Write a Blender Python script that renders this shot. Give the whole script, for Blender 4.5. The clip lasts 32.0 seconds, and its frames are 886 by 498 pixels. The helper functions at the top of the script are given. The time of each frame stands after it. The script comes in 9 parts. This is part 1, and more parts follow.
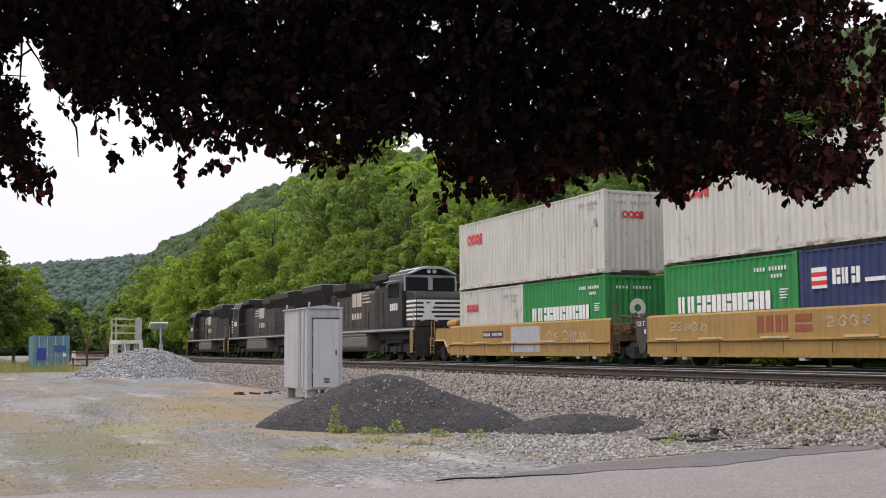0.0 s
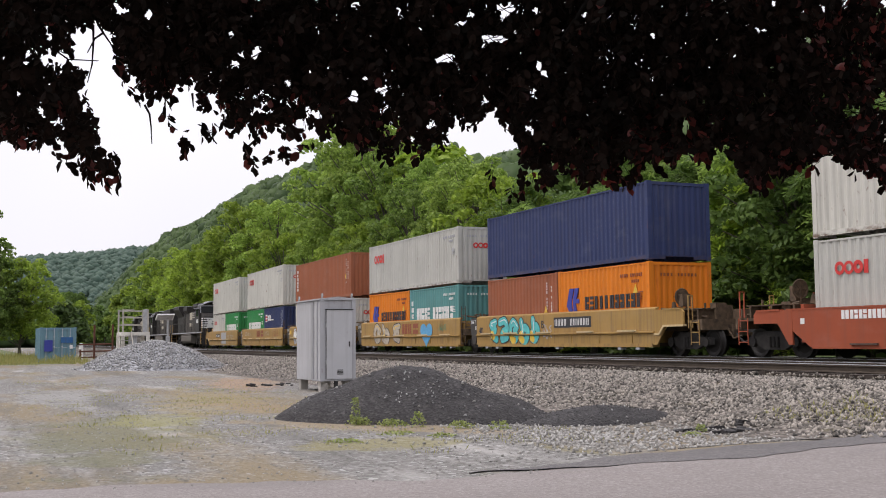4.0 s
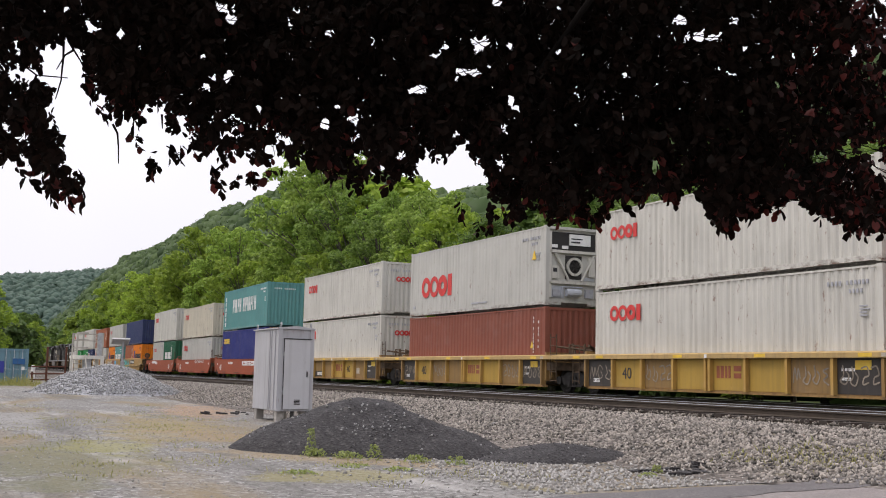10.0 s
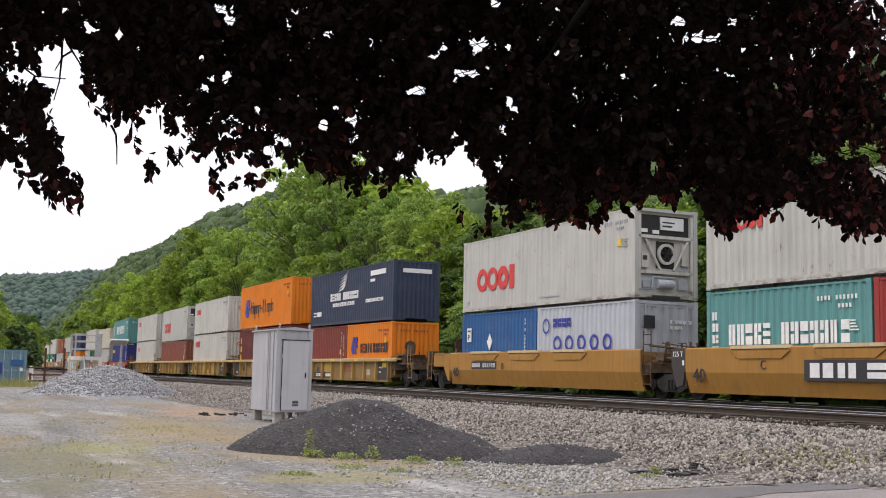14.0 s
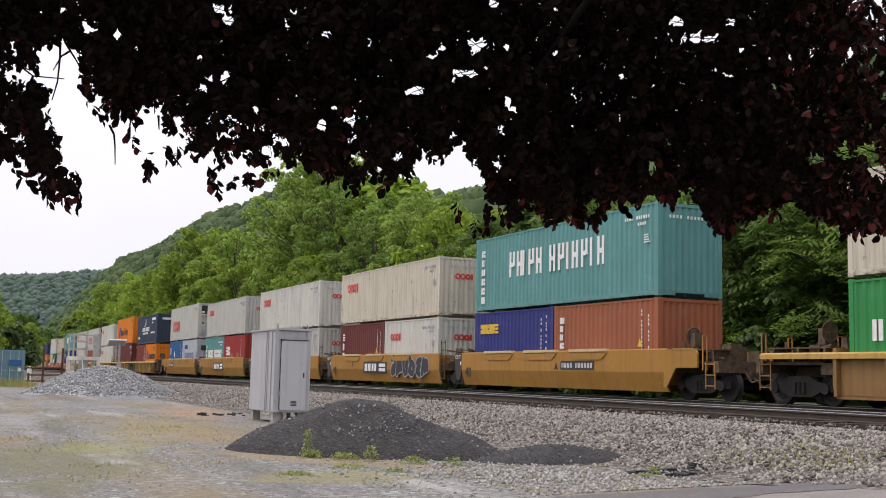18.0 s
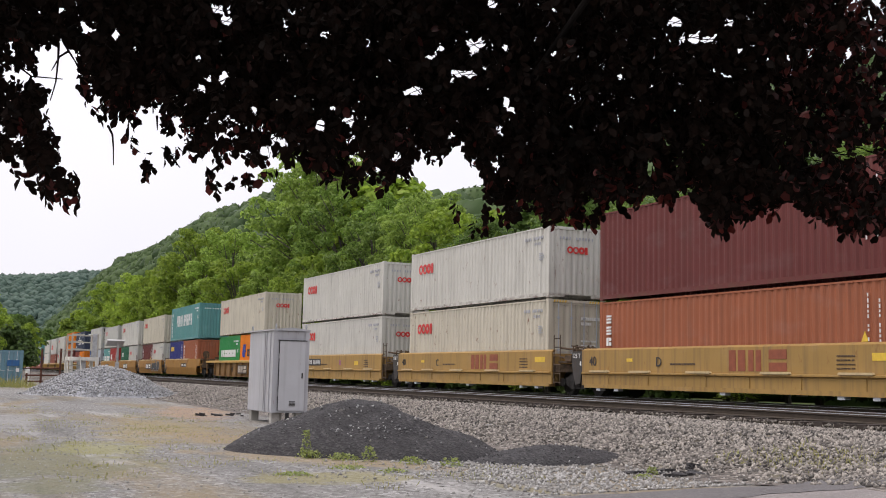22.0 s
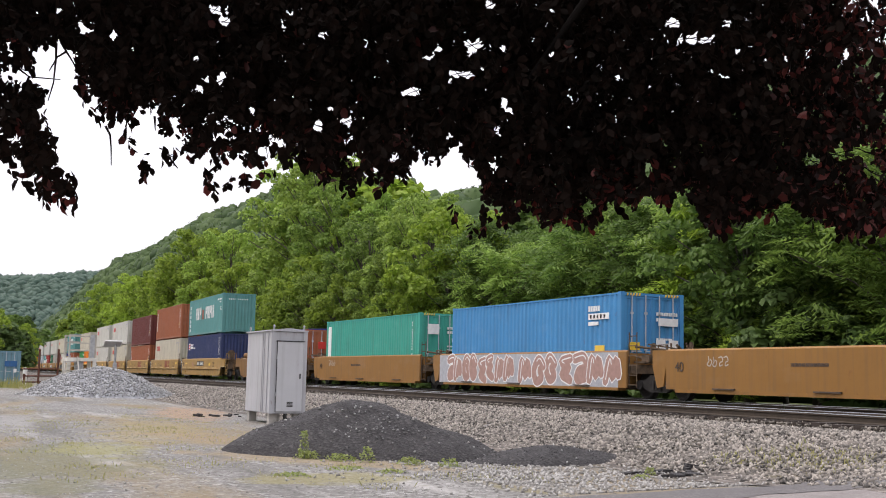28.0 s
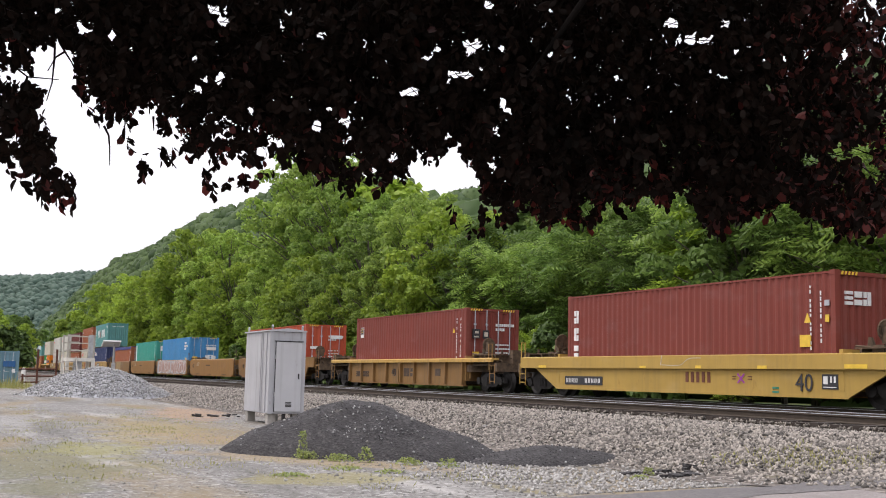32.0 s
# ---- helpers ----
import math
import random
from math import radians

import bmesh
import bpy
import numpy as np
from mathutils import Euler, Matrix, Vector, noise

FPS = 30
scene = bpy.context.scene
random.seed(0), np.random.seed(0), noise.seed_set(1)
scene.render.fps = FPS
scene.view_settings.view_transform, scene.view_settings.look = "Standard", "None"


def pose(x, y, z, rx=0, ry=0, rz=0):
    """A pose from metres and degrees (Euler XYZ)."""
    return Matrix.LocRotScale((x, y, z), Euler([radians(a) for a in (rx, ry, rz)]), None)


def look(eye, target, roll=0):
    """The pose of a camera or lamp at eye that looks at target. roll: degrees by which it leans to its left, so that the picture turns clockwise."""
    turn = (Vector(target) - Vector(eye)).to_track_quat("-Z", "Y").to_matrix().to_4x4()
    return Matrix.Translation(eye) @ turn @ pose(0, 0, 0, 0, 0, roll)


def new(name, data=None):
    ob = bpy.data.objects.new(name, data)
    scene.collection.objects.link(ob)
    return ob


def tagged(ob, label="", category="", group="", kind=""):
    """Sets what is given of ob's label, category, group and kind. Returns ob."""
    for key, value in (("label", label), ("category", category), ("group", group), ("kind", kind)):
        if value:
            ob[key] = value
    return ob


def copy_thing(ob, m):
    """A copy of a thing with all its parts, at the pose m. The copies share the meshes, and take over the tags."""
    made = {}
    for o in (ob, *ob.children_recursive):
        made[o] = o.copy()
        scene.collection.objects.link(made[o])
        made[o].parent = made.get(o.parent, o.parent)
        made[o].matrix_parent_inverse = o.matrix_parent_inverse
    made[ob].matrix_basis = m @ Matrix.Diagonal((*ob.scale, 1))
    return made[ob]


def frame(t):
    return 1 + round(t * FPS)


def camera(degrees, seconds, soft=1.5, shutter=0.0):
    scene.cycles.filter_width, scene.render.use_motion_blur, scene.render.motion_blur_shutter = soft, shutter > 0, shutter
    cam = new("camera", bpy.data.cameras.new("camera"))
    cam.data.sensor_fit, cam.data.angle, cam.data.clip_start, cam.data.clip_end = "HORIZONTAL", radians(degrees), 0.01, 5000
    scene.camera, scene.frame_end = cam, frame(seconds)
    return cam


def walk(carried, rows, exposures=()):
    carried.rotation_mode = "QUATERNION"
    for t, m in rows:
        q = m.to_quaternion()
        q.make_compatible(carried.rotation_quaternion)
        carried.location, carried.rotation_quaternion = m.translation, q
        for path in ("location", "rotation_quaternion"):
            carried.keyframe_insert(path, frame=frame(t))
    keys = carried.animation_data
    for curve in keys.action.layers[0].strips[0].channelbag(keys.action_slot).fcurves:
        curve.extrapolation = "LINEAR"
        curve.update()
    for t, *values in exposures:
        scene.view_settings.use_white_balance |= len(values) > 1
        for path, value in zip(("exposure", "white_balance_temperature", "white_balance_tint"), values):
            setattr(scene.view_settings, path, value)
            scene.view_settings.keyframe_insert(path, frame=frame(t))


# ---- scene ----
CLIP = 32.0
EYE_Z = 1.5          # height of the lens over the yard
RAIL = 0.95          # height of the rail heads
TRACK_Y = 21.42      # middle of the track that carries the train
NEAR_Y = 17.15       # middle of the empty track in front of it

# ---- camera ----
cam = camera(43.5, CLIP, soft=1.0)
CAMERA_ROWS = [
    (0, 0.306, 0.275, 1.498, 66.92, 5.16, 0.36), (0.5, 0.297, 0.272, 1.503, 66.37, 5.02, -0.46), (1, 0.302, 0.257, 1.501, 66.19, 5.37, -1),
    (1.5, 0.288, 0.256, 1.501, 66.17, 5.45, -0.89), (2, 0.284, 0.252, 1.503, 66.22, 5.38, -1.1), (2.5, 0.266, 0.224, 1.533, 65.6, 5.31, -1.1),
    (2.7, 0.223, 0.188, 1.544, 66.7, 5.46, -0.78), (3, 0.158, 0.132, 1.56, 66.77, 5.96, 0.94), (3.25, 0.122, 0.08, 1.537, 67.33, 6.41, 0.91),
    (3.5, 0.087, 0.027, 1.513, 67.74, 5.34, 0.83), (5.5, 0, 0, 1.5, 65.32, 4.06, -0.95), (6, 0, 0, 1.5, 65.94, 4.52, -1.1),
    (6.2, 0, 0, 1.5, 65.82, 4.58, -1.1), (6.5, 0, 0, 1.5, 64.95, 5.93, -1.03), (7, 0, 0, 1.5, 64.87, 5.66, -1.08),
    (7.5, 0, 0, 1.5, 64.92, 6.13, -1.24), (8, 0, 0, 1.5, 64.92, 6.3, -1.26), (9, 0, 0, 1.5, 64.88, 6.39, -1.26),
    (11, 0, 0, 1.5, 64.84, 6.47, -1.26), (13, 0, 0, 1.5, 64.8, 6.48, -1.27), (14.5, 0, 0, 1.5, 64.76, 6.52, -1.26),
    (17, 0, 0, 1.5, 64.71, 6.53, -1.26), (19, 0, 0, 1.5, 64.67, 6.5, -1.26), (21, 0, 0, 1.5, 64.63, 6.53, -1.27),
    (23, 0, 0, 1.5, 64.59, 6.53, -1.26), (25.5, 0, 0, 1.5, 64.55, 6.53, -1.26), (28, 0, 0, 1.5, 64.5, 6.57, -1.26),
    (30, 0, 0, 1.5, 64.46, 6.58, -1.26), (32, 0, 0, 1.5, 64.43, 6.58, -1.26)]
walk(cam, [(t, pose(x, y, z, 90 + pitch, roll, yaw)) for t, x, y, z, yaw, pitch, roll in CAMERA_ROWS],
     exposures=[(0.0, 0.12, 6750, 17), (3.5, 0.10, 6750, 17), (9.0, 0.10, 6750, 17), (12.0, 0.11, 6750, 17), (13.5, 0.18, 6750, 17), (15.0, 0.18, 6750, 17), (17.0, 0.11, 6750, 17), (21.0, 0.08, 6750, 17), (25.0, 0.20, 6750, 17), (28.5, 0.36, 6750, 17), (CLIP, 0.38, 6750, 17)])

# ---- light: a bright overcast sky with a very soft sun behind the cloud ----
world = bpy.data.worlds.new("overcast_sky")
scene.world = world
world.use_nodes = True
wn = world.node_tree.nodes
sky = wn.new("ShaderNodeTexSky")
sky.sky_type, sky.sun_disc = "NISHITA", False
sky.sun_elevation, sky.sun_rotation = radians(58), radians(205)
sky.air_density, sky.dust_density = 1.0, 3.0
cloud = wn.new("ShaderNodeMix")
cloud.data_type = "RGBA"
cloud.inputs[0].default_value = 0.86
cloud.inputs[7].default_value = (8.65, 9.0, 9.7, 1)
world.node_tree.links.new(sky.outputs[0], cloud.inputs[6])
# cloud cover is brighter overhead than at the horizon, with soft swells in it
heading, height, rise_of, swell, both, cover = (wn.new(k) for k in ("ShaderNodeTexCoord", "ShaderNodeSeparateXYZ", "ShaderNodeMapRange", "ShaderNodeTexNoise", "ShaderNodeMath", "ShaderNodeMix"))
rise_of.inputs[3].default_value, rise_of.inputs[4].default_value = 0.67, 1.16
swell.inputs["Scale"].default_value, swell.inputs["Detail"].default_value = 2.4, 3
both.operation, both.inputs[1].default_value = "MULTIPLY_ADD", 0.18
cover.data_type, cover.blend_type, cover.inputs[0].default_value = "RGBA", "MULTIPLY", 1.0
for a, b in ((heading.outputs["Generated"], height.inputs[0]), (heading.outputs["Generated"], swell.inputs["Vector"]), (height.outputs[2], rise_of.inputs[0]),
             (swell.outputs[0], both.inputs[0]), (rise_of.outputs[0], both.inputs[2]), (cloud.outputs[2], cover.inputs[6]), (both.outputs[0], cover.inputs[7]),
             (cover.outputs[2], wn["Background"].inputs[0])):
    world.node_tree.links.new(a, b)
wn["Background"].inputs[1].default_value = 0.13
sun = new("sun", bpy.data.lights.new("sun", "SUN"))
sun.data.energy, sun.data.angle, sun.data.color = 1.3, radians(25), (1.0, 0.96, 0.9)
sun.matrix_basis = look((0, 0, 60), (18, 30, 0))


# ---- materials ----
def node_mat(name):
    m = bpy.data.materials.new(name)
    m.use_nodes = True
    return m, m.node_tree.nodes, m.node_tree.links, m.node_tree.nodes["Principled BSDF"]


def mixed(nodes, links, fac, a, b, blend="MIX"):
    n = nodes.new("ShaderNodeMix")
    n.data_type, n.blend_type = "RGBA", blend
    for socket, value in ((n.inputs[0], fac), (n.inputs[6], a), (n.inputs[7], b)):
        if hasattr(value, "is_linked"):
            links.new(value, socket)
        elif isinstance(value, tuple):
            socket.default_value = (*value, 1)
        else:
            socket.default_value = value
    return n.outputs[2]


def noise_out(nodes, links, scale, detail=4, stretch=(1, 1, 1), rough=0.55, space="Object", place=None):
    mp, nz = nodes.new("ShaderNodeMapping"), nodes.new("ShaderNodeTexNoise")
    mp.inputs["Scale"].default_value = stretch
    nz.inputs["Scale"].default_value, nz.inputs["Detail"].default_value, nz.inputs["Roughness"].default_value = scale, detail, rough
    links.new(place or nodes.new("ShaderNodeTexCoord").outputs[space], mp.inputs[0])
    links.new(mp.outputs[0], nz.inputs[0])
    return nz.outputs[0]


def own_place(nodes, links):
    """Object coordinates shifted by a random step for each object, so that no two wear alike."""
    tc, info, off = nodes.new("ShaderNodeTexCoord"), nodes.new("ShaderNodeObjectInfo"), nodes.new("ShaderNodeVectorMath")
    off.operation = "MULTIPLY_ADD"
    off.inputs[1].default_value = (61.0, 37.0, 23.0)
    links.new(info.outputs["Random"], off.inputs[0])
    links.new(tc.outputs["Object"], off.inputs[2])
    return off.outputs[0]


def ramp(nodes, links, value, lo, hi):
    n = nodes.new("ShaderNodeMapRange")
    n.inputs[1].default_value, n.inputs[2].default_value = lo, hi
    links.new(value, n.inputs[0])
    return n.outputs[0]


def scaled(nodes, links, value, k):
    n = nodes.new("ShaderNodeMath")
    n.operation = "MULTIPLY"
    n.inputs[1].default_value = k
    links.new(value, n.inputs[0])
    return n.outputs[0]


def bump(nodes, links, bsdf, height, strength, distance):
    n = nodes.new("ShaderNodeBump")
    n.inputs["Strength"].default_value, n.inputs["Distance"].default_value = strength, distance
    links.new(height, n.inputs["Height"])
    links.new(n.outputs[0], bsdf.inputs["Normal"])


def shade(c, k):
    return tuple(min(1, v * k) for v in c)


def paint(name, rgb, rough=0.45, dirt=0.35, rust=0.25, grime=(0.09, 0.075, 0.06), metal=0.0):
    """Weathered paint: blotches, vertical streaks of grime, runs and specks of rust, scuffs along the bottom rail."""
    m, n, l, b = node_mat(name)
    at = own_place(n, l)
    blot = ramp(n, l, noise_out(n, l, 0.7, 6, rough=0.62, place=at), 0.32, 0.68)
    col = mixed(n, l, scaled(n, l, blot, 0.6), rgb, shade(rgb, 0.78))
    faded = tuple(0.82 * v + 0.10 for v in rgb)
    chalk = ramp(n, l, noise_out(n, l, 1.6, 5, (0.5, 0.5, 1.0), place=at), 0.55, 0.75)
    col = mixed(n, l, scaled(n, l, chalk, 0.30), col, faded)
    streak = ramp(n, l, noise_out(n, l, 2.2, 5, (3.0, 3.0, 0.12), place=at), 0.48, 0.80)
    col = mixed(n, l, scaled(n, l, streak, dirt), col, grime)
    run = ramp(n, l, noise_out(n, l, 3.4, 6, (3.4, 3.4, 0.22), 0.7, place=at), 0.63, 0.74)
    col = mixed(n, l, scaled(n, l, run, min(1.0, rust * 1.1)), col, (0.16, 0.075, 0.035))
    speck = ramp(n, l, noise_out(n, l, 5.0, 6, (1, 1, 0.4), 0.7, place=at), 0.62, 0.70)
    col = mixed(n, l, scaled(n, l, speck, rust), col, (0.17, 0.065, 0.03))
    tc, sep = n.new("ShaderNodeTexCoord"), n.new("ShaderNodeSeparateXYZ")
    l.new(tc.outputs["Object"], sep.inputs[0])
    scuff, low = ramp(n, l, noise_out(n, l, 3.0, 6, (1, 1, 2.0), 0.7, place=at), 0.46, 0.62), n.new("ShaderNodeMath")
    low.operation = "MULTIPLY"
    l.new(scuff, low.inputs[0])
    l.new(ramp(n, l, sep.outputs[2], 0.20, 0.06), low.inputs[1])
    col = mixed(n, l, scaled(n, l, low.outputs[0], min(0.9, 0.3 + rust)), col, (0.13, 0.07, 0.042))
    l.new(col, b.inputs["Base Color"])
    b.inputs["Roughness"].default_value, b.inputs["Metallic"].default_value = rough + 0.12, metal
    b.inputs["Specular IOR Level"].default_value = 0.22
    bump(n, l, b, noise_out(n, l, 2.6, 4, place=at), 0.35, 0.02)
    return m


def plain(name, rgb, rough=0.6, metal=0.0, vary=0.25, scale=6.0):
    m, n, l, b = node_mat(name)
    v = ramp(n, l, noise_out(n, l, scale, 5), 0.3, 0.7)
    l.new(mixed(n, l, v, shade(rgb, 1 - vary), shade(rgb, 1 + vary * 0.5)), b.inputs["Base Color"])
    b.inputs["Roughness"].default_value, b.inputs["Metallic"].default_value = rough, metal
    bump(n, l, b, noise_out(n, l, scale * 5, 3), 0.2, 0.01)
    return m


def foliage(name, dark, light, trans=0.3, rough=0.55, scale=0.5, gloss=0.35):
    """Leaves: each one its own tone between two greens, with light coming through."""
    m, n, l, b = node_mat(name)
    geo = n.new("ShaderNodeNewGeometry")
    big = ramp(n, l, noise_out(n, l, scale, 3), 0.3, 0.7)
    col = mixed(n, l, geo.outputs["Random Per Island"], dark, light)
    col = mixed(n, l, scaled(n, l, big, 0.4), col, shade(light, 1.1))
    info = n.new("ShaderNodeObjectInfo")
    hue = n.new("ShaderNodeHueSaturation")
    mr = n.new("ShaderNodeMapRange")
    mr.inputs[3].default_value, mr.inputs[4].default_value = 0.75, 1.2
    l.new(info.outputs["Random"], mr.inputs[0])
    l.new(mr.outputs[0], hue.inputs["Value"])
    l.new(col, hue.inputs["Color"])
    l.new(hue.outputs[0], b.inputs["Base Color"])
    b.inputs["Roughness"].default_value = rough
    b.inputs["Specular IOR Level"].default_value = gloss
    tr, add = n.new("ShaderNodeBsdfTranslucent"), n.new("ShaderNodeMixShader")
    l.new(hue.outputs[0], tr.inputs[0])
    add.inputs[0].default_value = trans
    l.new(b.outputs[0], add.inputs[1])
    l.new(tr.outputs[0], add.inputs[2])
    l.new(add.outputs[0], n["Material Output"].inputs[0])
    return m


WHITE = paint("white_box_paint", (0.61, 0.598, 0.54), dirt=0.38, rust=0.7)
GREYWHITE = paint("grey_white_box_paint", (0.515, 0.512, 0.47), dirt=0.28, rust=0.5)
CREAM = paint("cream_box_paint", (0.61, 0.565, 0.455), dirt=0.42, rust=0.9)
PALEGREY = paint("pale_grey_box_paint", (0.50, 0.53, 0.57), dirt=0.25)
GREEN = paint("green_box_paint", (0.03, 0.26, 0.075))
DKGREEN = paint("dark_green_box_paint", (0.025, 0.13, 0.07))
MIDGREEN = paint("sea_green_box_paint", (0.05, 0.36, 0.28))
TEAL = paint("teal_box_paint", (0.115, 0.31, 0.30), dirt=0.3)
NAVY = paint("navy_box_paint", (0.035, 0.05, 0.13))
SLATE = paint("slate_blue_box_paint", (0.045, 0.06, 0.10))
INDIGO = paint("indigo_box_paint", (0.035, 0.045, 0.20))
BLUE = paint("bright_blue_box_paint", (0.065, 0.27, 0.53), dirt=0.3)
MIDBLUE = paint("mid_blue_box_paint", (0.033, 0.125, 0.31))
BRICK = paint("brick_red_box_paint", (0.36, 0.12, 0.06))
DUSTYRED = paint("dusty_brown_red_box_paint", (0.275, 0.092, 0.062), dirt=0.25)
MAROON = paint("maroon_box_paint", (0.15, 0.040, 0.036), dirt=0.25)
BROWNRED = paint("brown_red_box_paint", (0.225, 0.054, 0.040), dirt=0.25)
RED = paint("red_box_paint", (0.36, 0.045, 0.04))
ORANGERED = paint("orange_red_box_paint", (0.47, 0.085, 0.04))
ORANGE = paint("orange_box_paint", (0.78, 0.225, 0.018), dirt=0.2)
YELLOWCAR = paint("yellow_car_paint", (0.40, 0.245, 0.080), dirt=0.6, rust=0.4)
TANCAR = paint("tan_car_paint", (0.40, 0.200, 0.044), dirt=0.42)
BROWNCAR = paint("brown_car_paint", (0.29, 0.145, 0.040), dirt=0.4, rust=0.4)
DARKCAR = paint("dark_brown_car_paint", (0.235, 0.122, 0.040), dirt=0.5, rust=0.4)
DUSTPATCH = paint("faded_primer_patch", (0.36, 0.255, 0.12), dirt=0.5)
RIGGING = plain("rusty_end_gear", (0.108, 0.071, 0.042), 0.85, vary=0.6)
DECALDUST = plain("faded_spray_paint", (0.50, 0.44, 0.36), 0.7, vary=0.4)
REDCAR = paint("red_oxide_car_paint", (0.36, 0.085, 0.04), dirt=0.3)
BRIGHTCAR = paint("bright_yellow_car_paint", (0.47, 0.305, 0.078), dirt=0.2)
RIBCAR = paint("grimy_yellow_car_paint", (0.33, 0.20, 0.075), dirt=0.8, rust=0.5)
DULLCAR = paint("dull_ochre_car_paint", (0.27, 0.15, 0.055), dirt=0.6, rust=0.4)
FLANGE = paint("yellow_chord_paint", (0.52, 0.32, 0.09), dirt=0.45, rust=0.4)
PALECHORD = paint("faded_yellow_chord_paint", (0.50, 0.345, 0.145), dirt=0.4, rust=0.4)
# cream bars, with the light that the steps catch put into the tone
PALEBAR = paint("lit_cream_step_paint", (0.62, 0.48, 0.27), dirt=0.3)
PRIMER = paint("dark_grey_primer", (0.062, 0.056, 0.052), dirt=0.3, grime=(0.11, 0.09, 0.07))
PANELTAN = paint("tan_panel_paint", (0.30, 0.185, 0.072), dirt=0.5, rust=0.4)
PANELYELLOW = paint("yellow_panel_paint", (0.47, 0.30, 0.065), dirt=0.35)
STEEL = plain("brown_grimy_steel", (0.085, 0.058, 0.042), 0.75, vary=0.5)
BLACKIRON = plain("black_iron", (0.02, 0.019, 0.018), 0.6)
# grimy iron, its colour darkened further by the shade under the cars
TRUCKIRON = plain("truck_grey_iron", (0.026, 0.023, 0.021), 0.9, vary=0.5)
WHEELIRON = plain("shaded_worn_wheel_steel", (0.024, 0.021, 0.019), 0.7, 0.2)
RAILHEAD = plain("polished_rail_head", (0.42, 0.43, 0.45), 0.35, 0.85, 0.1)
RAILSIDE = plain("rusty_rail_web", (0.060, 0.045, 0.032), 0.9)
TIE = plain("creosoted_tie_wood", (0.045, 0.034, 0.027), 0.9, scale=3, vary=0.5)
DECALWHITE = plain("decal_white", (0.78, 0.78, 0.76), 0.5, vary=0.12)
DECALRED = plain("decal_red", (0.62, 0.035, 0.03), 0.5, vary=0.12)
DECALBLUE = plain("decal_blue", (0.03, 0.04, 0.30), 0.5, vary=0.15)
DECALBLACK = plain("decal_black", (0.03, 0.03, 0.035), 0.6, vary=0.15)
DECALBROWN = plain("decal_brown_red", (0.28, 0.075, 0.035), 0.6, vary=0.2)
DECALFAINT = plain("worn_spray_paint", (0.30, 0.255, 0.20), 0.75, vary=0.5)
DECALOXIDE = plain("decal_dark_oxide", (0.15, 0.045, 0.022), 0.65, vary=0.25)
DECALYELLOW = plain("decal_yellow", (0.75, 0.50, 0.05), 0.5, vary=0.15)
DECALGREEN = plain("decal_green", (0.03, 0.22, 0.14), 0.5, vary=0.2)
DECALTEAL = plain("decal_cyan", (0.08, 0.50, 0.50), 0.5, vary=0.25)
DECALSKY = plain("decal_sky_blue", (0.10, 0.36, 0.62), 0.5, vary=0.2)
DECALGREY = plain("decal_grey_patch", (0.40, 0.41, 0.44), 0.6, vary=0.2)
DECALMAGENTA = plain("sprayed_magenta", (0.35, 0.05, 0.30), 0.6, vary=0.15)
DECALPINK = plain("decal_dusty_pink", (0.40, 0.24, 0.20), 0.6, vary=0.2)


# ---- mesh helpers ----
def box(bm, x0, x1, y0, y1, z0, z1):
    v = [bm.verts.new((x, y, z)) for x in (x0, x1) for y in (y0, y1) for z in (z0, z1)]
    for f in ((0, 1, 3, 2), (4, 6, 7, 5), (0, 4, 5, 1), (2, 3, 7, 6), (0, 2, 6, 4), (1, 5, 7, 3)):
        bm.faces.new([v[i] for i in f])


def prism(bm, profile, a0, a1, axis="x"):
    """Sweep a closed outline along an axis. For x the outline is in (y, z); for y in (x, z); for z in (x, y)."""
    def at(p, a):
        return {"x": (a, p[0], p[1]), "y": (p[0], a, p[1]), "z": (p[0], p[1], a)}[axis]
    r0, r1 = [bm.verts.new(at(p, a0)) for p in profile], [bm.verts.new(at(p, a1)) for p in profile]
    n = len(profile)
    for i in range(n):
        bm.faces.new((r0[i], r0[(i + 1) % n], r1[(i + 1) % n], r1[i]))
    bm.faces.new(r0[::-1])
    bm.faces.new(r1)


def rod(bm, a, b, r, n=8, r2=None):
    """A straight round bar from a to b."""
    a, b = Vector(a), Vector(b)
    q = (b - a).to_track_quat("Z", "Y").to_matrix()
    rings = []
    for p, rr in ((a, r), (b, r if r2 is None else r2)):
        rings.append([bm.verts.new(p + q @ Vector((rr * math.cos(k * 2 * math.pi / n), rr * math.sin(k * 2 * math.pi / n), 0))) for k in range(n)])
    for k in range(n):
        bm.faces.new((rings[0][k], rings[0][(k + 1) % n], rings[1][(k + 1) % n], rings[1][k]))
    bm.faces.new(rings[0][::-1])
    bm.faces.new(rings[1])


def lathe(bm, profile, centre, axis="y", n=20):
    """Turn a list of (radius, offset) round an axis through centre."""
    c, rings = Vector(centre), []
    for r, o in profile:
        ring = []
        for k in range(n):
            u, w = r * math.cos(k * 2 * math.pi / n), r * math.sin(k * 2 * math.pi / n)
            ring.append(bm.verts.new(c + Vector({"y": (u, o, w), "x": (o, u, w), "z": (u, w, o)}[axis])))
        rings.append(ring)
    for i in range(len(rings) - 1):
        for k in range(n):
            bm.faces.new((rings[i][k], rings[i][(k + 1) % n], rings[i + 1][(k + 1) % n], rings[i + 1][k]))
    bm.faces.new(rings[0])
    bm.faces.new(rings[-1][::-1])


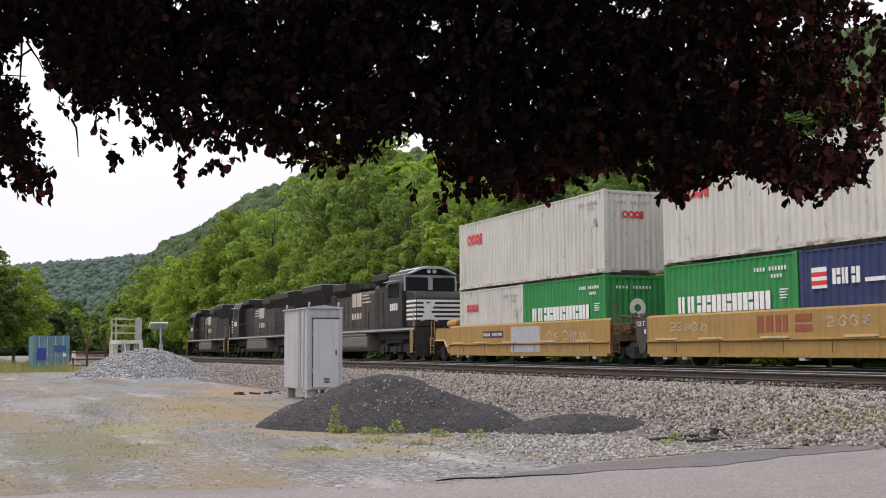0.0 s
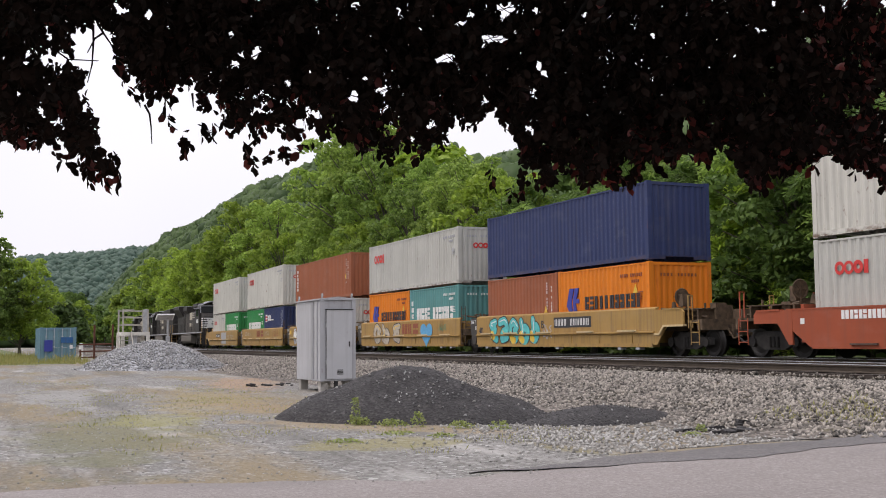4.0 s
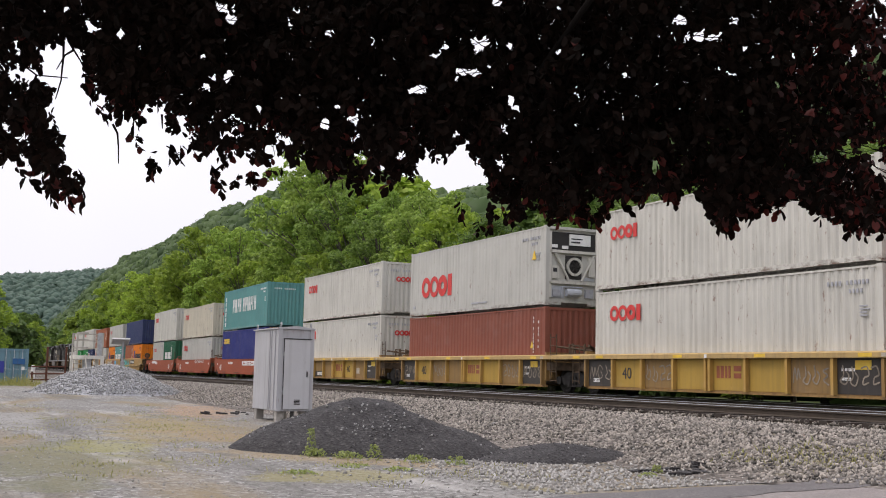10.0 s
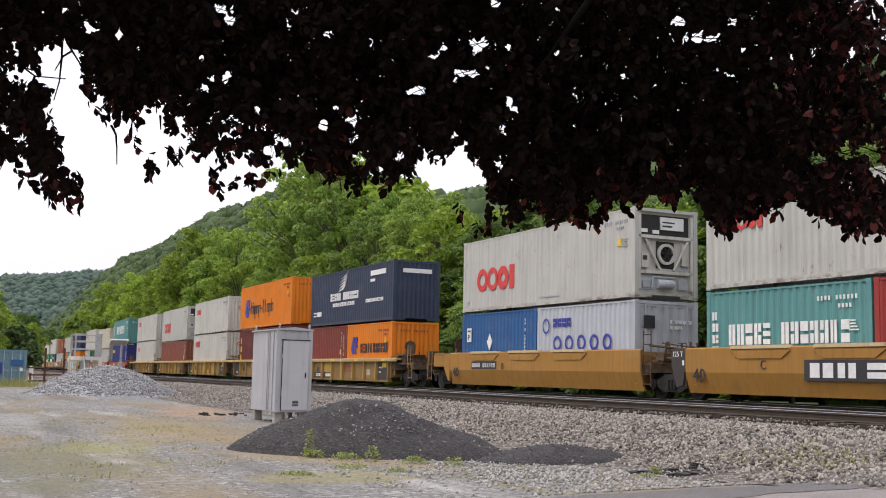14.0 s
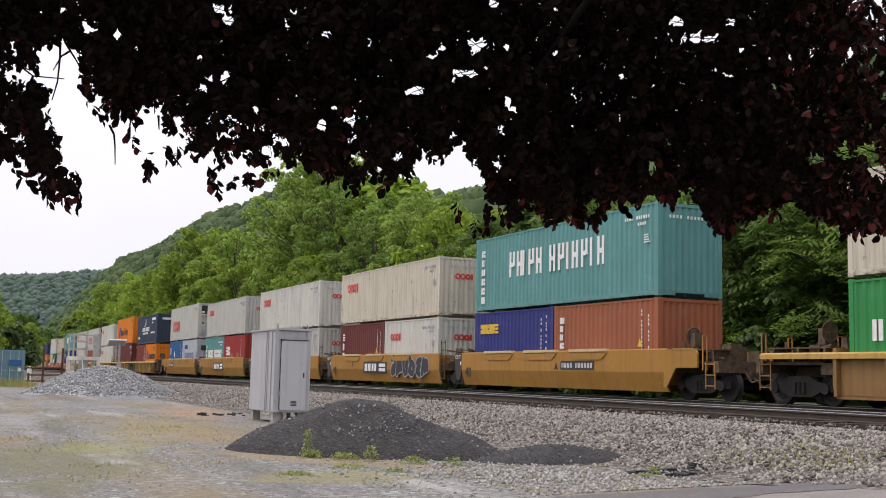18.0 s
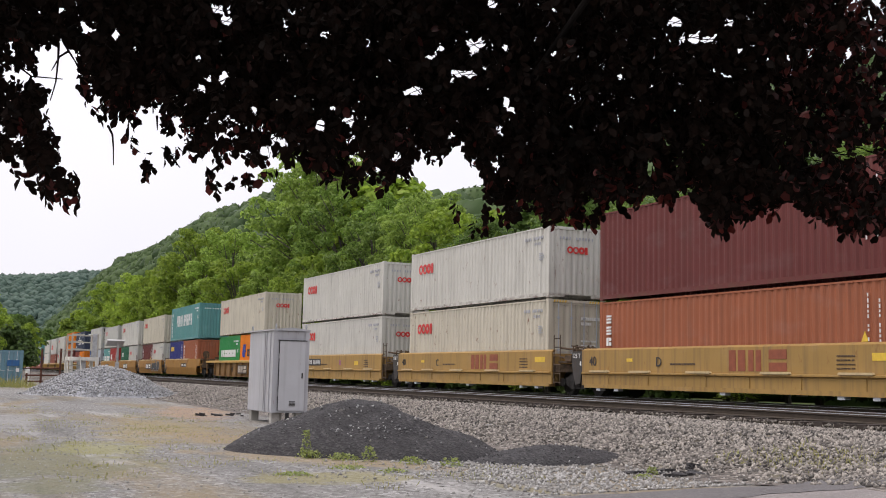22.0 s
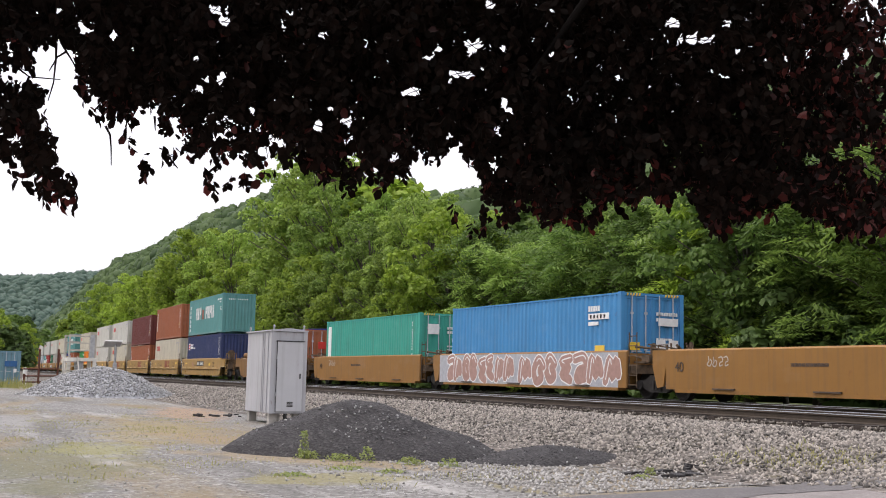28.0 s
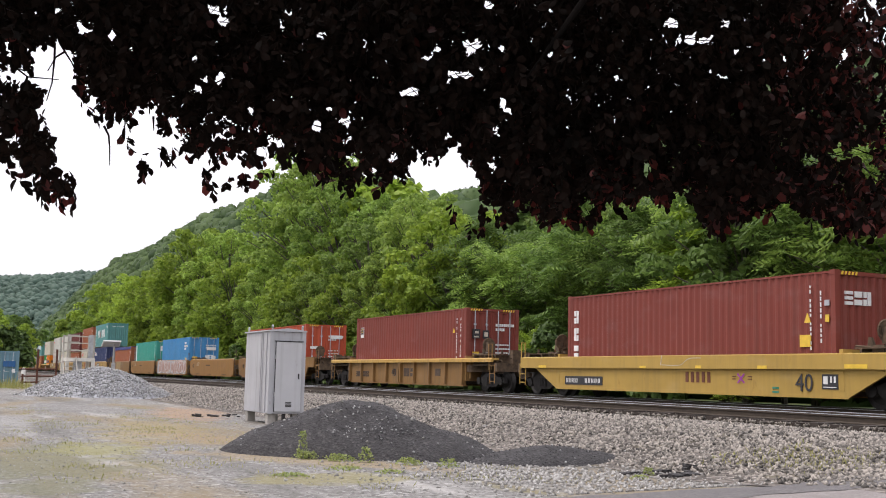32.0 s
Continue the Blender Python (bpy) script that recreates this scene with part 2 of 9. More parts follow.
def finish(bm, name, bevel=0.0, smooth=False):
    if bevel:
        bmesh.ops.bevel(bm, geom=bm.edges[:], offset=bevel, segments=1, affect="EDGES", clamp_overlap=True)
    bmesh.ops.recalc_face_normals(bm, faces=bm.faces[:])
    me = bpy.data.meshes.new(name)
    bm.to_mesh(me)
    bm.free()
    if smooth:
        me.shade_smooth()
    return me


MESHES = {}


def part(name, bm, material, parent, label="", bevel=0.0, at=None, smooth=False):
    """One mesh object under a thing or a part. bm is a bmesh, or a finished mesh to share."""
    me = finish(bm, name, bevel, smooth) if isinstance(bm, bmesh.types.BMesh) else bm
    if not me.materials:
        me.materials.append(material)
    ob = new(name, me)
    ob.parent = parent
    if at is not None:
        ob.matrix_basis = at
    if label:
        ob["label"] = label
    return ob


def cached(key, make):
    """The mesh for key, made once."""
    if key not in MESHES:
        bm = bmesh.new()
        out = make(bm) or {}
        MESHES[key] = finish(bm, str(key[0]), **out)
    return MESHES[key]


def shared(name, key, make, material, parent, label="", at=None):
    me = cached((name, material.name, *key), make)
    return part(name, me, material, parent, label, at=at)


def thing(name, label, category, group="", kind="", at=None):
    ob = new(name)
    ob.empty_display_size = 0.3
    if at is not None:
        ob.matrix_basis = at
    return tagged(ob, label, category, group, kind)


def letters(text, size, shear=0.0):
    """A flat mesh of painted characters, standing in the x-z plane, its origin at the lower left."""
    key = ("letters", text, size, shear)
    if key not in MESHES:
        cu = bpy.data.curves.new("letters", "FONT")
        cu.body, cu.size, cu.extrude, cu.shear, cu.resolution_u = text, size, 0.004, shear, 3
        tmp = new("letters", cu)
        me = bpy.data.meshes.new_from_object(tmp)
        bpy.data.objects.remove(tmp)
        me.transform(Matrix.Rotation(radians(90), 4, "X"))
        MESHES[key] = me
    return MESHES[key]


def writing(text, size, material, parent, x, y, z, name="painted_number"):
    me = letters(text, size).copy()
    return part(name, me, material, parent, at=pose(x, y, z))


# ---- shipping containers ----
BOX_W, STD, HC = 2.438, 2.591, 2.896
L40, L20 = 12.192, 6.058


def corrugated(bm, a0, a1, z0, z1, side, depth=0.036, pitch=0.278):
    """A pressed steel wall from a0 to a1. side(a, d) gives the (x, y) of a point a along the wall and d behind its face."""
    n = max(1, round((a1 - a0) / pitch))
    p, pts = (a1 - a0) / n, []
    for i in range(n):
        s = a0 + i * p
        pts += [(s, 0), (s + 0.27 * p, 0), (s + 0.5 * p, depth), (s + 0.77 * p, depth)]
    pts.append((a1, 0))
    lo = [bm.verts.new((*side(a, d), z0)) for a, d in pts]
    hi = [bm.verts.new((*side(a, d), z1)) for a, d in pts]
    for i in range(len(pts) - 1):
        bm.faces.new((lo[i], lo[i + 1], hi[i + 1], hi[i]))


def box_frame(bm, L, H, top):
    for x in (0, L - 0.15):
        for y in (0, BOX_W - 0.15):
            box(bm, x, x + 0.15, y, y + 0.15, 0.1, H - 0.1)
            for z in (0, H - 0.118):
                box(bm, x - 0.004 if x == 0 else x - 0.024, x + 0.174 if x == 0 else x + 0.154, y - 0.006, y + 0.156, z, z + 0.118)
        box(bm, x + 0.02, x + 0.13, 0.15, BOX_W - 0.15, H - 0.12, H - 0.02)
        box(bm, x + 0.02, x + 0.13, 0.15, BOX_W - 0.15, 0.115, 0.17)
        for y0, y1 in ((0.15, 0.66), (BOX_W - 0.66, BOX_W - 0.15)):
            box(bm, x + 0.022, x + 0.128, y0, y1, 0.03, 0.115)
    for y in (0.004, BOX_W - 0.064):
        box(bm, 0.15, L - 0.15, y, y + 0.06, 0.035, 0.17)
        if top:
            box(bm, 0.15, L - 0.15, y, y + 0.06, H - 0.075, H - 0.025)


def reefer_end(ob, L, H):
    """The cooling machinery in the end of a refrigerated container."""
    def panel(bm):
        box(bm, L - 0.20, L - 0.15, 0.15, BOX_W - 0.15, 0.16, H - 0.12)
    back = shared("machinery_panel", (L, H), panel, GREYWHITE, ob)

    def piece(name, mat, *boxes):
        for k, (y0, y1, z0, z1, d) in enumerate(boxes):
            shared(name, (L, H, k), lambda bm: box(bm, L - 0.15, L - 0.15 + d, y0, y1, z0 * H, z1 * H), mat, back)

    # thin plates: the black top panel, and shade painted behind the fan
    piece("dark_recess", BLACKIRON, (0.2, 2.24, 0.70, 0.93, 0.01), (0.9, 1.6, 0.34, 0.64, 0.008))
    piece("access_panel", PALEGREY, (0.3, 0.85, 0.10, 0.25, 0.03), (1.62, 2.14, 0.33, 0.37, 0.02))
    piece("access_panel", DECALWHITE, (1.05, 1.95, 0.77, 0.91, 0.06), (0.3, 0.55, 0.73, 0.77, 0.05), (0.75, 1.0, 0.72, 0.76, 0.05))
    piece("frame_bar", WHITE, (0.16, 2.28, 0.665, 0.70, 0.12), (0.16, 2.28, 0.275, 0.31, 0.12), (0.16, 0.26, 0.10, 0.93, 0.12), (2.18, 2.28, 0.10, 0.93, 0.12))
    piece("control_box", WHITE, (0.30, 0.58, 0.34, 0.50, 0.10), (1.86, 2.12, 0.38, 0.62, 0.10))
    piece("data_plate", DECALBLACK, (1.12, 1.5, 0.80, 0.82, 0.066), (1.12, 1.6, 0.845, 0.86, 0.066), (0.34, 0.50, 0.42, 0.47, 0.106))
    piece("junction_box", DECALGREY, (1.72, 2.05, 0.11, 0.22, 0.10), (0.35, 0.62, 0.12, 0.20, 0.09))

    def ring(bm):
        lathe(bm, [(0.25, -0.02), (0.34, -0.02), (0.34, 0.07), (0.25, 0.07), (0.25, -0.02)], (L - 0.14, 1.28, H * 0.50), "x", 24)
    shared("fan_shroud", (L, H), ring, WHITE, back)

    def fan(bm):
        lathe(bm, [(0.0, 0.0), (0.10, 0.0), (0.10, 0.05), (0.0, 0.06)], (L - 0.14, 1.28, H * 0.50), "x", 12)
        for k in range(6):
            a = k * math.pi / 3
            rod(bm, (L - 0.11, 1.28, H * 0.50), (L - 0.11, 1.28 + 0.26 * math.cos(a), H * 0.50 + 0.35 * math.sin(a)), 0.04, 5)
    shared("condenser_fan", (L, H), fan, TRUCKIRON, back)

    for k, (a, b) in enumerate((((0.45, 0.655), (1.02, 0.32)), ((2.1, 0.655), (1.55, 0.32)))):
        shared("brace", (L, H, k), lambda bm: rod(bm, (L - 0.07, a[0], a[1] * H), (L - 0.07, b[0], b[1] * H), 0.045, 6), WHITE, back)

    def compressor(bm):
        lathe(bm, [(0.0, -0.32), (0.13, -0.30), (0.15, -0.2), (0.15, 0.2), (0.13, 0.30), (0.0, 0.32)], (L - 0.06, 1.2, H * 0.165), "y", 12)
        rod(bm, (L - 0.08, 0.7, H * 0.12), (L - 0.08, 0.75, H * 0.24), 0.03, 6)
        rod(bm, (L - 0.08, 0.75, H * 0.24), (L - 0.08, 1.6, H * 0.24), 0.025, 6)
    shared("compressor", (L, H), compressor, PALEGREY, back)


def door_end(ob, L, H, mat):
    for k, (y0, y1) in enumerate(((0.155, 1.212), (1.226, 2.283))):
        def leaf(bm):
            corrugated(bm, y0, y1, 0.17, H - 0.13, lambda a, d: (L - 0.05 - d, a), 0.03, 0.34)
            for y in (y0, y1 - 0.06):
                box(bm, L - 0.09, L - 0.035, y, y + 0.06, 0.17, H - 0.13)
            for z in (0.17, H - 0.2):
                box(bm, L - 0.088, L - 0.037, y0 + 0.06, y1 - 0.06, z, z + 0.07)
        door = shared("door", (L, H, k), leaf, mat, ob)
        for y in (y0 + 0.26, y1 - 0.26):
            def bar(bm):
                rod(bm, (L - 0.01, y, 0.14), (L - 0.01, y, H - 0.08), 0.02, 6)
                for z in (0.4, 1.05, H - 0.7):
                    box(bm, L - 0.03, L + 0.012, y - 0.05, y + 0.05, z, z + 0.07)
                box(bm, L - 0.012, L + 0.012, y, y + 0.36, 1.0, 1.03)
            shared("locking_bar", (L, H, round(y, 2)), bar, PALEGREY, door)


def hazard_strip(ob, L, H):
    """Yellow and black slanting blocks over the corners of an end."""
    for y0 in (0.2, BOX_W - 0.75):
        bm = bmesh.new()
        for i in range(5):
            y = y0 + i * 0.115
            prism(bm, [(y, H - 0.115), (y + 0.055, H - 0.115), (y + 0.085, H - 0.03), (y + 0.03, H - 0.03)], L + 0.004, L + 0.012, "x")
        tagged(part("hazard_mark", bm, DECALYELLOW, ob), kind="stuff")


def door_data(ob, L, H, mat, seed):
    """Rows of small data on the closing door, as bars."""
    rnd, q = random.Random(seed), []
    for z, n in ((H - 0.72, 9), (H - 0.9, 5), (H - 1.5, 7), (H - 1.66, 7), (H - 1.82, 6), (H - 1.98, 7)):
        y = 1.38
        for i in range(n):
            w = rnd.uniform(0.05, 0.1)
            q.append((y, y + w * 0.8, z, z + (0.11 if z > H - 1 else 0.06)))
            y += w + 0.02
    tagged(mark(ob, "data_mark", mat, q, face=L - 0.018), kind="stuff")


def container(label, mat, L=L40, H=HC, end="plain", smooth=False, roof=None):
    ob = thing("shipping_container", label, "container", "containers on the train")
    shared("frame", (L, H), lambda bm: box_frame(bm, L, H, True), mat, ob)
    d = 0.012 if smooth else 0.036
    near = shared("side_panel", (L, H, 0, d), lambda bm: corrugated(bm, 0.15, L - 0.15, 0.17, H - 0.075, lambda a, q: (a, 0.012 + q), d), mat, ob)
    shared("side_panel", (L, H, 1, d), lambda bm: corrugated(bm, 0.15, L - 0.15, 0.17, H - 0.075, lambda a, q: (a, BOX_W - 0.012 - q), d), mat, ob)
    shared("end_panel", (L, H), lambda bm: corrugated(bm, 0.15, BOX_W - 0.15, 0.16, H - 0.12, lambda a, q: (0.03 + q, a), 0.045, 0.25), mat, ob)
    if end == "reefer":
        reefer_end(ob, L, H)
    elif end == "doors":
        door_end(ob, L, H, mat)
        door_data(ob, L, H, DECALWHITE, len(label))
        if H > 2.8:
            hazard_strip(ob, L, H)
    else:
        shared("end_panel", (L, H, 1), lambda bm: corrugated(bm, 0.15, BOX_W - 0.15, 0.16, H - 0.12, lambda a, q: (L - 0.03 - q, a), 0.045, 0.25), mat, ob)
    def top(bm):
        n = round(L / 0.42)
        for i in range(n):
            x = 0.15 + (L - 0.3) * i / n
            prism(bm, [(x, H - 0.05), (x + 0.12, H - 0.03), (x + 0.27, H - 0.03), (x + 0.38, H - 0.05), (x + 0.38, H - 0.06), (x, H - 0.06)], 0.064, BOX_W - 0.064, "y")
    shared("roof", (L, H), top, roof or mat, ob)
    return ob


# painted marks, flat plates that lie on a wall
def mark(ob, name, mat, quads, label="", face="side", proud=0.0):
    """quads: (x0, x1, z0, z1) on the near side, or (y0, y1, z0, z1) on the end at face metres."""
    if name == "door_plate" and len(quads) > 1:
        return [mark(ob, name, mat, [q], label, face) for q in quads]
    bm = bmesh.new()
    for a0, a1, z0, z1 in quads:
        if face == "side":
            box(bm, a0, a1, -0.008 - proud, 0.01, z0, z1)
        else:
            box(bm, face - 0.03, face + 0.008, a0, a1, z0, z1)
    return part(name, bm, mat, ob, label)


def flat_ring(bm, cx, cz, rx, rz, t, a0=0, a1=360, y=-0.009, face=None, n=20):
    prev = None
    steps = max(4, int(n * (a1 - a0) / 360))
    for i in range(steps + 1):
        a = radians(a0 + (a1 - a0) * i / steps)
        quad = []
        for rr, ry in ((1, y), (t, y)):
            u, w = cx + rx * rr * math.cos(a), cz + rz * rr * math.sin(a)
            quad.append(bm.verts.new((face, u, w) if face else (u, ry, w)))
        if prev:
            bm.faces.new((prev[0], quad[0], quad[1], prev[1]))
        prev = quad


def round_mark(ob, x, z, h, mat=None, face=None):
    """The line's mark: three rings and a bar, all in red."""
    bm = bmesh.new()
    r = h / 2
    flat_ring(bm, x + r, z + r, r, r, 0.5, face=face)
    flat_ring(bm, x + 2.9 * r, z + r, r, r, 0.55, face=face)
    flat_ring(bm, x + 4.75 * r, z + r, r, r, 0.35, face=face)
    for a0, a1, b0, b1 in ((x + 5.9 * r, x + 6.7 * r, z, z + h),):
        if face:
            box(bm, face - 0.03, face, a0, a1, b0, b1)
        else:
            box(bm, a0, a1, -0.009, 0.01, b0, b1)
    return part("painted_mark", bm, mat or DECALRED, ob)


GLYPHS = (((0, 1, 0, 0.40), (0, 1, 0.56, 1)), ((0, 0.42, 0, 1), (0.56, 1, 0, 1)), ((0, 0.30, 0, 1), (0.44, 0.74, 0, 1)), ((0, 1, 0, 0.24), (0, 1, 0.38, 0.62), (0, 1, 0.76, 1)),
          ((0, 0.42, 0, 1), (0.56, 1, 0, 0.44), (0.56, 1, 0.58, 1)), ((0, 0.42, 0, 0.44), (0, 0.42, 0.58, 1), (0.56, 1, 0, 1)))


def bar_mark(ob, x, z, n, w, h, mat, gap=0.16, seed=0, face="side", name="painted_mark"):
    """A row of n plain blocks and bars of the size of a painted word."""
    rnd, quads = random.Random(seed + n), []
    for i in range(n):
        if n > 6 and i == n // 2 - 1 and seed % 2:
            continue
        u = x + i * w
        shape = [(u + a0 * w * (1 - gap), u + a1 * w * (1 - gap), z + b0 * h, z + b1 * h) for a0, a1, b0, b1 in GLYPHS[rnd.randrange(len(GLYPHS))]]
        if h < 0.3:
            quads += shape
        else:
            mark(ob, name, mat, shape, face=face)
    if quads:
        tagged(mark(ob, name, mat, quads, face=face), kind="stuff")


def small_marks(ob, L, H, mat, seed=0, end=True):
    """Rows of numbers and data too small to read, as bars, at the upper corner and on the end."""
    rnd = random.Random(seed)
    quads = []
    for i in range(11):
        if i != 4:
            quads.append((L - 1.75 + i * 0.125, L - 1.75 + i * 0.125 + rnd.uniform(0.05, 0.075), H - 0.46, H - 0.35))
    for i in range(4):
        quads.append((L - 1.05 + i * 0.12, L - 1.05 + i * 0.12 + 0.06, H - 0.66, H - 0.56))
    for k in range(4):
        w = rnd.uniform(0.2, 0.34)
        quads.append((L - 0.72, L - 0.72 + w, H - 1.0 - 0.075 * k, H - 0.965 - 0.075 * k))
    tagged(mark(ob, "data_mark", mat, quads), kind="stuff")
    if end:
        tagged(mark(ob, "end_mark", mat, [(0.45 + i * 0.135, 0.45 + i * 0.135 + 0.06, H - 0.48, H - 0.38) for i in range(11) if i != 4], face=L - 0.026), kind="stuff")


def column_marks(ob, x, z0, z1, mat, seed=1):
    rnd, q, z = random.Random(seed), [], z1
    while z > z0:
        h = rnd.uniform(0.06, 0.11)
        q.append((x, x + 0.036, z - h, z))
        z -= h + (0.04 if rnd.random() < 0.75 else 0.14)
    tagged(mark(ob, "column_mark", mat, q), kind="stuff")


def vertical_word(ob, x, z0, z1, n, w, mat, seed=3):
    rnd, h = random.Random(seed), (z1 - z0) / n
    for i in range(n):
        mark(ob, "painted_mark", mat, [(x + a0 * w, x + a1 * w, z0 + (i + b0 * 0.72) * h, z0 + (i + b1 * 0.72) * h) for a0, a1, b0, b1 in GLYPHS[rnd.randrange(len(GLYPHS))]])


def triangle_mark(ob, x, z, s, mat):
    bm = bmesh.new()
    prism(bm, [(x, z), (x + s, z), (x + s / 2, z + s * 1.1)], -0.01, 0.01, "y")
    part("warning_triangle", bm, mat, ob)


# ---- containers by livery ----
def rings_box(mat=None, H=STD, L=L40, end="plain", mark_x=None, mark_h=None, big=False, seed=0, smooth=False, tint="grey-white"):
    ob = container(f"{tint} steel shipping container with red ring marks, streaked with rust" if not big else
                   "white refrigerated container with large red ring marks", mat or WHITE, L, H, end, smooth)
    small = L < 7
    if big:
        round_mark(ob, 1.25, 0.78, 0.92)
        mark(ob, "label_plate", DECALGREY, [(0.35, 0.55, 0.35, 0.47), (6.2, 7.6, 0.3, 0.36)])
        triangle_mark(ob, L - 1.0, H - 1.2, 0.3, DECALYELLOW)
    else:
        h = mark_h or (0.34 if small else 0.44)
        round_mark(ob, mark_x or (0.75 if small else 0.85), H - (0.95 if small else 1.0), h)
    small_marks(ob, L, H, DECALGREY, seed, end == "plain")
    if end == "plain":
        round_mark(ob, 0.75, H - 0.98, 0.26, face=L - 0.02)
    return ob


def green_box():
    ob = container("bright green steel shipping container with white block marks", GREEN, L20, STD)
    bar_mark(ob, 0.72, 1.10, 9, 0.475, 0.50, DECALWHITE, 0.10, seed=4)
    small_marks(ob, L20, STD, DECALWHITE, 3)
    bm = bmesh.new()
    flat_ring(bm, 1.3, 1.45, 0.33, 0.33, 0.4, face=L20 - 0.02)
    part("end_mark", bm, DECALWHITE, ob)
    return ob


def orange_box(L=L20, H=STD):
    ob = container("orange steel shipping container with dark lettering bars and a blue mark", ORANGE, L, H)
    k = L / L20 if L > 7 else 1
    def emblem(bm):
        x, z, s = 0.62 * k, 0.78 if k > 1 else 1.06, 1.19 if k > 1 else 0.86
        for shape in (((0.0, 0.28), (0.22, 0), (0.5, 0), (0.42, 0.45), (0.62, 1), (0.28, 1)), ((0.58, 0), (0.88, 0), (0.76, 0.36), (1.05, 0.36), (1.05, 0.54), (0.84, 0.54), (1.05, 1), (0.72, 1), (0.54, 0.5))):
            prism(bm, [(x + u * s, z + v * s) for u, v in shape], -0.012, 0.01, "y")
    shared("emblem", (L, H), emblem, DECALBLUE, ob)
    if k > 1:
        for i, (w, tall, low) in enumerate(((0.5, 1, 0), (0.42, 0.66, 0), (0.42, 0.66, 0.3), (0.42, 0.66, 0), (0.42, 0.66, 0.3), (0.3, 0.12, 0), (0.4, 1, 0), (0.2, 1, 0), (0.44, 0.66, 0), (0.44, 0.66, 0.3), (0.44, 1, 0))):
            x = 2.75 + i * 0.5
            q = [(x, x + 0.1, 0.95 - low, 0.95 + 0.85 * tall)] if tall > 0.2 else [(x, x + w, 1.2, 1.3)]
            if w > 0.4 and tall > 0.2:
                q += [(x + w - 0.1, x + w, 0.95, 0.95 + 0.85 * (0.66 if tall < 1 or i == 10 else 1)), (x + 0.1, x + w - 0.1, 0.95 + 0.45, 0.95 + 0.56)]
            mark(ob, "painted_mark", DECALBLACK, q)
    else:
        bar_mark(ob, 1.95, 1.12, 11, 0.335, 0.46, DECALBLACK, 0.3, seed=6)
    small_marks(ob, L, H, DECALBROWN, 5)
    triangle_mark(ob, L - 0.95, H - 1.0, 0.26, DECALYELLOW)
    return ob


def teal_box(L=L40, H=HC, patched=False):
    ob = container("teal steel shipping container with white lettering bars" + (" and a rusty patch" if patched else ""), TEAL, L, H)
    if L > 7:
        for i, x in enumerate((2.8, 3.37, 3.8, 4.25, 4.8, 5.75, 6.35, 6.9, 7.25, 7.85, 8.4, 8.85)):
            w = 0.16 if i in (2, 7, 10) else 0.40
            q = [(x, x + 0.13, 1.2, 2.15)] + ([(x + w - 0.13, x + w, 1.2 if i % 3 else 1.6, 2.15), (x + 0.13, x + w - 0.13, 1.58, 1.74)] if w > 0.2 else [])
            if not (patched and i in (4, 5)):
                mark(ob, "painted_mark", DECALWHITE, q)
        vertical_word(ob, 0.5, 0.3, 2.5, 6, 0.28, DECALWHITE)
        if patched:
            mark(ob, "rusty_patch", DECALBROWN, [(5.1, 5.65, 1.2, 1.95)])
    else:
        bar_mark(ob, 0.95, 1.08, 13, 0.345, 0.56, DECALWHITE, 0.22, seed=9)
        vertical_word(ob, 0.25, 0.5, 2.1, 5, 0.25, DECALWHITE)
    small_marks(ob, L, H, DECALWHITE, 7)
    return ob


def flag_box(mat, L, H, words=True, label="navy blue steel shipping container with a striped flag mark"):
    ob = container(label, mat, L, H)
    x, z = 0.45, H - (0.98 if L < 7 else 1.05)
    mark(ob, "flag_mark", DECALWHITE, [(x, x + 0.55, z + 0.36, z + 0.48), (x, x + 0.55, z + 0.14, z + 0.24), (x, x + 0.55, z - 0.06, z + 0.02)])
    mark(ob, "flag_stripes", DECALRED, [(x, x + 0.55, z + 0.24, z + 0.36), (x, x + 0.55, z + 0.02, z + 0.14)])
    if words:
        bar_mark(ob, x + 0.75, z + 0.02, 3, 0.33, 0.4, DECALWHITE, seed=2)
        mark(ob, "small_mark", DECALWHITE, [(x + 1.85, x + 2.5, z + 0.03, z + 0.13)])
    column_marks(ob, L - 0.75, 0.9, H - 0.3, DECALWHITE)
    column_marks(ob, L - 0.45, 1.2, H - 0.3, DECALWHITE, 4)
    return ob


def logistics_box():
    ob = container("slate-blue steel shipping container with a white winged mark", SLATE, L40, HC)
    bm = bmesh.new()
    for i in range(5):
        x, z = 4.4 + i * 0.12, 1.75 + i * 0.17
        prism(bm, [(x, z), (x + 0.9 - i * 0.06, z + 0.12), (x + 1.35 - i * 0.05, z + 0.42), (x + 0.75, z + 0.2)], -0.01, 0.01, "y")
    part("wing_mark", bm, DECALWHITE, ob)
    bar_mark(ob, 3.3, 1.3, 13, 0.33, 0.4, DECALWHITE, 0.2, seed=11)
    bar_mark(ob, 3.7, 0.98, 14, 0.24, 0.2, DECALWHITE, 0.3, seed=12)
    bar_mark(ob, 8.6, 1.0, 14, 0.17, 0.17, DECALWHITE, 0.3, seed=14)
    mark(ob, "flag_mark", DECALWHITE, [(0.55, 1.0, 0.55, 0.62), (0.55, 1.0, 0.72, 0.79), (1.1, 1.85, 0.55, 0.8)])
    mark(ob, "number_plate", DECALWHITE, [(9.2, 11.2, 2.3, 2.55), (9.2, 9.8, 2.0, 2.14)])
    mark(ob, "end_plate", DECALWHITE, [(0.5, 2.0, 2.3, 2.5)], face=L40 - 0.025)
    return ob


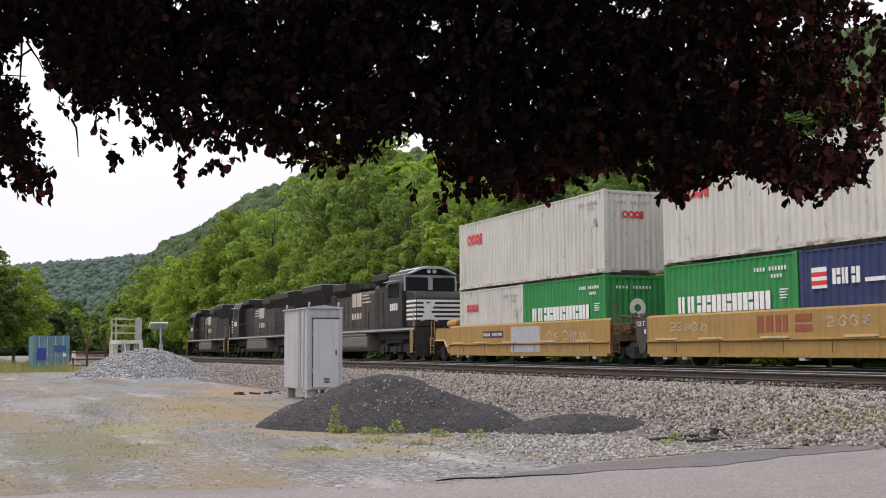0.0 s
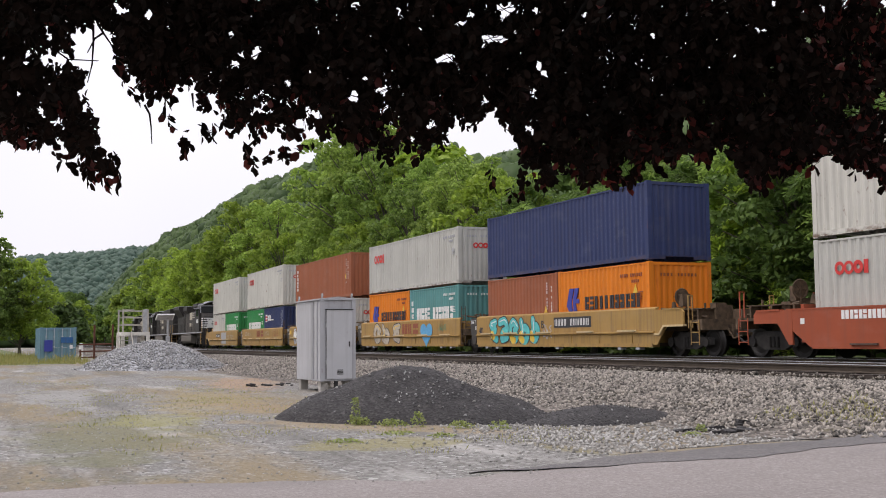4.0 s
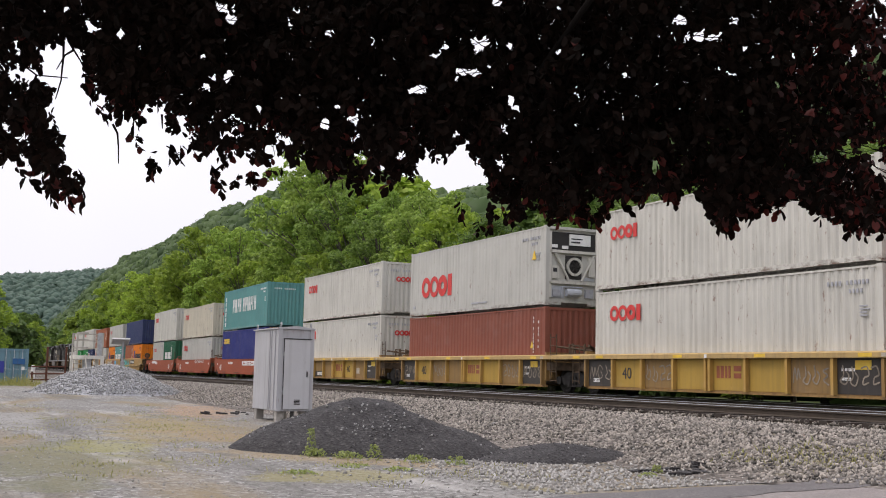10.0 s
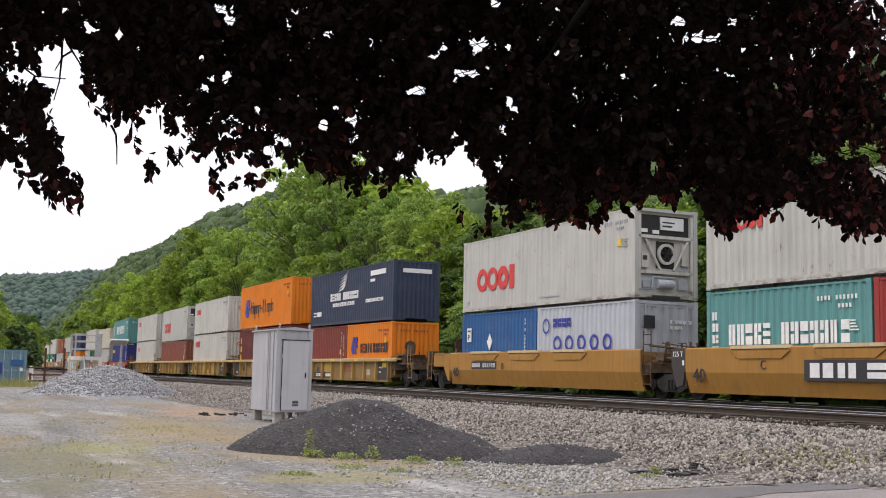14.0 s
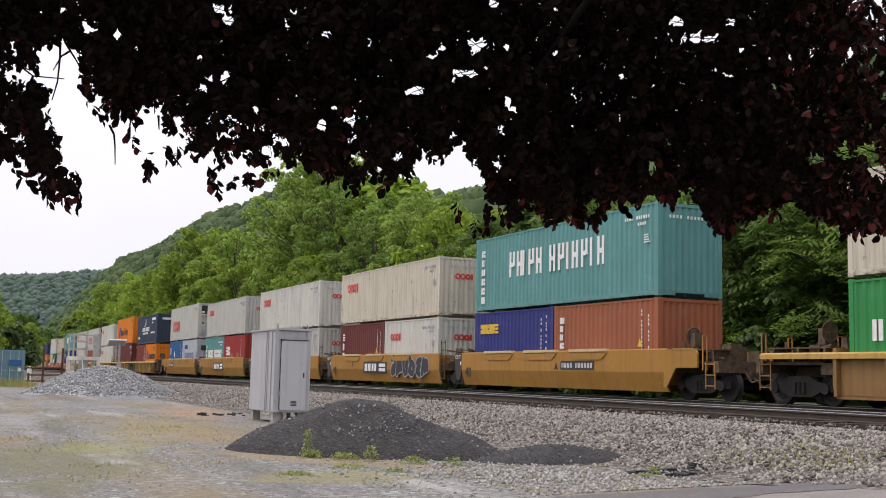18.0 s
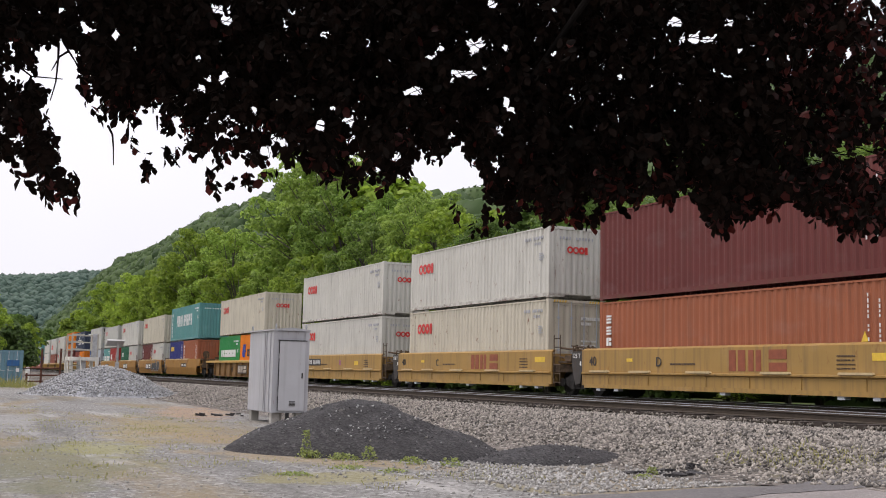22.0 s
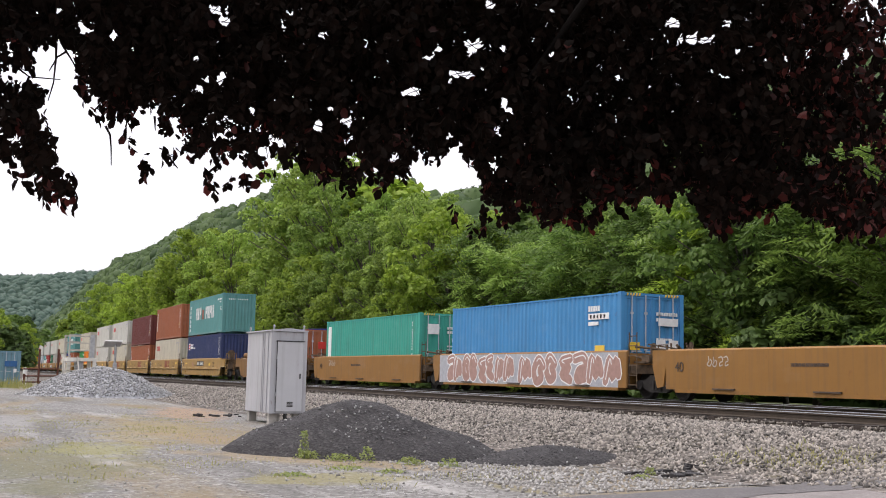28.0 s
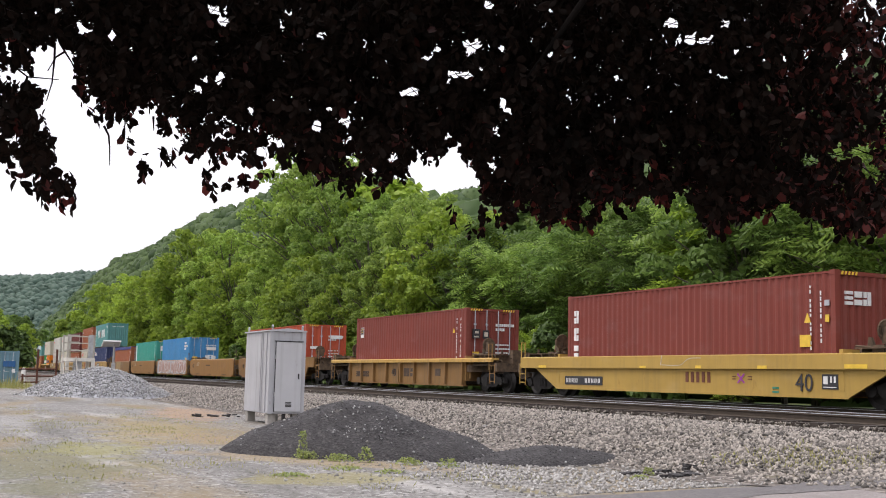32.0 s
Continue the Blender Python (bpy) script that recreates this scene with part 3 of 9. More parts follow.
def plain_box(mat, tint, L=L40, H=HC, end="plain", word=0, vertical=0, seed=0, columns=True, sign_z=1.1):
    ob = container(f"{tint} steel shipping container with small painted marks", mat, L, H, end)
    if word:
        bar_mark(ob, 0.9, H - 1.1, word, 0.3, 0.4, DECALWHITE, seed=seed)
    if vertical:
        vertical_word(ob, 0.4, 0.8, H - 0.35, vertical, 0.26, DECALWHITE, seed)
    if columns:
        column_marks(ob, L - 0.85, 0.9, H - 0.35, DECALWHITE, seed)
        column_marks(ob, L - 0.5, 1.0, H - 0.5, DECALWHITE, seed + 1)
        triangle_mark(ob, L - 1.05, sign_z, 0.22, DECALYELLOW)
    return ob


def gold_box():
    ob = plain_box(MAROON, "maroon", H=HC, columns=False)
    vertical_word(ob, 0.4, 0.25, HC - 0.4, 4, 0.3, DECALYELLOW, 5)
    small_marks(ob, L40, HC, DECALWHITE, 8)
    return ob


def gold_word_box(L, H):
    ob = container("indigo steel shipping container with a yellow mark", INDIGO, L, H)
    bar_mark(ob, 0.5 if L < 7 else 0.45, H - (0.85 if L < 7 else 0.95), 5, 0.36 if L > 7 else 0.3, 0.36, DECALYELLOW, 0.1, seed=21)
    column_marks(ob, L - 0.85, 0.8, H - 0.4, DECALWHITE, 5)
    column_marks(ob, L - 0.5, 1.0, H - 0.3, DECALWHITE, 6)
    if L > 7:
        hazard_strip(ob, L, H)
        mark(ob, "label_plate", DECALYELLOW, [(L - 0.52, L - 0.42, 1.45, 1.6), (L - 0.55, L - 0.40, 0.75, 0.92)])
    return ob


def pale_word_box():
    ob = container("pale grey steel shipping container with dark blue block marks", PALEGREY, L20, STD, "doors")
    for i in range(5):
        bm = bmesh.new()
        flat_ring(bm, 1.4 + i * 0.78, 1.28, 0.27, 0.27, 0.62)
        part("painted_mark", bm, DECALBLUE, ob)
    bar_mark(ob, 1.1, 1.85, 4, 0.3, 0.3, DECALBLUE, 0.2, seed=33)
    bm = bmesh.new()
    flat_ring(bm, 0.62, 1.9, 0.24, 0.28, 0.75)
    part("emblem", bm, DECALBLUE, ob)
    mark(ob, "door_plate", DECALBLACK, [(0.35, 0.75, 1.7, 2.1)], face=L20 + 0.01)
    return ob


def parking_box():
    ob = container("mid-blue steel shipping container with white label plates", MIDBLUE, L20, STD)
    mark(ob, "label_plate", DECALWHITE, [(0.45, 0.82, 1.45, 2.0)])
    writing("P", 0.34, DECALBLACK, ob, 0.53, -0.014, 1.50, "plate_letter")
    mark(ob, "plate_mark", DECALGREY, [(0.5, 0.77, 1.84, 1.92)], face="side")
    bm = bmesh.new()
    prism(bm, [(2.2, 1.42), (2.42, 1.1), (2.64, 1.42), (2.42, 1.74)], -0.009, 0.01, "y")
    prism(bm, [(2.3, 1.36), (2.42, 1.2), (2.54, 1.36), (2.42, 1.44)], -0.013, -0.0095, "y")
    part("diamond_mark", bm, DECALWHITE, ob)
    column_marks(ob, L20 - 0.85, 0.7, STD - 0.35, DECALWHITE, 5)
    return ob


def red_word_box():
    ob = container("red steel shipping container with a white mark", RED, L20, STD)
    bar_mark(ob, 0.75, 1.2, 3, 0.36, 0.6, DECALWHITE, 0.1, seed=41)
    column_marks(ob, L20 - 1.1, 0.8, STD - 0.35, DECALWHITE, 2)
    mark(ob, "dull_patch", DECALBROWN, [(1.9, 2.7, 0.95, 1.35), (3.7, 4.5, 0.9, 1.35)])
    return ob


def white_word_box():
    ob = container("dark green steel shipping container with white block marks", DKGREEN, L20, STD)
    bar_mark(ob, 0.9, 0.95, 4, 0.72, 0.62, DECALWHITE, 0.14, seed=44)
    column_marks(ob, 4.2, 1.0, 2.2, DECALWHITE, 3)
    mark(ob, "tall_plate", DECALWHITE, [(3.95, 4.12, 0.95, 2.05)])
    return ob


def tall_word_box():
    ob = container("orange-red steel shipping container with large white block marks", ORANGERED, L40, HC, "doors")
    for i, x in enumerate((3.25, 4.15, 5.05, 5.95, 6.85, 7.75, 8.6)):
        w = 0.72 if i < 6 else 0.22
        q = [(x, x + 0.24, 1.45, 2.25)] + ([(x + w - 0.24, x + w, 1.45 if i % 2 == 0 else 1.75, 2.25), (x + 0.24, x + w - 0.24, 1.78, 1.95)] if w > 0.3 else [])
        mark(ob, "painted_mark", DECALWHITE, [(a, b, 0.92 + (c - 1.45) * 0.95, 0.92 + (d - 1.45) * 0.95) for a, b, c, d in q])
    bm = bmesh.new()
    prism(bm, [(2.3, 0.92), (2.98, 0.92), (2.68, 1.62)], -0.01, 0.01, "y")
    part("emblem", bm, DECALGREEN, ob)
    mark(ob, "number_plate", DECALWHITE, [(0.55, 1.75, 2.2, 2.62), (0.6, 1.7, 2.06, 2.12)])
    mark(ob, "plate_mark", DECALBLUE, [(0.65, 1.6, 2.3, 2.5)])
    small_marks(ob, L40, HC, DECALWHITE, 6, False)
    mark(ob, "door_plate", DECALWHITE, [(0.3, 0.8, 1.5, 1.65), (1.5, 2.2, 2.1, 2.3)], face=L40 + 0.012)
    triangle_mark(ob, L40 - 1.0, 1.4, 0.24, DECALYELLOW)
    return ob


def blue_box():
    ob = container("bright blue steel shipping container with white number plates", BLUE, L40, HC, "doors")
    mark(ob, "number_plate", DECALWHITE, [(10.3 + i * 0.14, 10.3 + i * 0.14 + 0.1, 2.32, 2.5) for i in range(5)] + [(10.3, 11.5, 2.05, 2.25), (10.3, 10.9, 1.86, 1.98)])
    mark(ob, "plate_mark", DECALBLACK, [(10.4 + i * 0.2, 10.5 + i * 0.2, 2.09, 2.21) for i in range(5)])
    mark(ob, "label_plate", DECALYELLOW, [(10.7, 11.25, 0.95, 1.2)])
    mark(ob, "door_plate", DECALWHITE, [(1.45, 2.2, 1.85, 2.1), (1.35, 1.7, 1.1, 1.4), (1.85, 2.2, 1.1, 1.4)], face=L40 + 0.012)
    mark(ob, "door_label", DECALYELLOW, [(0.3, 0.7, 1.05, 1.3)], face=L40 + 0.012)
    return ob


def seagreen_box():
    ob = container("sea-green steel shipping container with a white vertical plate", MIDGREEN, L40, HC, "doors")
    mark(ob, "tall_plate", DECALWHITE, [(0.3, 0.75, 0.9, 2.6)])
    mark(ob, "door_plate", DECALWHITE, [(0.4, 0.95, 1.95, 2.4), (1.6, 2.2, 1.6, 1.8)], face=L40 + 0.012)
    column_marks(ob, L40 - 0.8, 1.0, 2.5, DECALWHITE, 9)
    return ob


def open_top_box():
    ob = container("rust-red open-top container under a dark blue tarpaulin", BRICK, L40, STD, "doors", roof=NAVY)
    def tarp(bm):
        prism(bm, [(-0.03, STD - 0.28), (-0.035, STD - 0.02), (0.3, STD + 0.05), (BOX_W / 2, STD + 0.09), (BOX_W - 0.3, STD + 0.05), (BOX_W + 0.035, STD - 0.02), (BOX_W + 0.03, STD - 0.28), (BOX_W, STD - 0.28), (BOX_W, STD - 0.01), (0, STD - 0.01), (0, STD - 0.28)], 0.2, L40 - 0.2)
    shared("tarpaulin", (), tarp, INDIGO, ob, "dark blue tarpaulin")
    column_marks(ob, L40 - 0.85, 0.9, 2.1, DECALWHITE, 3)
    column_marks(ob, L40 - 0.5, 1.2, 2.1, DECALWHITE, 4)
    mark(ob, "door_plate", DECALRED, [(0.75, 1.2, 1.5, 1.9)], face=L40 + 0.012)
    return ob


def door_box(mat, tint, L=L40, H=HC):
    ob = container(f"{tint} steel shipping container with barred doors and a square mark", mat, L, H, "doors")
    mark(ob, "square_mark", DECALWHITE, [(0.58, 0.96, H - 0.98, H - 0.48)])
    mark(ob, "square_field", DECALBLACK, [(0.61, 0.93, H - 0.82, H - 0.51)], proud=0.004)
    mark(ob, "square_mark_stripes", DECALYELLOW, [(0.68, 0.88, H - 0.61, H - 0.56), (0.68, 0.80, H - 0.73, H - 0.68)], proud=0.008)
    column_marks(ob, L - 0.85, 0.9, H - 0.4, DECALWHITE, 5)
    column_marks(ob, L - 0.5, 1.0, H - 0.4, DECALWHITE, 6)
    triangle_mark(ob, L - 1.2, H - 1.0, 0.18, DECALYELLOW)
    mark(ob, "door_plate", DECALBLACK, [(0.30, 0.64, 1.66, 2.04), (0.78, 1.04, 1.66, 2.0)], face=L + 0.012)
    mark(ob, "door_plate_mark", DECALDUST, [(0.36, 0.58, 1.70, 1.76), (0.40, 0.56, 1.86, 1.96), (0.83, 0.99, 1.74, 1.92)], face=L + 0.016)
    mark(ob, "door_label", DECALYELLOW, [(0.32, 0.6, 0.9, 1.12)], face=L + 0.012)
    return ob


# ---- well cars ----
# A unit's origin is on the rail heads under its middle; the near side is at negative y.
def truck(parent, x, name="truck"):
    """A two-axle freight truck with its wheels."""
    def frames(bm):
        for s in (-1, 1):
            y = s * 0.99
            prism(bm, [(-1.12, 0.36), (-1.12, 0.56), (-0.62, 0.60), (-0.36, 0.74), (0.36, 0.74), (0.62, 0.60), (1.12, 0.56), (1.12, 0.36), (0.82, 0.40), (0.42, 0.22), (-0.42, 0.22), (-0.82, 0.40)], y - 0.07, y + 0.07, "y")
            for k in (-0.16, 0, 0.16):
                lathe(bm, [(0.055, 0.30), (0.055, 0.58)], (k, y + s * 0.09, 0), "z", 8)
            for a in (-0.89, 0.89):
                lathe(bm, [(0.0, -0.06), (0.15, -0.06), (0.15, 0.05), (0.0, 0.06)], (a, y + s * 0.06, 0.44), "y", 10)
        box(bm, -0.2, 0.2, -0.95, 0.95, 0.45, 0.72)
    tr = shared(name, (), frames, TRUCKIRON, parent, at=pose(x, 0, 0))
    def wheels(bm):
        for s in (-1, 1):
            lathe(bm, [(0.1, s * 0.80), (0.30, s * 0.79), (0.36, s * 0.82), (0.42, s * 0.82), (0.425, s * 0.72), (0.46, s * 0.69), (0.46, s * 0.66), (0.1, s * 0.66)], (0, 0, 0), "y", 22)
        lathe(bm, [(0.075, -0.95), (0.075, 0.95)], (0, 0, 0), "y", 8)
    for a in (-0.89, 0.89):
        shared("wheelset", (), wheels, WHEELIRON, tr, at=pose(a, 0, 0.425))
    return tr


def ladder(bm, x, y, z0, z1, w=0.4):
    for u in (x, x + w):
        rod(bm, (u, y, z0), (u, y, z1), 0.018, 5)
    n = int((z1 - z0) / 0.3)
    for i in range(n + 1):
        rod(bm, (x, y, z0 + 0.08 + i * 0.3), (x + w, y, z0 + 0.08 + i * 0.3), 0.016, 5)


HALF_W = 1.47


def end_works(ob, s, mat, coupler, style):
    """What stands at one end of a unit, s = -1 or 1: bolster, platform, railings, brake gear, coupler."""
    reach = 9.3 if coupler else 7.55
    def bolster(bm):
        box(bm, min(s * 6.35, s * reach), max(s * 6.35, s * reach), -0.42, 0.42, 0.62, 0.98)
        for k in (-1, 1):
            prism(bm, [(s * 6.3, k * 1.35), (s * 6.9, k * 1.35), (s * 7.5, k * 0.45), (s * 6.3, k * 0.45)], 0.78, 1.06, "z")
    shared("end_sill", (s, coupler), bolster, RIGGING, ob)
    def bulkhead(bm):
        box(bm, s * 6.42 - 0.06, s * 6.42 + 0.06, -1.38, 1.38, 0.42, 1.42)
        for y in (-1.2, -0.5, 0.5, 1.2):
            box(bm, s * 6.55 - 0.08, s * 6.55 + 0.08, y - 0.05, y + 0.05, 0.5, 1.35)
    shared("bulkhead", (s,), bulkhead, mat, ob)
    if coupler:
        def deck(bm):
            box(bm, min(s * 6.9, s * 9.1), max(s * 6.9, s * 9.1), -1.3, 1.3, 1.02, 1.10)
            box(bm, min(s * 8.9, s * 9.15), max(s * 8.9, s * 9.15), -1.42, 1.42, 0.80, 1.12)
        shared("end_platform", (s,), deck, RIGGING, ob)
        def grab_iron(bm):
            for y in (0, 0.15):
                box(bm, -0.02, 0.02, y, y + 0.024, 0.86, 1.86)
            box(bm, -0.02, 0.02, 0.024, 0.15, 1.836, 1.86)
        for x, y in ((8.95, -1.42), (8.95, 1.24)) if s < 0 else ((8.45, -1.42), (8.95, 1.24)):
            shared("grab_iron", (), grab_iron, mat, ob, at=pose(s * x, y, 0))
        if style != "rib" and style != "tub":
            top = 1.28 if style == "low" else 1.46
            for y in (-HALF_W, HALF_W):
                def wing(bm):
                    prism(bm, [(s * 6.72, 0.36), (s * 6.86, 0.36), (s * 7.30, 0.93), (s * 8.28, 0.93), (s * 8.28, top - 0.10), (s * 8.16, top), (s * 6.72, top)], -0.03, 0.03, "y")
                    prism(bm, [(s * 7.2, top - 0.02), (s * 8.16, top - 0.02), (s * 8.16, top + 0.03), (s * 7.2, top + 0.03)], -0.05, 0.12, "y")
                side = shared("sill_wing", (s, style), wing, mat, ob, at=pose(0, y * 0.985, 0))
                if style == "ledge":
                    def lip(bm):
                        prism(bm, [(s * 6.72, 0.72), (s * 6.98, 0.72), (s * 7.24, 0.98), (s * 8.3, 0.98), (s * 8.3, 0.92), (s * 7.28, 0.92), (s * 7.02, 0.66), (s * 6.72, 0.66)], -0.07, 0.07, "y")
                    shared("sill_lip", (s,), lip, PALEBAR, side)
        def walkway(bm):
            for k in range(3):
                box(bm, min(s * 6.7, s * 8.9), max(s * 6.7, s * 8.9), -1.25 + k * 0.2, -1.09 + k * 0.2, 1.43, 1.46)
            for x in (6.9, 7.8, 8.7):
                box(bm, s * x - 0.03, s * x + 0.03, -1.25, -0.65, 1.10, 1.43)
        shared("walkway", (s,), walkway, RIGGING, ob)
        def steps(bm):
            ladder(bm, min(s * 8.6, s * 9.0), -1.43, 0.35, 1.1)
        shared("step_ladder", (s,), steps, mat, ob)
        for k, (x, y, w, h) in enumerate(((7.15, -1.15, 0.35, 0.42), (7.35, -0.55, 0.5, 0.30), (7.9, -0.2, 0.3, 0.55), (8.3, 0.35, 0.45, 0.35), (7.2, 0.5, 0.4, 0.5))):
            def valve(bm):
                box(bm, min(s * x, s * (x + w)), max(s * x, s * (x + w)), y, y + 0.4, 1.10, 1.10 + h)
            shared("brake_valve", (s, k), valve, RIGGING, ob)
        def bracket(bm):
            prism(bm, [(s * 6.55, 1.10), (s * 7.0, 1.10), (s * 6.75, 1.72), (s * 6.66, 1.72)], -0.75, -0.68, "y")
        shared("bracket", (s,), bracket, RIGGING, ob)
        for k, (p, q, r) in enumerate((((s * 6.7, -1.2, 1.5), (s * 8.8, -0.6, 1.32), 0.03), ((s * 6.9, -1.0, 1.3), (s * 9.0, -1.1, 1.2), 0.04),
                                       ((s * 8.6, -0.9, 1.1), (s * 8.6, -0.9, 1.62), 0.035))):
            def lever(bm):
                rod(bm, p, q, r, 6)
            shared("brake_rod", (s, k), lever, RIGGING, ob)
        def hose(bm):
            rod(bm, (s * 9.1, -0.5, 0.9), (s * 9.35, -0.45, 0.55), 0.03, 6)
            rod(bm, (s * 9.35, -0.45, 0.55), (s * 9.7, -0.4, 0.62), 0.03, 6)
        shared("air_hose", (s,), hose, RIGGING, ob)
        def knuckle(bm):
            box(bm, min(s * 9.2, s * 9.75), max(s * 9.2, s * 9.75), -0.1, 0.1, 0.78, 0.95)
            prism(bm, [(s * 9.7, -0.2), (s * 9.7, 0.2), (s * 9.95, 0.16), (s * 10.02, 0.02), (s * 9.9, -0.05), (s * 9.95, -0.22)], 0.72, 1.0, "z")
            rod(bm, (s * 9.2, -0.3, 0.75), (s * 9.7, -0.34, 0.42), 0.03, 6)
            rod(bm, (s * 9.7, -0.34, 0.42), (s * 9.95, -0.3, 0.5), 0.03, 6)
        shared("coupler", (s,), knuckle, BLACKIRON, ob)
        if s < 0 and style in ("ledge", "plain"):
            def tank(bm):
                lathe(bm, [(0.0, -0.55), (0.16, -0.52), (0.19, -0.4), (0.19, 0.4), (0.16, 0.52), (0.0, 0.55)], (-7.55, -0.85, 1.70), "x", 14)
                box(bm, -7.95, -7.85, -0.95, -0.75, 1.1, 1.56)
                box(bm, -7.25, -7.15, -0.95, -0.75, 1.1, 1.56)
            shared("air_tank", (), tank, mat, ob)
        else:
            def wheel(bm):
                lathe(bm, [(0.26, -0.02), (0.28, 0.0), (0.26, 0.02), (0.22, 0.0)], (s * 7.2, -0.75, 1.86), "x", 16)
                for k in range(5):
                    a = k * math.pi * 0.4
                    rod(bm, (s * 7.2, -0.75, 1.86), (s * 7.2, -0.75 + 0.24 * math.cos(a), 1.86 + 0.24 * math.sin(a)), 0.016, 5)
                rod(bm, (s * 7.2, -0.75, 1.1), (s * 7.2, -0.75, 1.88), 0.03, 6)
                box(bm, *sorted((s * 7.22, s * 7.45)), -0.9, -0.6, 1.55, 1.95)
                rod(bm, (s * 7.3, -0.75, 1.6), (s * 7.9, -0.4, 1.2), 0.02, 5)
            shared("brake_wheel", (s,), wheel, RIGGING, ob)
    else:
        def gear(bm):
            ladder(bm, min(s * 6.8, s * 7.2), -1.40, 0.35, 2.05 if s > 0 else 1.6, 0.4)
            box(bm, min(s * 6.75, s * 7.3), max(s * 6.75, s * 7.3), -1.2, 1.2, 1.1, 1.16)
            for y in (-0.9, -0.3, 0.5, 0.9):
                rod(bm, (s * 7.25, y, 1.1), (s * 7.25, y, 1.5 + 0.2 * (y < 0)), 0.03, 6)
            rod(bm, (s * 7.25, -0.9, 1.55), (s * 7.25, 0.9, 1.45), 0.03, 6)
            rod(bm, (s * 6.6, -1.0, 1.3), (s * 7.7, -0.9, 1.2), 0.04, 6)
            for y in (-1.05, -0.55, 0.1):
                box(bm, min(s * 6.95, s * 7.35), max(s * 6.95, s * 7.35), y, y + 0.26, 1.14, 1.36)
            prism(bm, [(s * 6.6, 1.16), (s * 7.1, 1.16), (s * 6.85, 1.74), (s * 6.78, 1.74)], -0.52, -0.46, "y")
            rod(bm, (s * 6.7, -1.1, 1.62), (s * 7.6, -0.2, 1.48), 0.045, 6)
            rod(bm, (s * 6.8, -0.7, 1.7), (s * 7.7, 0.4, 1.5), 0.022, 5)
        shared("end_rigging", (s,), gear, RIGGING, ob)
        def apron(bm):
            prism(bm, [(s * 6.78, 0.98), (s * 7.42, 0.98), (s * 7.42, 1.47), (s * 6.78, 1.47)], -0.03, 0.03, "y")
            prism(bm, [(s * 6.9, 0.42), (s * 7.2, 0.36), (s * 7.42, 0.98), (s * 6.78, 0.98)], -0.03, 0.03, "y")
        dark = mat in (YELLOWCAR, TANCAR)
        if s < 0 and mat not in (RIBCAR, DULLCAR):
            for y in (-1.42, 1.42):
                shared("truck_apron", (s,), apron, PRIMER if dark else mat, ob, at=pose(0, y, 0))
        if s < 0 and dark:
            writing("125 T", 0.21, DECALWHITE, ob, -7.38, -1.46, 1.25, "capacity_sign")
            car_mark(ob, "test_label", DECALWHITE, [(-6.92, -6.84, 1.0, 1.14)], -1.452)


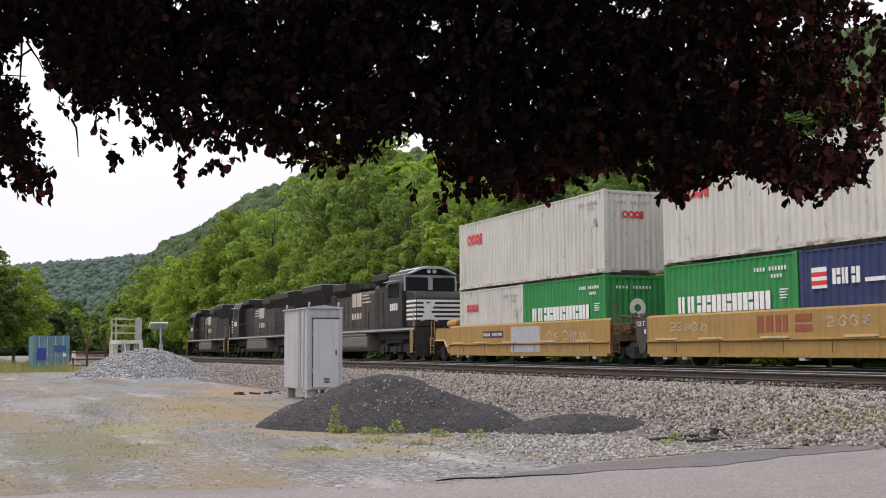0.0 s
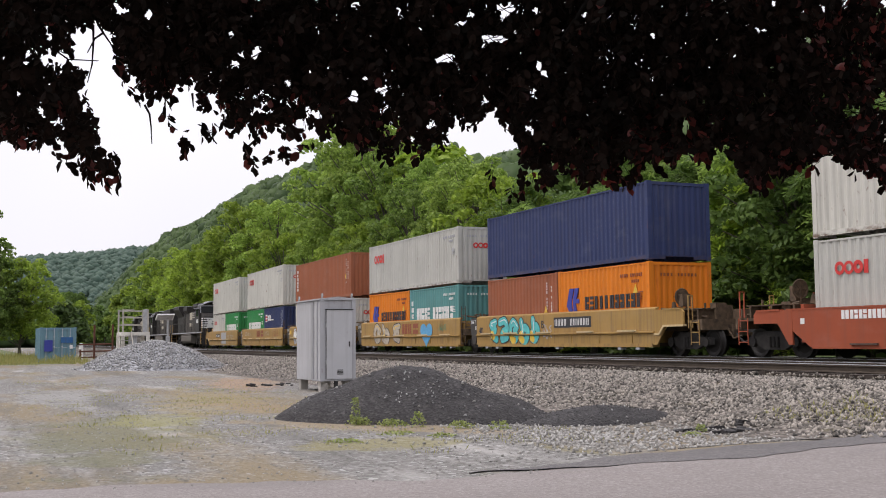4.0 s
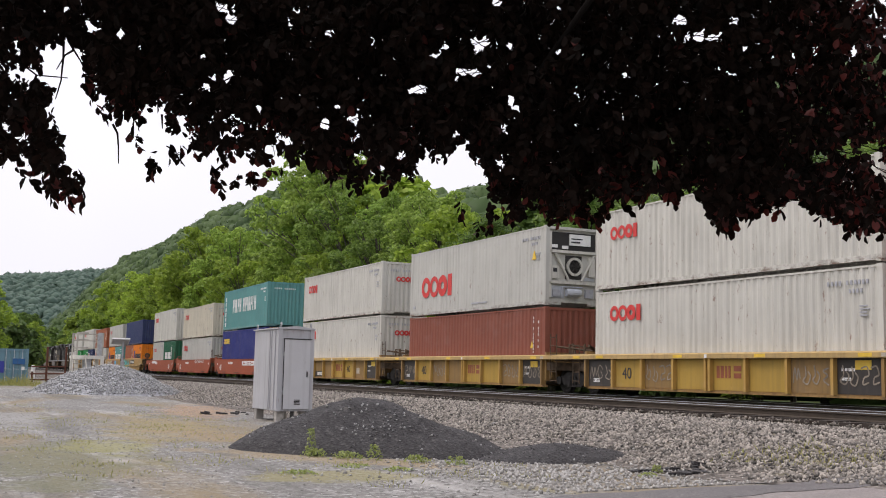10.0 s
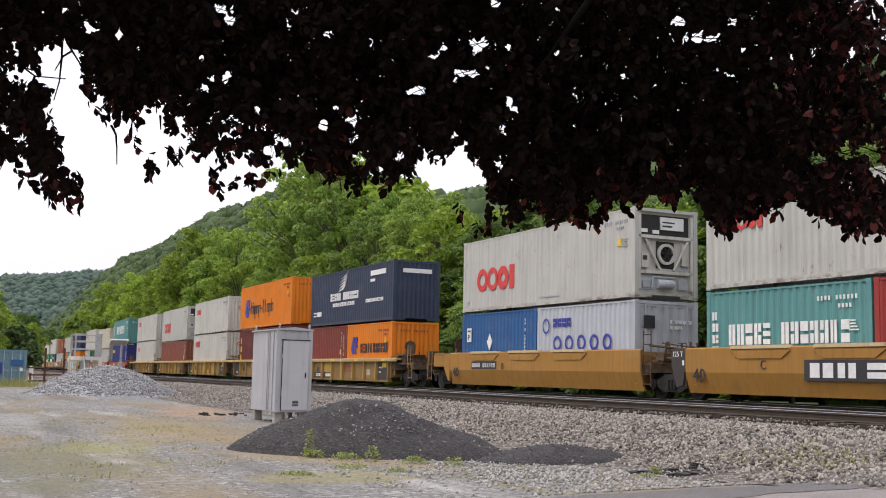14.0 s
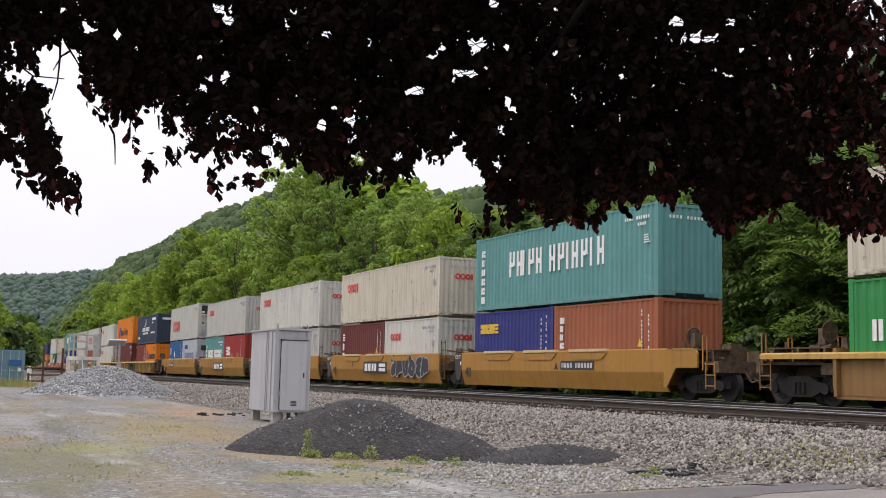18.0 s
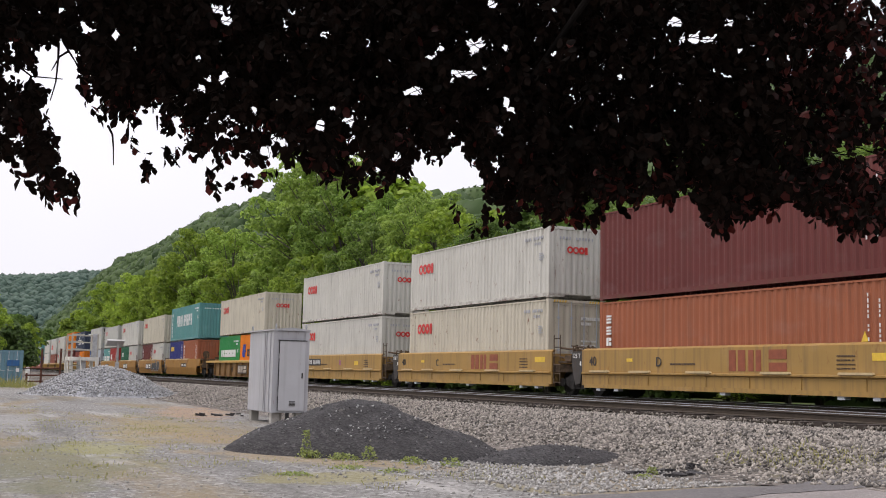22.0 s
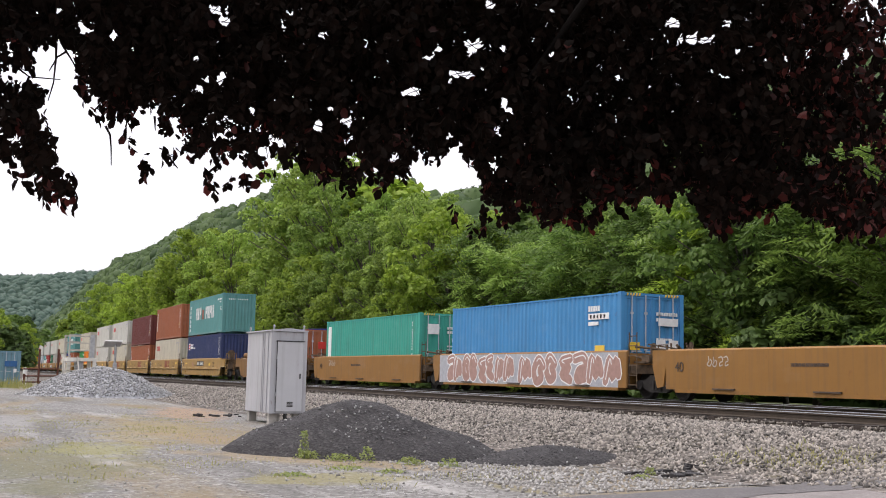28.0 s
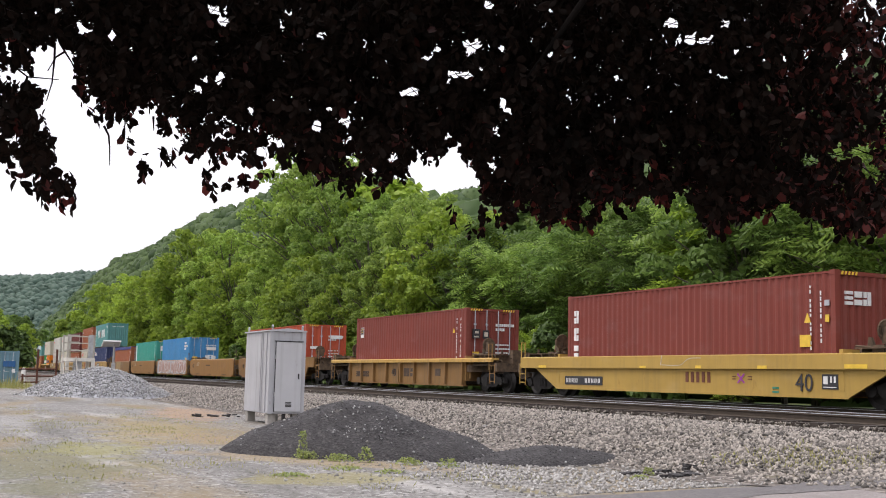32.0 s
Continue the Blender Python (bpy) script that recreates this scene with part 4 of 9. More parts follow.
def side_pieces(y, style):
    """The pieces of one side of a unit, the sill itself first: (name, key, builder)."""
    s = -1 if y < 0 else 1

    def slab(name, outline, x0, x1, axis="x", key=0):
        return name, key, lambda bm: prism(bm, outline, x0, x1, axis)

    flange = slab("bottom_flange", [(y + s * 0.015, 0.25), (y + s * 0.015, 0.34), (y - s * 0.3, 0.34), (y - s * 0.3, 0.25)], -6.3, 6.3)
    if style == "ledge":
        yield slab("side_sill", [(y, 0.36), (y, 1.50), (y - s * 0.14, 1.56), (y - s * 0.16, 1.50), (y - s * 0.05, 1.44), (y - s * 0.05, 0.36)], -6.75, 6.75)
        yield slab("ledge", [(y, 0.70), (y + s * 0.07, 0.735), (y + s * 0.07, 0.775), (y, 0.79)], -6.7, 6.7)
        for x in (-5.2, -3.1, -0.4, 1.4, 3.3, 5.4):
            yield "stiffener", x, lambda bm, x=x: box(bm, x, x + 0.03, *sorted((y, y + s * 0.025)), 0.41, 0.70)
        yield slab("bottom_flange", [(y + s * 0.02, 0.28), (y + s * 0.02, 0.40), (y - s * 0.25, 0.40), (y - s * 0.25, 0.28)], -6.6, 6.6)
    elif style == "rib":
        yield "side_sill", 0, lambda bm: box(bm, -6.35, 6.35, *sorted((y - s * 0.12, y - s * 0.17)), 0.26, 1.16)
        yield "bottom_chord", 0, lambda bm: box(bm, -6.35, 6.35, *sorted((y - s * 0.07, y - s * 0.24)), 0.20, 0.26)
    elif style == "facet":
        yield slab("side_sill", [(y - s * 0.16, 0.22), (y - s * 0.015, 0.74), (y, 0.80), (y, 1.46), (y - s * 0.12, 1.50), (y - s * 0.14, 1.46), (y - s * 0.06, 1.40), (y - s * 0.06, 0.80), (y - s * 0.075, 0.74), (y - s * 0.22, 0.22)], -6.75, 6.75)
    elif style == "low":
        yield slab("side_sill", [(-6.05, 0.30), (6.05, 0.30), (6.85, 0.80), (6.95, 1.27), (-6.95, 1.27), (-6.85, 0.80)], *sorted((y, y - s * 0.06)), "y")
        yield slab("top_chord", [(y + s * 0.01, 1.27), (y + s * 0.01, 1.31), (y - s * 0.16, 1.31), (y - s * 0.16, 1.27)], -6.95, 6.95)
        yield slab("bottom_flange", [(y, 0.26), (y, 0.30), (y - s * 0.3, 0.30), (y - s * 0.3, 0.26)], -6.0, 6.0)
    elif style == "tub":
        yield slab("side_sill", [(y - s * 0.10, 0.24), (y - s * 0.10, 0.94), (y - s * 0.16, 0.94), (y - s * 0.16, 0.24)], -6.6, 6.6)
        yield slab("top_chord", [(y, 0.94), (y, 1.30), (y - s * 0.14, 1.33), (y - s * 0.14, 0.94)], -8.9, 8.9)
        for q in (-1, 1):
            yield slab("end_gusset", [(q * 6.6, 0.26), (q * 6.6, 0.94), (q * 8.0, 0.94)], y - s * 0.16, y - s * 0.10, "y", q)
    else:
        yield slab("side_sill", [(y, 0.34), (y, 1.45), (y - s * 0.10, 1.50), (y - s * 0.14, 1.45), (y - s * 0.06, 1.40), (y - s * 0.06, 0.34)], -6.75, 6.75)
        yield flange


def well_unit(style, mat, ends, label, seed=0):
    """One unit of a stack car. ends: for the two ends, True where it has a coupler and a truck of its own."""
    rnd = random.Random(seed)
    ob = thing("well_car", label, "rail car", "well cars of the train")
    for y in (-HALF_W, HALF_W):
        side = None
        for name, key, build in side_pieces(y, style):
            piece = shared(name, (style, y, key), lambda bm: build(bm), mat, side or ob)
            side = side or piece
        s = -1 if y < 0 else 1
        if style == "rib":
            shared("top_chord", (y,), lambda bm: prism(bm, [(y + s * 0.06, 1.16), (y + s * 0.06, 1.28), (y - s * 0.03, 1.32), (y - s * 0.26, 1.32), (y - s * 0.26, 1.24), (y - s * 0.03, 1.22), (y - s * 0.03, 1.16)], -8.9 if ends[0] else -7.3, 8.9 if ends[1] else 7.3), PALECHORD if mat == RIBCAR else FLANGE, ob)
            bay = 12.6 / 8
            for i in range(9):
                x = -6.3 + i * bay
                for dx in ((-0.09, 0.09) if i == 4 else (0,)):
                    shared("rib", (y,), lambda bm: prism(bm, [(-0.045, y - s * 0.12), (-0.045, y + s * 0.03), (0.045, y + s * 0.03), (0.045, y - s * 0.12)], 0.26, 1.17, "z"), FLANGE if mat == RIBCAR and 0 < i < 8 else mat, side, at=pose(x + dx, 0, 0))
            tones = (mat,) * 8
            if mat == RIBCAR:
                fresh = {9: (4, 5), 10: (1, 4, 5), 11: (1, 3, 4, 5), 12: (4, 5), 13: (2,)}[seed]
                tones = [PRIMER if i in (0, 7) else PANELYELLOW if i in fresh else PANELTAN for i in range(8)]
            if y < 0:
                for i, tone in enumerate(tones):
                    shared("sill_panel", (tone.name,), lambda bm: box(bm, 0.05, bay - 0.05, -0.01, 0.012, 0.29, 1.15), tone, side, at=pose(-6.3 + i * bay, y + 0.112, 0))
        if style == "ledge":
            for x in (-6.2, -4.0, -1.2, 1.9, 4.6):
                shared("step_bar", (y,), lambda bm: prism(bm, [(0, 0.80), (0.04, 0.845), (1.06, 0.845), (1.1, 0.80), (1.06, 0.785), (0.04, 0.785)], y + s * 0.02, y + s * 0.10, "y"), PALEBAR, side, at=pose(x, 0, 0))
            for x in (-5.9, -4.9, 0.2, 4.5, 5.6):
                shared("sill_foot", (y,), lambda bm: box(bm, 0, 0.22, *sorted((y + s * 0.0, y - s * 0.2)), 0.20, 0.29), PALEGREY, side, at=pose(x, 0, 0))
        if style == "facet":
            for x in (-4.8, -1.7, 1.4):
                shared("load_guide", (y,), lambda bm: prism(bm, [(0, 1.40), (0.35, 1.18), (2.0, 1.18), (2.35, 1.40)], y + s * 0.0, y + s * 0.03, "y"), mat, side, at=pose(x, 0, 0))
            for x in (-4.75, -1.65, 1.45):
                shared("guide_cap", (y,), lambda bm: prism(bm, [(0, 1.44), (0.03, 1.53), (2.2, 1.53), (2.25, 1.44)], y - s * 0.14, y + s * 0.05, "y"), PALEBAR, side, at=pose(x, 0, 0))
        if style in ("plain", "low"):
            for x in (-4.6, -0.8, 3.8):
                shared("sill_step", (y,), lambda bm: box(bm, 0, 0.9, *sorted((y, y + s * 0.06)), 0.36, 0.40), STEEL, side, at=pose(x, 0, 0))
    def floor(bm):
        for x in (-6.0, -3.6, -1.2, 1.2, 3.6, 6.0):
            box(bm, x - 0.16, x + 0.16, -1.24, 1.24, 0.30, 0.45)
        for y in (-1.12, 1.12):
            box(bm, -6.3, 6.3, y - 0.12, y + 0.12, 0.38, 0.475)
    shared("well_floor", (), floor, STEEL, ob)
    for s, c in ((-1, ends[0]), (1, ends[1])):
        end_works(ob, s, mat, c, style)
        if c:
            truck(ob, s * 7.95)
        elif s > 0:
            truck(ob, 7.8)
    return ob


SIDE_Y = -HALF_W - 0.004


def car_mark(ob, name, mat, quads, y=None, label=""):
    if name in ("reflector", "yellow_patch") and len(quads) > 1:
        return [car_mark(ob, name, mat, [q], y, label) for q in quads]
    bm = bmesh.new()
    yy = SIDE_Y if y is None else y
    for x0, x1, z0, z1 in quads:
        box(bm, x0, x1, yy - 0.004, yy + 0.012, z0, z1)
    return part(name, bm, mat, ob, label)


def car_bars(ob, mat, x, z, n, w, h, seed, y=None, name="painted_mark"):
    rnd, quads = random.Random(seed), []
    for i in range(n):
        for a0, a1, b0, b1 in GLYPHS[rnd.randrange(len(GLYPHS))]:
            quads.append((x + (i + a0 * 0.84) * w, x + (i + a1 * 0.84) * w, z + b0 * h, z + b1 * h))
    return tagged(car_mark(ob, name, mat, quads, (SIDE_Y if y is None else y) - 0.004), kind="stuff")


def number_plate(ob, x, z, w=1.9, h=0.27):
    car_mark(ob, "number_board", DECALBLACK, [(x, x + w, z, z + h)])
    tagged(car_mark(ob, "number_mark", DECALWHITE, [(x + 0.08 + (i + a) * (w - 0.16) / 11, x + 0.08 + (i + b) * (w - 0.16) / 11, z + 0.07, z + h - 0.07) for i in range(11) if i != 4 for a, b in ((0.05, 0.24), (0.46, 0.65))], SIDE_Y - 0.005), kind="stuff")


# hooks, loops and bolts of a spray can
LETTER_STROKES = [[(0.85, 0.95), (0.15, 0.80), (0.75, 0.55), (0.2, 0.30), (0.85, 0.05)], [(0.1, 0.9), (0.75, 0.98), (0.95, 0.55), (0.4, 0.40), (0.25, 0.05), (0.9, 0.15)],
                  [(0.05, 0.1), (0.35, 0.95), (0.55, 0.25), (0.8, 0.9), (0.95, 0.35)], [(0.9, 0.7), (0.45, 1.0), (0.1, 0.55), (0.35, 0.05), (0.8, 0.2), (0.6, 0.55)],
                  [(0.2, 1.0), (0.35, 0.5), (0.05, 0.2), (0.6, 0.02), (0.9, 0.45), (0.6, 0.7)]]


def eased(pts, n=5):
    """More points along a smooth curve through the given ones."""
    out, p = [], [pts[0], *pts, pts[-1]]
    for a, b, c, d in zip(p, p[1:], p[2:], p[3:]):
        for k in range(n):
            t = k / n
            out.append(tuple(0.5 * (2 * b[i] + (c[i] - a[i]) * t + (2 * a[i] - 5 * b[i] + 4 * c[i] - d[i]) * t * t + (3 * b[i] - a[i] - 3 * c[i] + d[i]) * t ** 3) for i in (0, 1)))
    return out + [pts[-1]]


def thick_line(bm, pts, width, y):
    """A broad sprayed line through points of the x-z plane, as one ribbon with blunt round ends that climbs a hair's breadth over itself."""
    last, n = None, len(pts) - 1
    for i, p in enumerate(pts):
        a, b = pts[max(0, i - 1)], pts[min(n, i + 1)]
        dx, dz = b[0] - a[0], b[1] - a[1]
        k = width / 2 / max(1e-6, math.hypot(dx, dz))
        rows = [(0, 1)]
        if i == 0:
            rows = [(-0.85, 0.5), (0, 1)]
        elif i == n:
            rows = [(0, 1), (0.85, 0.5)]
        for ahead, wide in rows:
            cx, cz = p[0] + dx * k * ahead, p[1] + dz * k * ahead
            edge = [bm.verts.new((cx - dz * k * wide, y - 0.00012 * i, cz + dx * k * wide)), bm.verts.new((cx + dz * k * wide, y - 0.00012 * i, cz - dx * k * wide))]
            if last:
                bm.faces.new((last[0], last[1], edge[1], edge[0]))
            last = edge


def scrawl(ob, x, z, w, h, mats, seed, strokes=9, fill=None, fade=None, y0=None):
    """Sprayed letters: fat, filled and outlined, or thin quick lines."""
    rnd = random.Random(seed)
    step = w / strokes
    for i in range(strokes):
        base = LETTER_STROKES[(i + seed + rnd.randrange(2)) % len(LETTER_STROKES)]
        lean, lift, wide = rnd.uniform(-0.15, 0.15), rnd.uniform(-0.05, 0.05), rnd.uniform(0.85, 1.1)
        pts = eased([(x + step * (i + 0.08 + u * wide * 0.86 + lean * v), z + h * (0.14 + 0.72 * v + lift)) for u, v in base])
        y = (SIDE_Y if y0 is None else y0) - 0.005 - 0.0072 * (i % 2)
        if fill:
            bm = bmesh.new()
            thick_line(bm, pts, 0.30 * h + 0.08, y)
            part("sprayed_outline", bm, mats[0], ob)
            bm = bmesh.new()
            thick_line(bm, pts, 0.29 * h, y - 0.0034)
            part("sprayed_fill", bm, fill, ob)
            low = [p for p in pts if p[1] < z + 0.42 * h]
            if fade and len(low) > 2:
                bm = bmesh.new()
                thick_line(bm, low[:len(low) // 2 + 1], 0.27 * h, y - 0.0052)
                part("sprayed_fade", bm, fade, ob)
            if len(mats) > 1:
                bm = bmesh.new()
                thick_line(bm, [(a + 0.03, b + 0.04) for a, b in pts[:8]], 0.045, y - 0.0068)
                part("sprayed_highlight", bm, mats[1], ob)
        else:
            bm = bmesh.new()
            thick_line(bm, pts, 0.028 + 0.02 * h, y)
            part("sprayed_line", bm, mats[i % len(mats)], ob)


# ---- the train ----
# distance along the track at t = 0 of each unit's container front; types and loads in order
MID_GAP, END_GAP = 15.6, 19.8
FLOOR_Z = RAIL + 0.48
MOVING = []   # (thing, distance at t = 0, height, kind)


def ride(ob, s, z, turn=0):
    MOVING.append((ob, s, z, turn))


def load(s, *boxes, z=FLOOR_Z):
    """Put containers in the unit whose loads begin at s: each box is (thing, length offset, height over the floor)."""
    for ob, dx, dz in boxes:
        ride(ob, s + dx, z + dz)


def pair(a, b):
    return [(a, 0.0, 0.0), (b, L40 - L20, 0.0)]


# ---- ground ----
def bend(x):
    """Side offset of the two tracks, which bend away from the yard further on."""
    d = np.clip(-62.0 - x, 0, None)
    return np.where(d < 30, 4.33e-4 * d * d, 0.026 * (d - 15))


def smooth(a, b, x):
    t = np.clip((x - a) / (b - a), 0, 1)
    return t * t * (3 - 2 * t)


def terrain(x, y):
    """Height of the land: a flat yard, the track bank, the valley side behind it and the hill that closes the valley."""
    x, y = np.asarray(x, float), np.asarray(y, float)
    v = y - bend(x)
    z = 0.65 * smooth(11.0, 15.5, v) - 0.32 * smooth(23.3, 26.0, v)
    z = z + 0.2 * smooth(-14, -10, x) * smooth(4, 12, y) * (1 - smooth(11, 14.5, y))
    z = z + 0.18 * smooth(-45, -75, x) * (1 - smooth(9, 13, v))
    ridge = smooth(66, 185, y) * 95 * (1 - 0.38 * smooth(-560, -380, x)) * (1 - smooth(-1050, -1600, x)) * (1 - 0.5 * smooth(100, 700, x))
    cross = smooth(-1050, -1850, x) * (88 + 0.11 * np.clip(y + 250, -200, 700)) * smooth(-1200, -300, y)
    south = 60 * smooth(-400, -900, y)
    rough = 3.0 * np.sin(x * 0.021 + 1.3) * np.sin(y * 0.027) + 2.2 * np.sin(x * 0.053) * np.cos(y * 0.041 + 0.7)
    return z + np.maximum(ridge, np.maximum(cross, south)) + rough * smooth(70, 170, y)


def sheet(name, xs, ys, height, material, lift=0.0, keep=None):
    xs, ys = np.array(xs), np.array(ys)
    gx, gy = np.meshgrid(xs, ys, indexing="ij")
    gz = height(gx, gy) + lift
    v = np.stack([gx, gy, gz], -1).reshape(-1, 3)
    i, j = np.meshgrid(np.arange(len(xs) - 1), np.arange(len(ys) - 1), indexing="ij")
    a = (i * len(ys) + j).ravel()
    q = np.stack([a, a + len(ys), a + len(ys) + 1, a + 1], -1)
    if keep is not None:
        c = v[q].mean(1)
        q = q[keep(c[:, 0], c[:, 1])]
    me = quads_mesh(name, v, q)
    me.shade_smooth()
    me.materials.append(material)
    return new(name, me)


def quads_mesh(name, v, q):
    """A mesh from arrays of points and of equal-sided faces."""
    me = bpy.data.meshes.new(name)
    n, k = q.shape
    me.vertices.add(len(v))
    me.vertices.foreach_set("co", np.asarray(v, np.float32).ravel())
    me.loops.add(n * k)
    me.loops.foreach_set("vertex_index", np.asarray(q, np.int32).ravel())
    me.polygons.add(n)
    me.polygons.foreach_set("loop_start", np.arange(0, n * k, k, dtype=np.int32))
    me.update(calc_edges=True)
    return me


def gravel_mat(name, tones, cell, patches=(), bump_d=0.02, spots=()):
    """Broken stone: cells of many greys; patches: (colour, scale, stretch, low, high) lie over it."""
    m, n, l, b = node_mat(name)
    tc = n.new("ShaderNodeTexCoord")
    vor = n.new("ShaderNodeTexVoronoi")
    vor.inputs["Scale"].default_value = cell
    l.new(tc.outputs["Object"], vor.inputs["Vector"])
    sep = n.new("ShaderNodeSeparateColor")
    l.new(vor.outputs["Color"], sep.inputs[0])
    col = mixed(n, l, sep.outputs[0], tones[0], tones[1])
    col = mixed(n, l, ramp(n, l, sep.outputs[1], 0.8, 1.0), col, tones[2])
    big = ramp(n, l, noise_out(n, l, 0.35, 4), 0.35, 0.65)
    col = mixed(n, l, scaled(n, l, big, 0.35), col, shade(tones[0], 0.8))
    for rgb, scale, stretch, lo, hi in patches:
        mask = ramp(n, l, noise_out(n, l, scale, 6, stretch, 0.62), lo, hi)
        col = mixed(n, l, scaled(n, l, mask, 0.85), col, rgb)
    fray = noise_out(n, l, 0.9, 6, (1, 1, 1), 0.65)
    for rgb, cx, cy, rx, ry, turn in spots:   # patches of bare soil and thin turf with frayed edges
        mp, ln, ad = n.new("ShaderNodeMapping"), n.new("ShaderNodeVectorMath"), n.new("ShaderNodeMath")
        mp.vector_type, ln.operation, ad.operation = "TEXTURE", "LENGTH", "MULTIPLY_ADD"
        mp.inputs["Location"].default_value, mp.inputs["Rotation"].default_value, mp.inputs["Scale"].default_value = (cx, cy, 0), (0, 0, radians(turn)), (rx, ry, 1000)
        l.new(tc.outputs["Object"], mp.inputs["Vector"])
        l.new(mp.outputs[0], ln.inputs[0])
        l.new(fray, ad.inputs[0])
        ad.inputs[1].default_value = 2.6
        l.new(ln.outputs["Value"], ad.inputs[2])
        soil = mixed(n, l, scaled(n, l, sep.outputs[0], 0.5), rgb, shade(rgb, 1.35))
        col = mixed(n, l, scaled(n, l, ramp(n, l, ad.outputs[0], 2.25, 1.85), 0.72), col, soil)
    l.new(col, b.inputs["Base Color"])
    b.inputs["Roughness"].default_value = 0.9
    bump(n, l, b, vor.outputs["Distance"], 0.8, bump_d)
    return m


YARD = gravel_mat("yard_gravel", ((0.115, 0.11, 0.10), (0.27, 0.265, 0.25), (0.46, 0.455, 0.44)), 16,
                  (((0.21, 0.165, 0.095), 0.16, (0.55, 1.6, 1), 0.50, 0.60), ((0.19, 0.165, 0.065), 0.30, (0.4, 1.6, 1), 0.60, 0.70),
                   ((0.10, 0.11, 0.045), 0.9, (0.5, 1.3, 1), 0.66, 0.76), ((0.105, 0.10, 0.09), 0.22, (0.35, 2.4, 1), 0.54, 0.68),
                   ((0.36, 0.35, 0.33), 0.28, (0.4, 2.0, 1), 0.57, 0.68), ((0.095, 0.09, 0.082), 2.6, (0.45, 1.8, 1), 0.60, 0.70), ((0.34, 0.33, 0.31), 3.4, (0.5, 1.7, 1), 0.62, 0.72)), 0.04,
                  (((0.225, 0.18, 0.085), -29.0, 5.6, 7.5, 1.7, 168), ((0.29, 0.185, 0.105), -40.5, 9.2, 8.0, 1.7, 168), ((0.235, 0.18, 0.10), -18.4, 6.6, 4.2, 0.95, 32),
                   ((0.20, 0.18, 0.075), -15.4, 5.6, 1.7, 1.0, 80), ((0.125, 0.125, 0.07), -19.0, 2.0, 6.0, 1.5, 175), ((0.235, 0.175, 0.10), -25.0, 6.4, 3.0, 1.2, 20), ((0.20, 0.19, 0.07), -22.0, 3.4, 2.6, 1.0, 165),
                   ((0.25, 0.245, 0.23), -34.0, 2.6, 5.0, 1.2, 172)))
BALLAST = gravel_mat("track_ballast", ((0.040, 0.034, 0.029), (0.20, 0.172, 0.146), (0.40, 0.365, 0.32)), 13,
                     (((0.15, 0.13, 0.065), 0.5, (0.5, 1.2, 1), 0.58, 0.70),), 0.05)
# ballast between the rails with the train's shadow painted into its colour
TRACKBED = gravel_mat("shaded_track_bed", ((0.016, 0.015, 0.013), (0.055, 0.048, 0.041), (0.10, 0.09, 0.08)), 13, (((0.04, 0.06, 0.02), 0.8, (0.5, 1, 1), 0.6, 0.7),), 0.05)
GREYSTONE = gravel_mat("crushed_grey_stone", ((0.20, 0.205, 0.215), (0.42, 0.43, 0.45), (0.55, 0.56, 0.58)), 7, (), 0.02)
BLACKFILL = gravel_mat("black_asphalt_millings", ((0.018, 0.017, 0.018), (0.05, 0.047, 0.048), (0.085, 0.08, 0.078)), 24,
                       (((0.16, 0.15, 0.13), 1.3, (1, 1, 1), 0.66, 0.74),), 0.03)
ROADMAT = gravel_mat("old_asphalt", ((0.19, 0.168, 0.16), (0.26, 0.235, 0.225), (0.32, 0.295, 0.28)), 40,
                     (((0.17, 0.155, 0.15), 0.35, (1.5, 0.5, 1), 0.55, 0.7),), 0.006)
ROADEDGE = gravel_mat("newer_asphalt_strip", ((0.085, 0.08, 0.08), (0.16, 0.15, 0.148), (0.22, 0.21, 0.2)), 40, (), 0.006)
FLOORGREEN = gravel_mat("weedy_ground", ((0.05, 0.075, 0.02), (0.10, 0.13, 0.035), (0.16, 0.17, 0.06)), 6,
                        (((0.22, 0.19, 0.09), 0.3, (1, 1, 1), 0.55, 0.7),), 0.05)


def spaced(*runs):
    out = []
    for a, b, n in runs:
        out += list(np.linspace(a, b, n, endpoint=False))
    return out + [runs[-1][1]]


GX = spaced((-4000, -1900, 14), (-1900, -400, 60), (-400, -110, 40), (-110, 20, 160), (20, 300, 25), (300, 2500, 12))
GY = spaced((-2500, -300, 12), (-300, -10, 20), (-10, 30, 90), (30, 260, 60), (260, 1200, 40), (1200, 3500, 12))
ground = sheet("ground", GX, GY, terrain, YARD)
ground.data.materials.append(FLOORGREEN)
centres = np.zeros(len(ground.data.polygons) * 3)
ground.data.polygons.foreach_get("center", centres)
centres = centres.reshape(-1, 3)
wild = (centres[:, 1] - bend(centres[:, 0]) > 25) | (centres[:, 1] < -18) | (centres[:, 0] < -76) & (centres[:, 1] < 6.5)
ground.data.polygons.foreach_set("material_index", wild.astype(np.int32))
tagged(ground, kind="structure")
bank = sheet("ballast_bank", spaced((-420, -110, 60), (-110, 60, 170)), spaced((10.9, 24.4, 40)), lambda x, y: terrain(x, y + bend(x)), BALLAST, 0.012)
co = np.zeros(len(bank.data.vertices) * 3)
bank.data.vertices.foreach_get("co", co)
co = co.reshape(-1, 3)
co[:, 1] += bend(co[:, 0])
co[:, 2] += 0.02 * np.sin(co[:, 0] * 1.7) * np.sin(co[:, 1] * 2.3)
bank.data.vertices.foreach_set("co", co.ravel())
bank.data.materials.append(TRACKBED)
rows_ = np.zeros(len(bank.data.polygons) * 3)
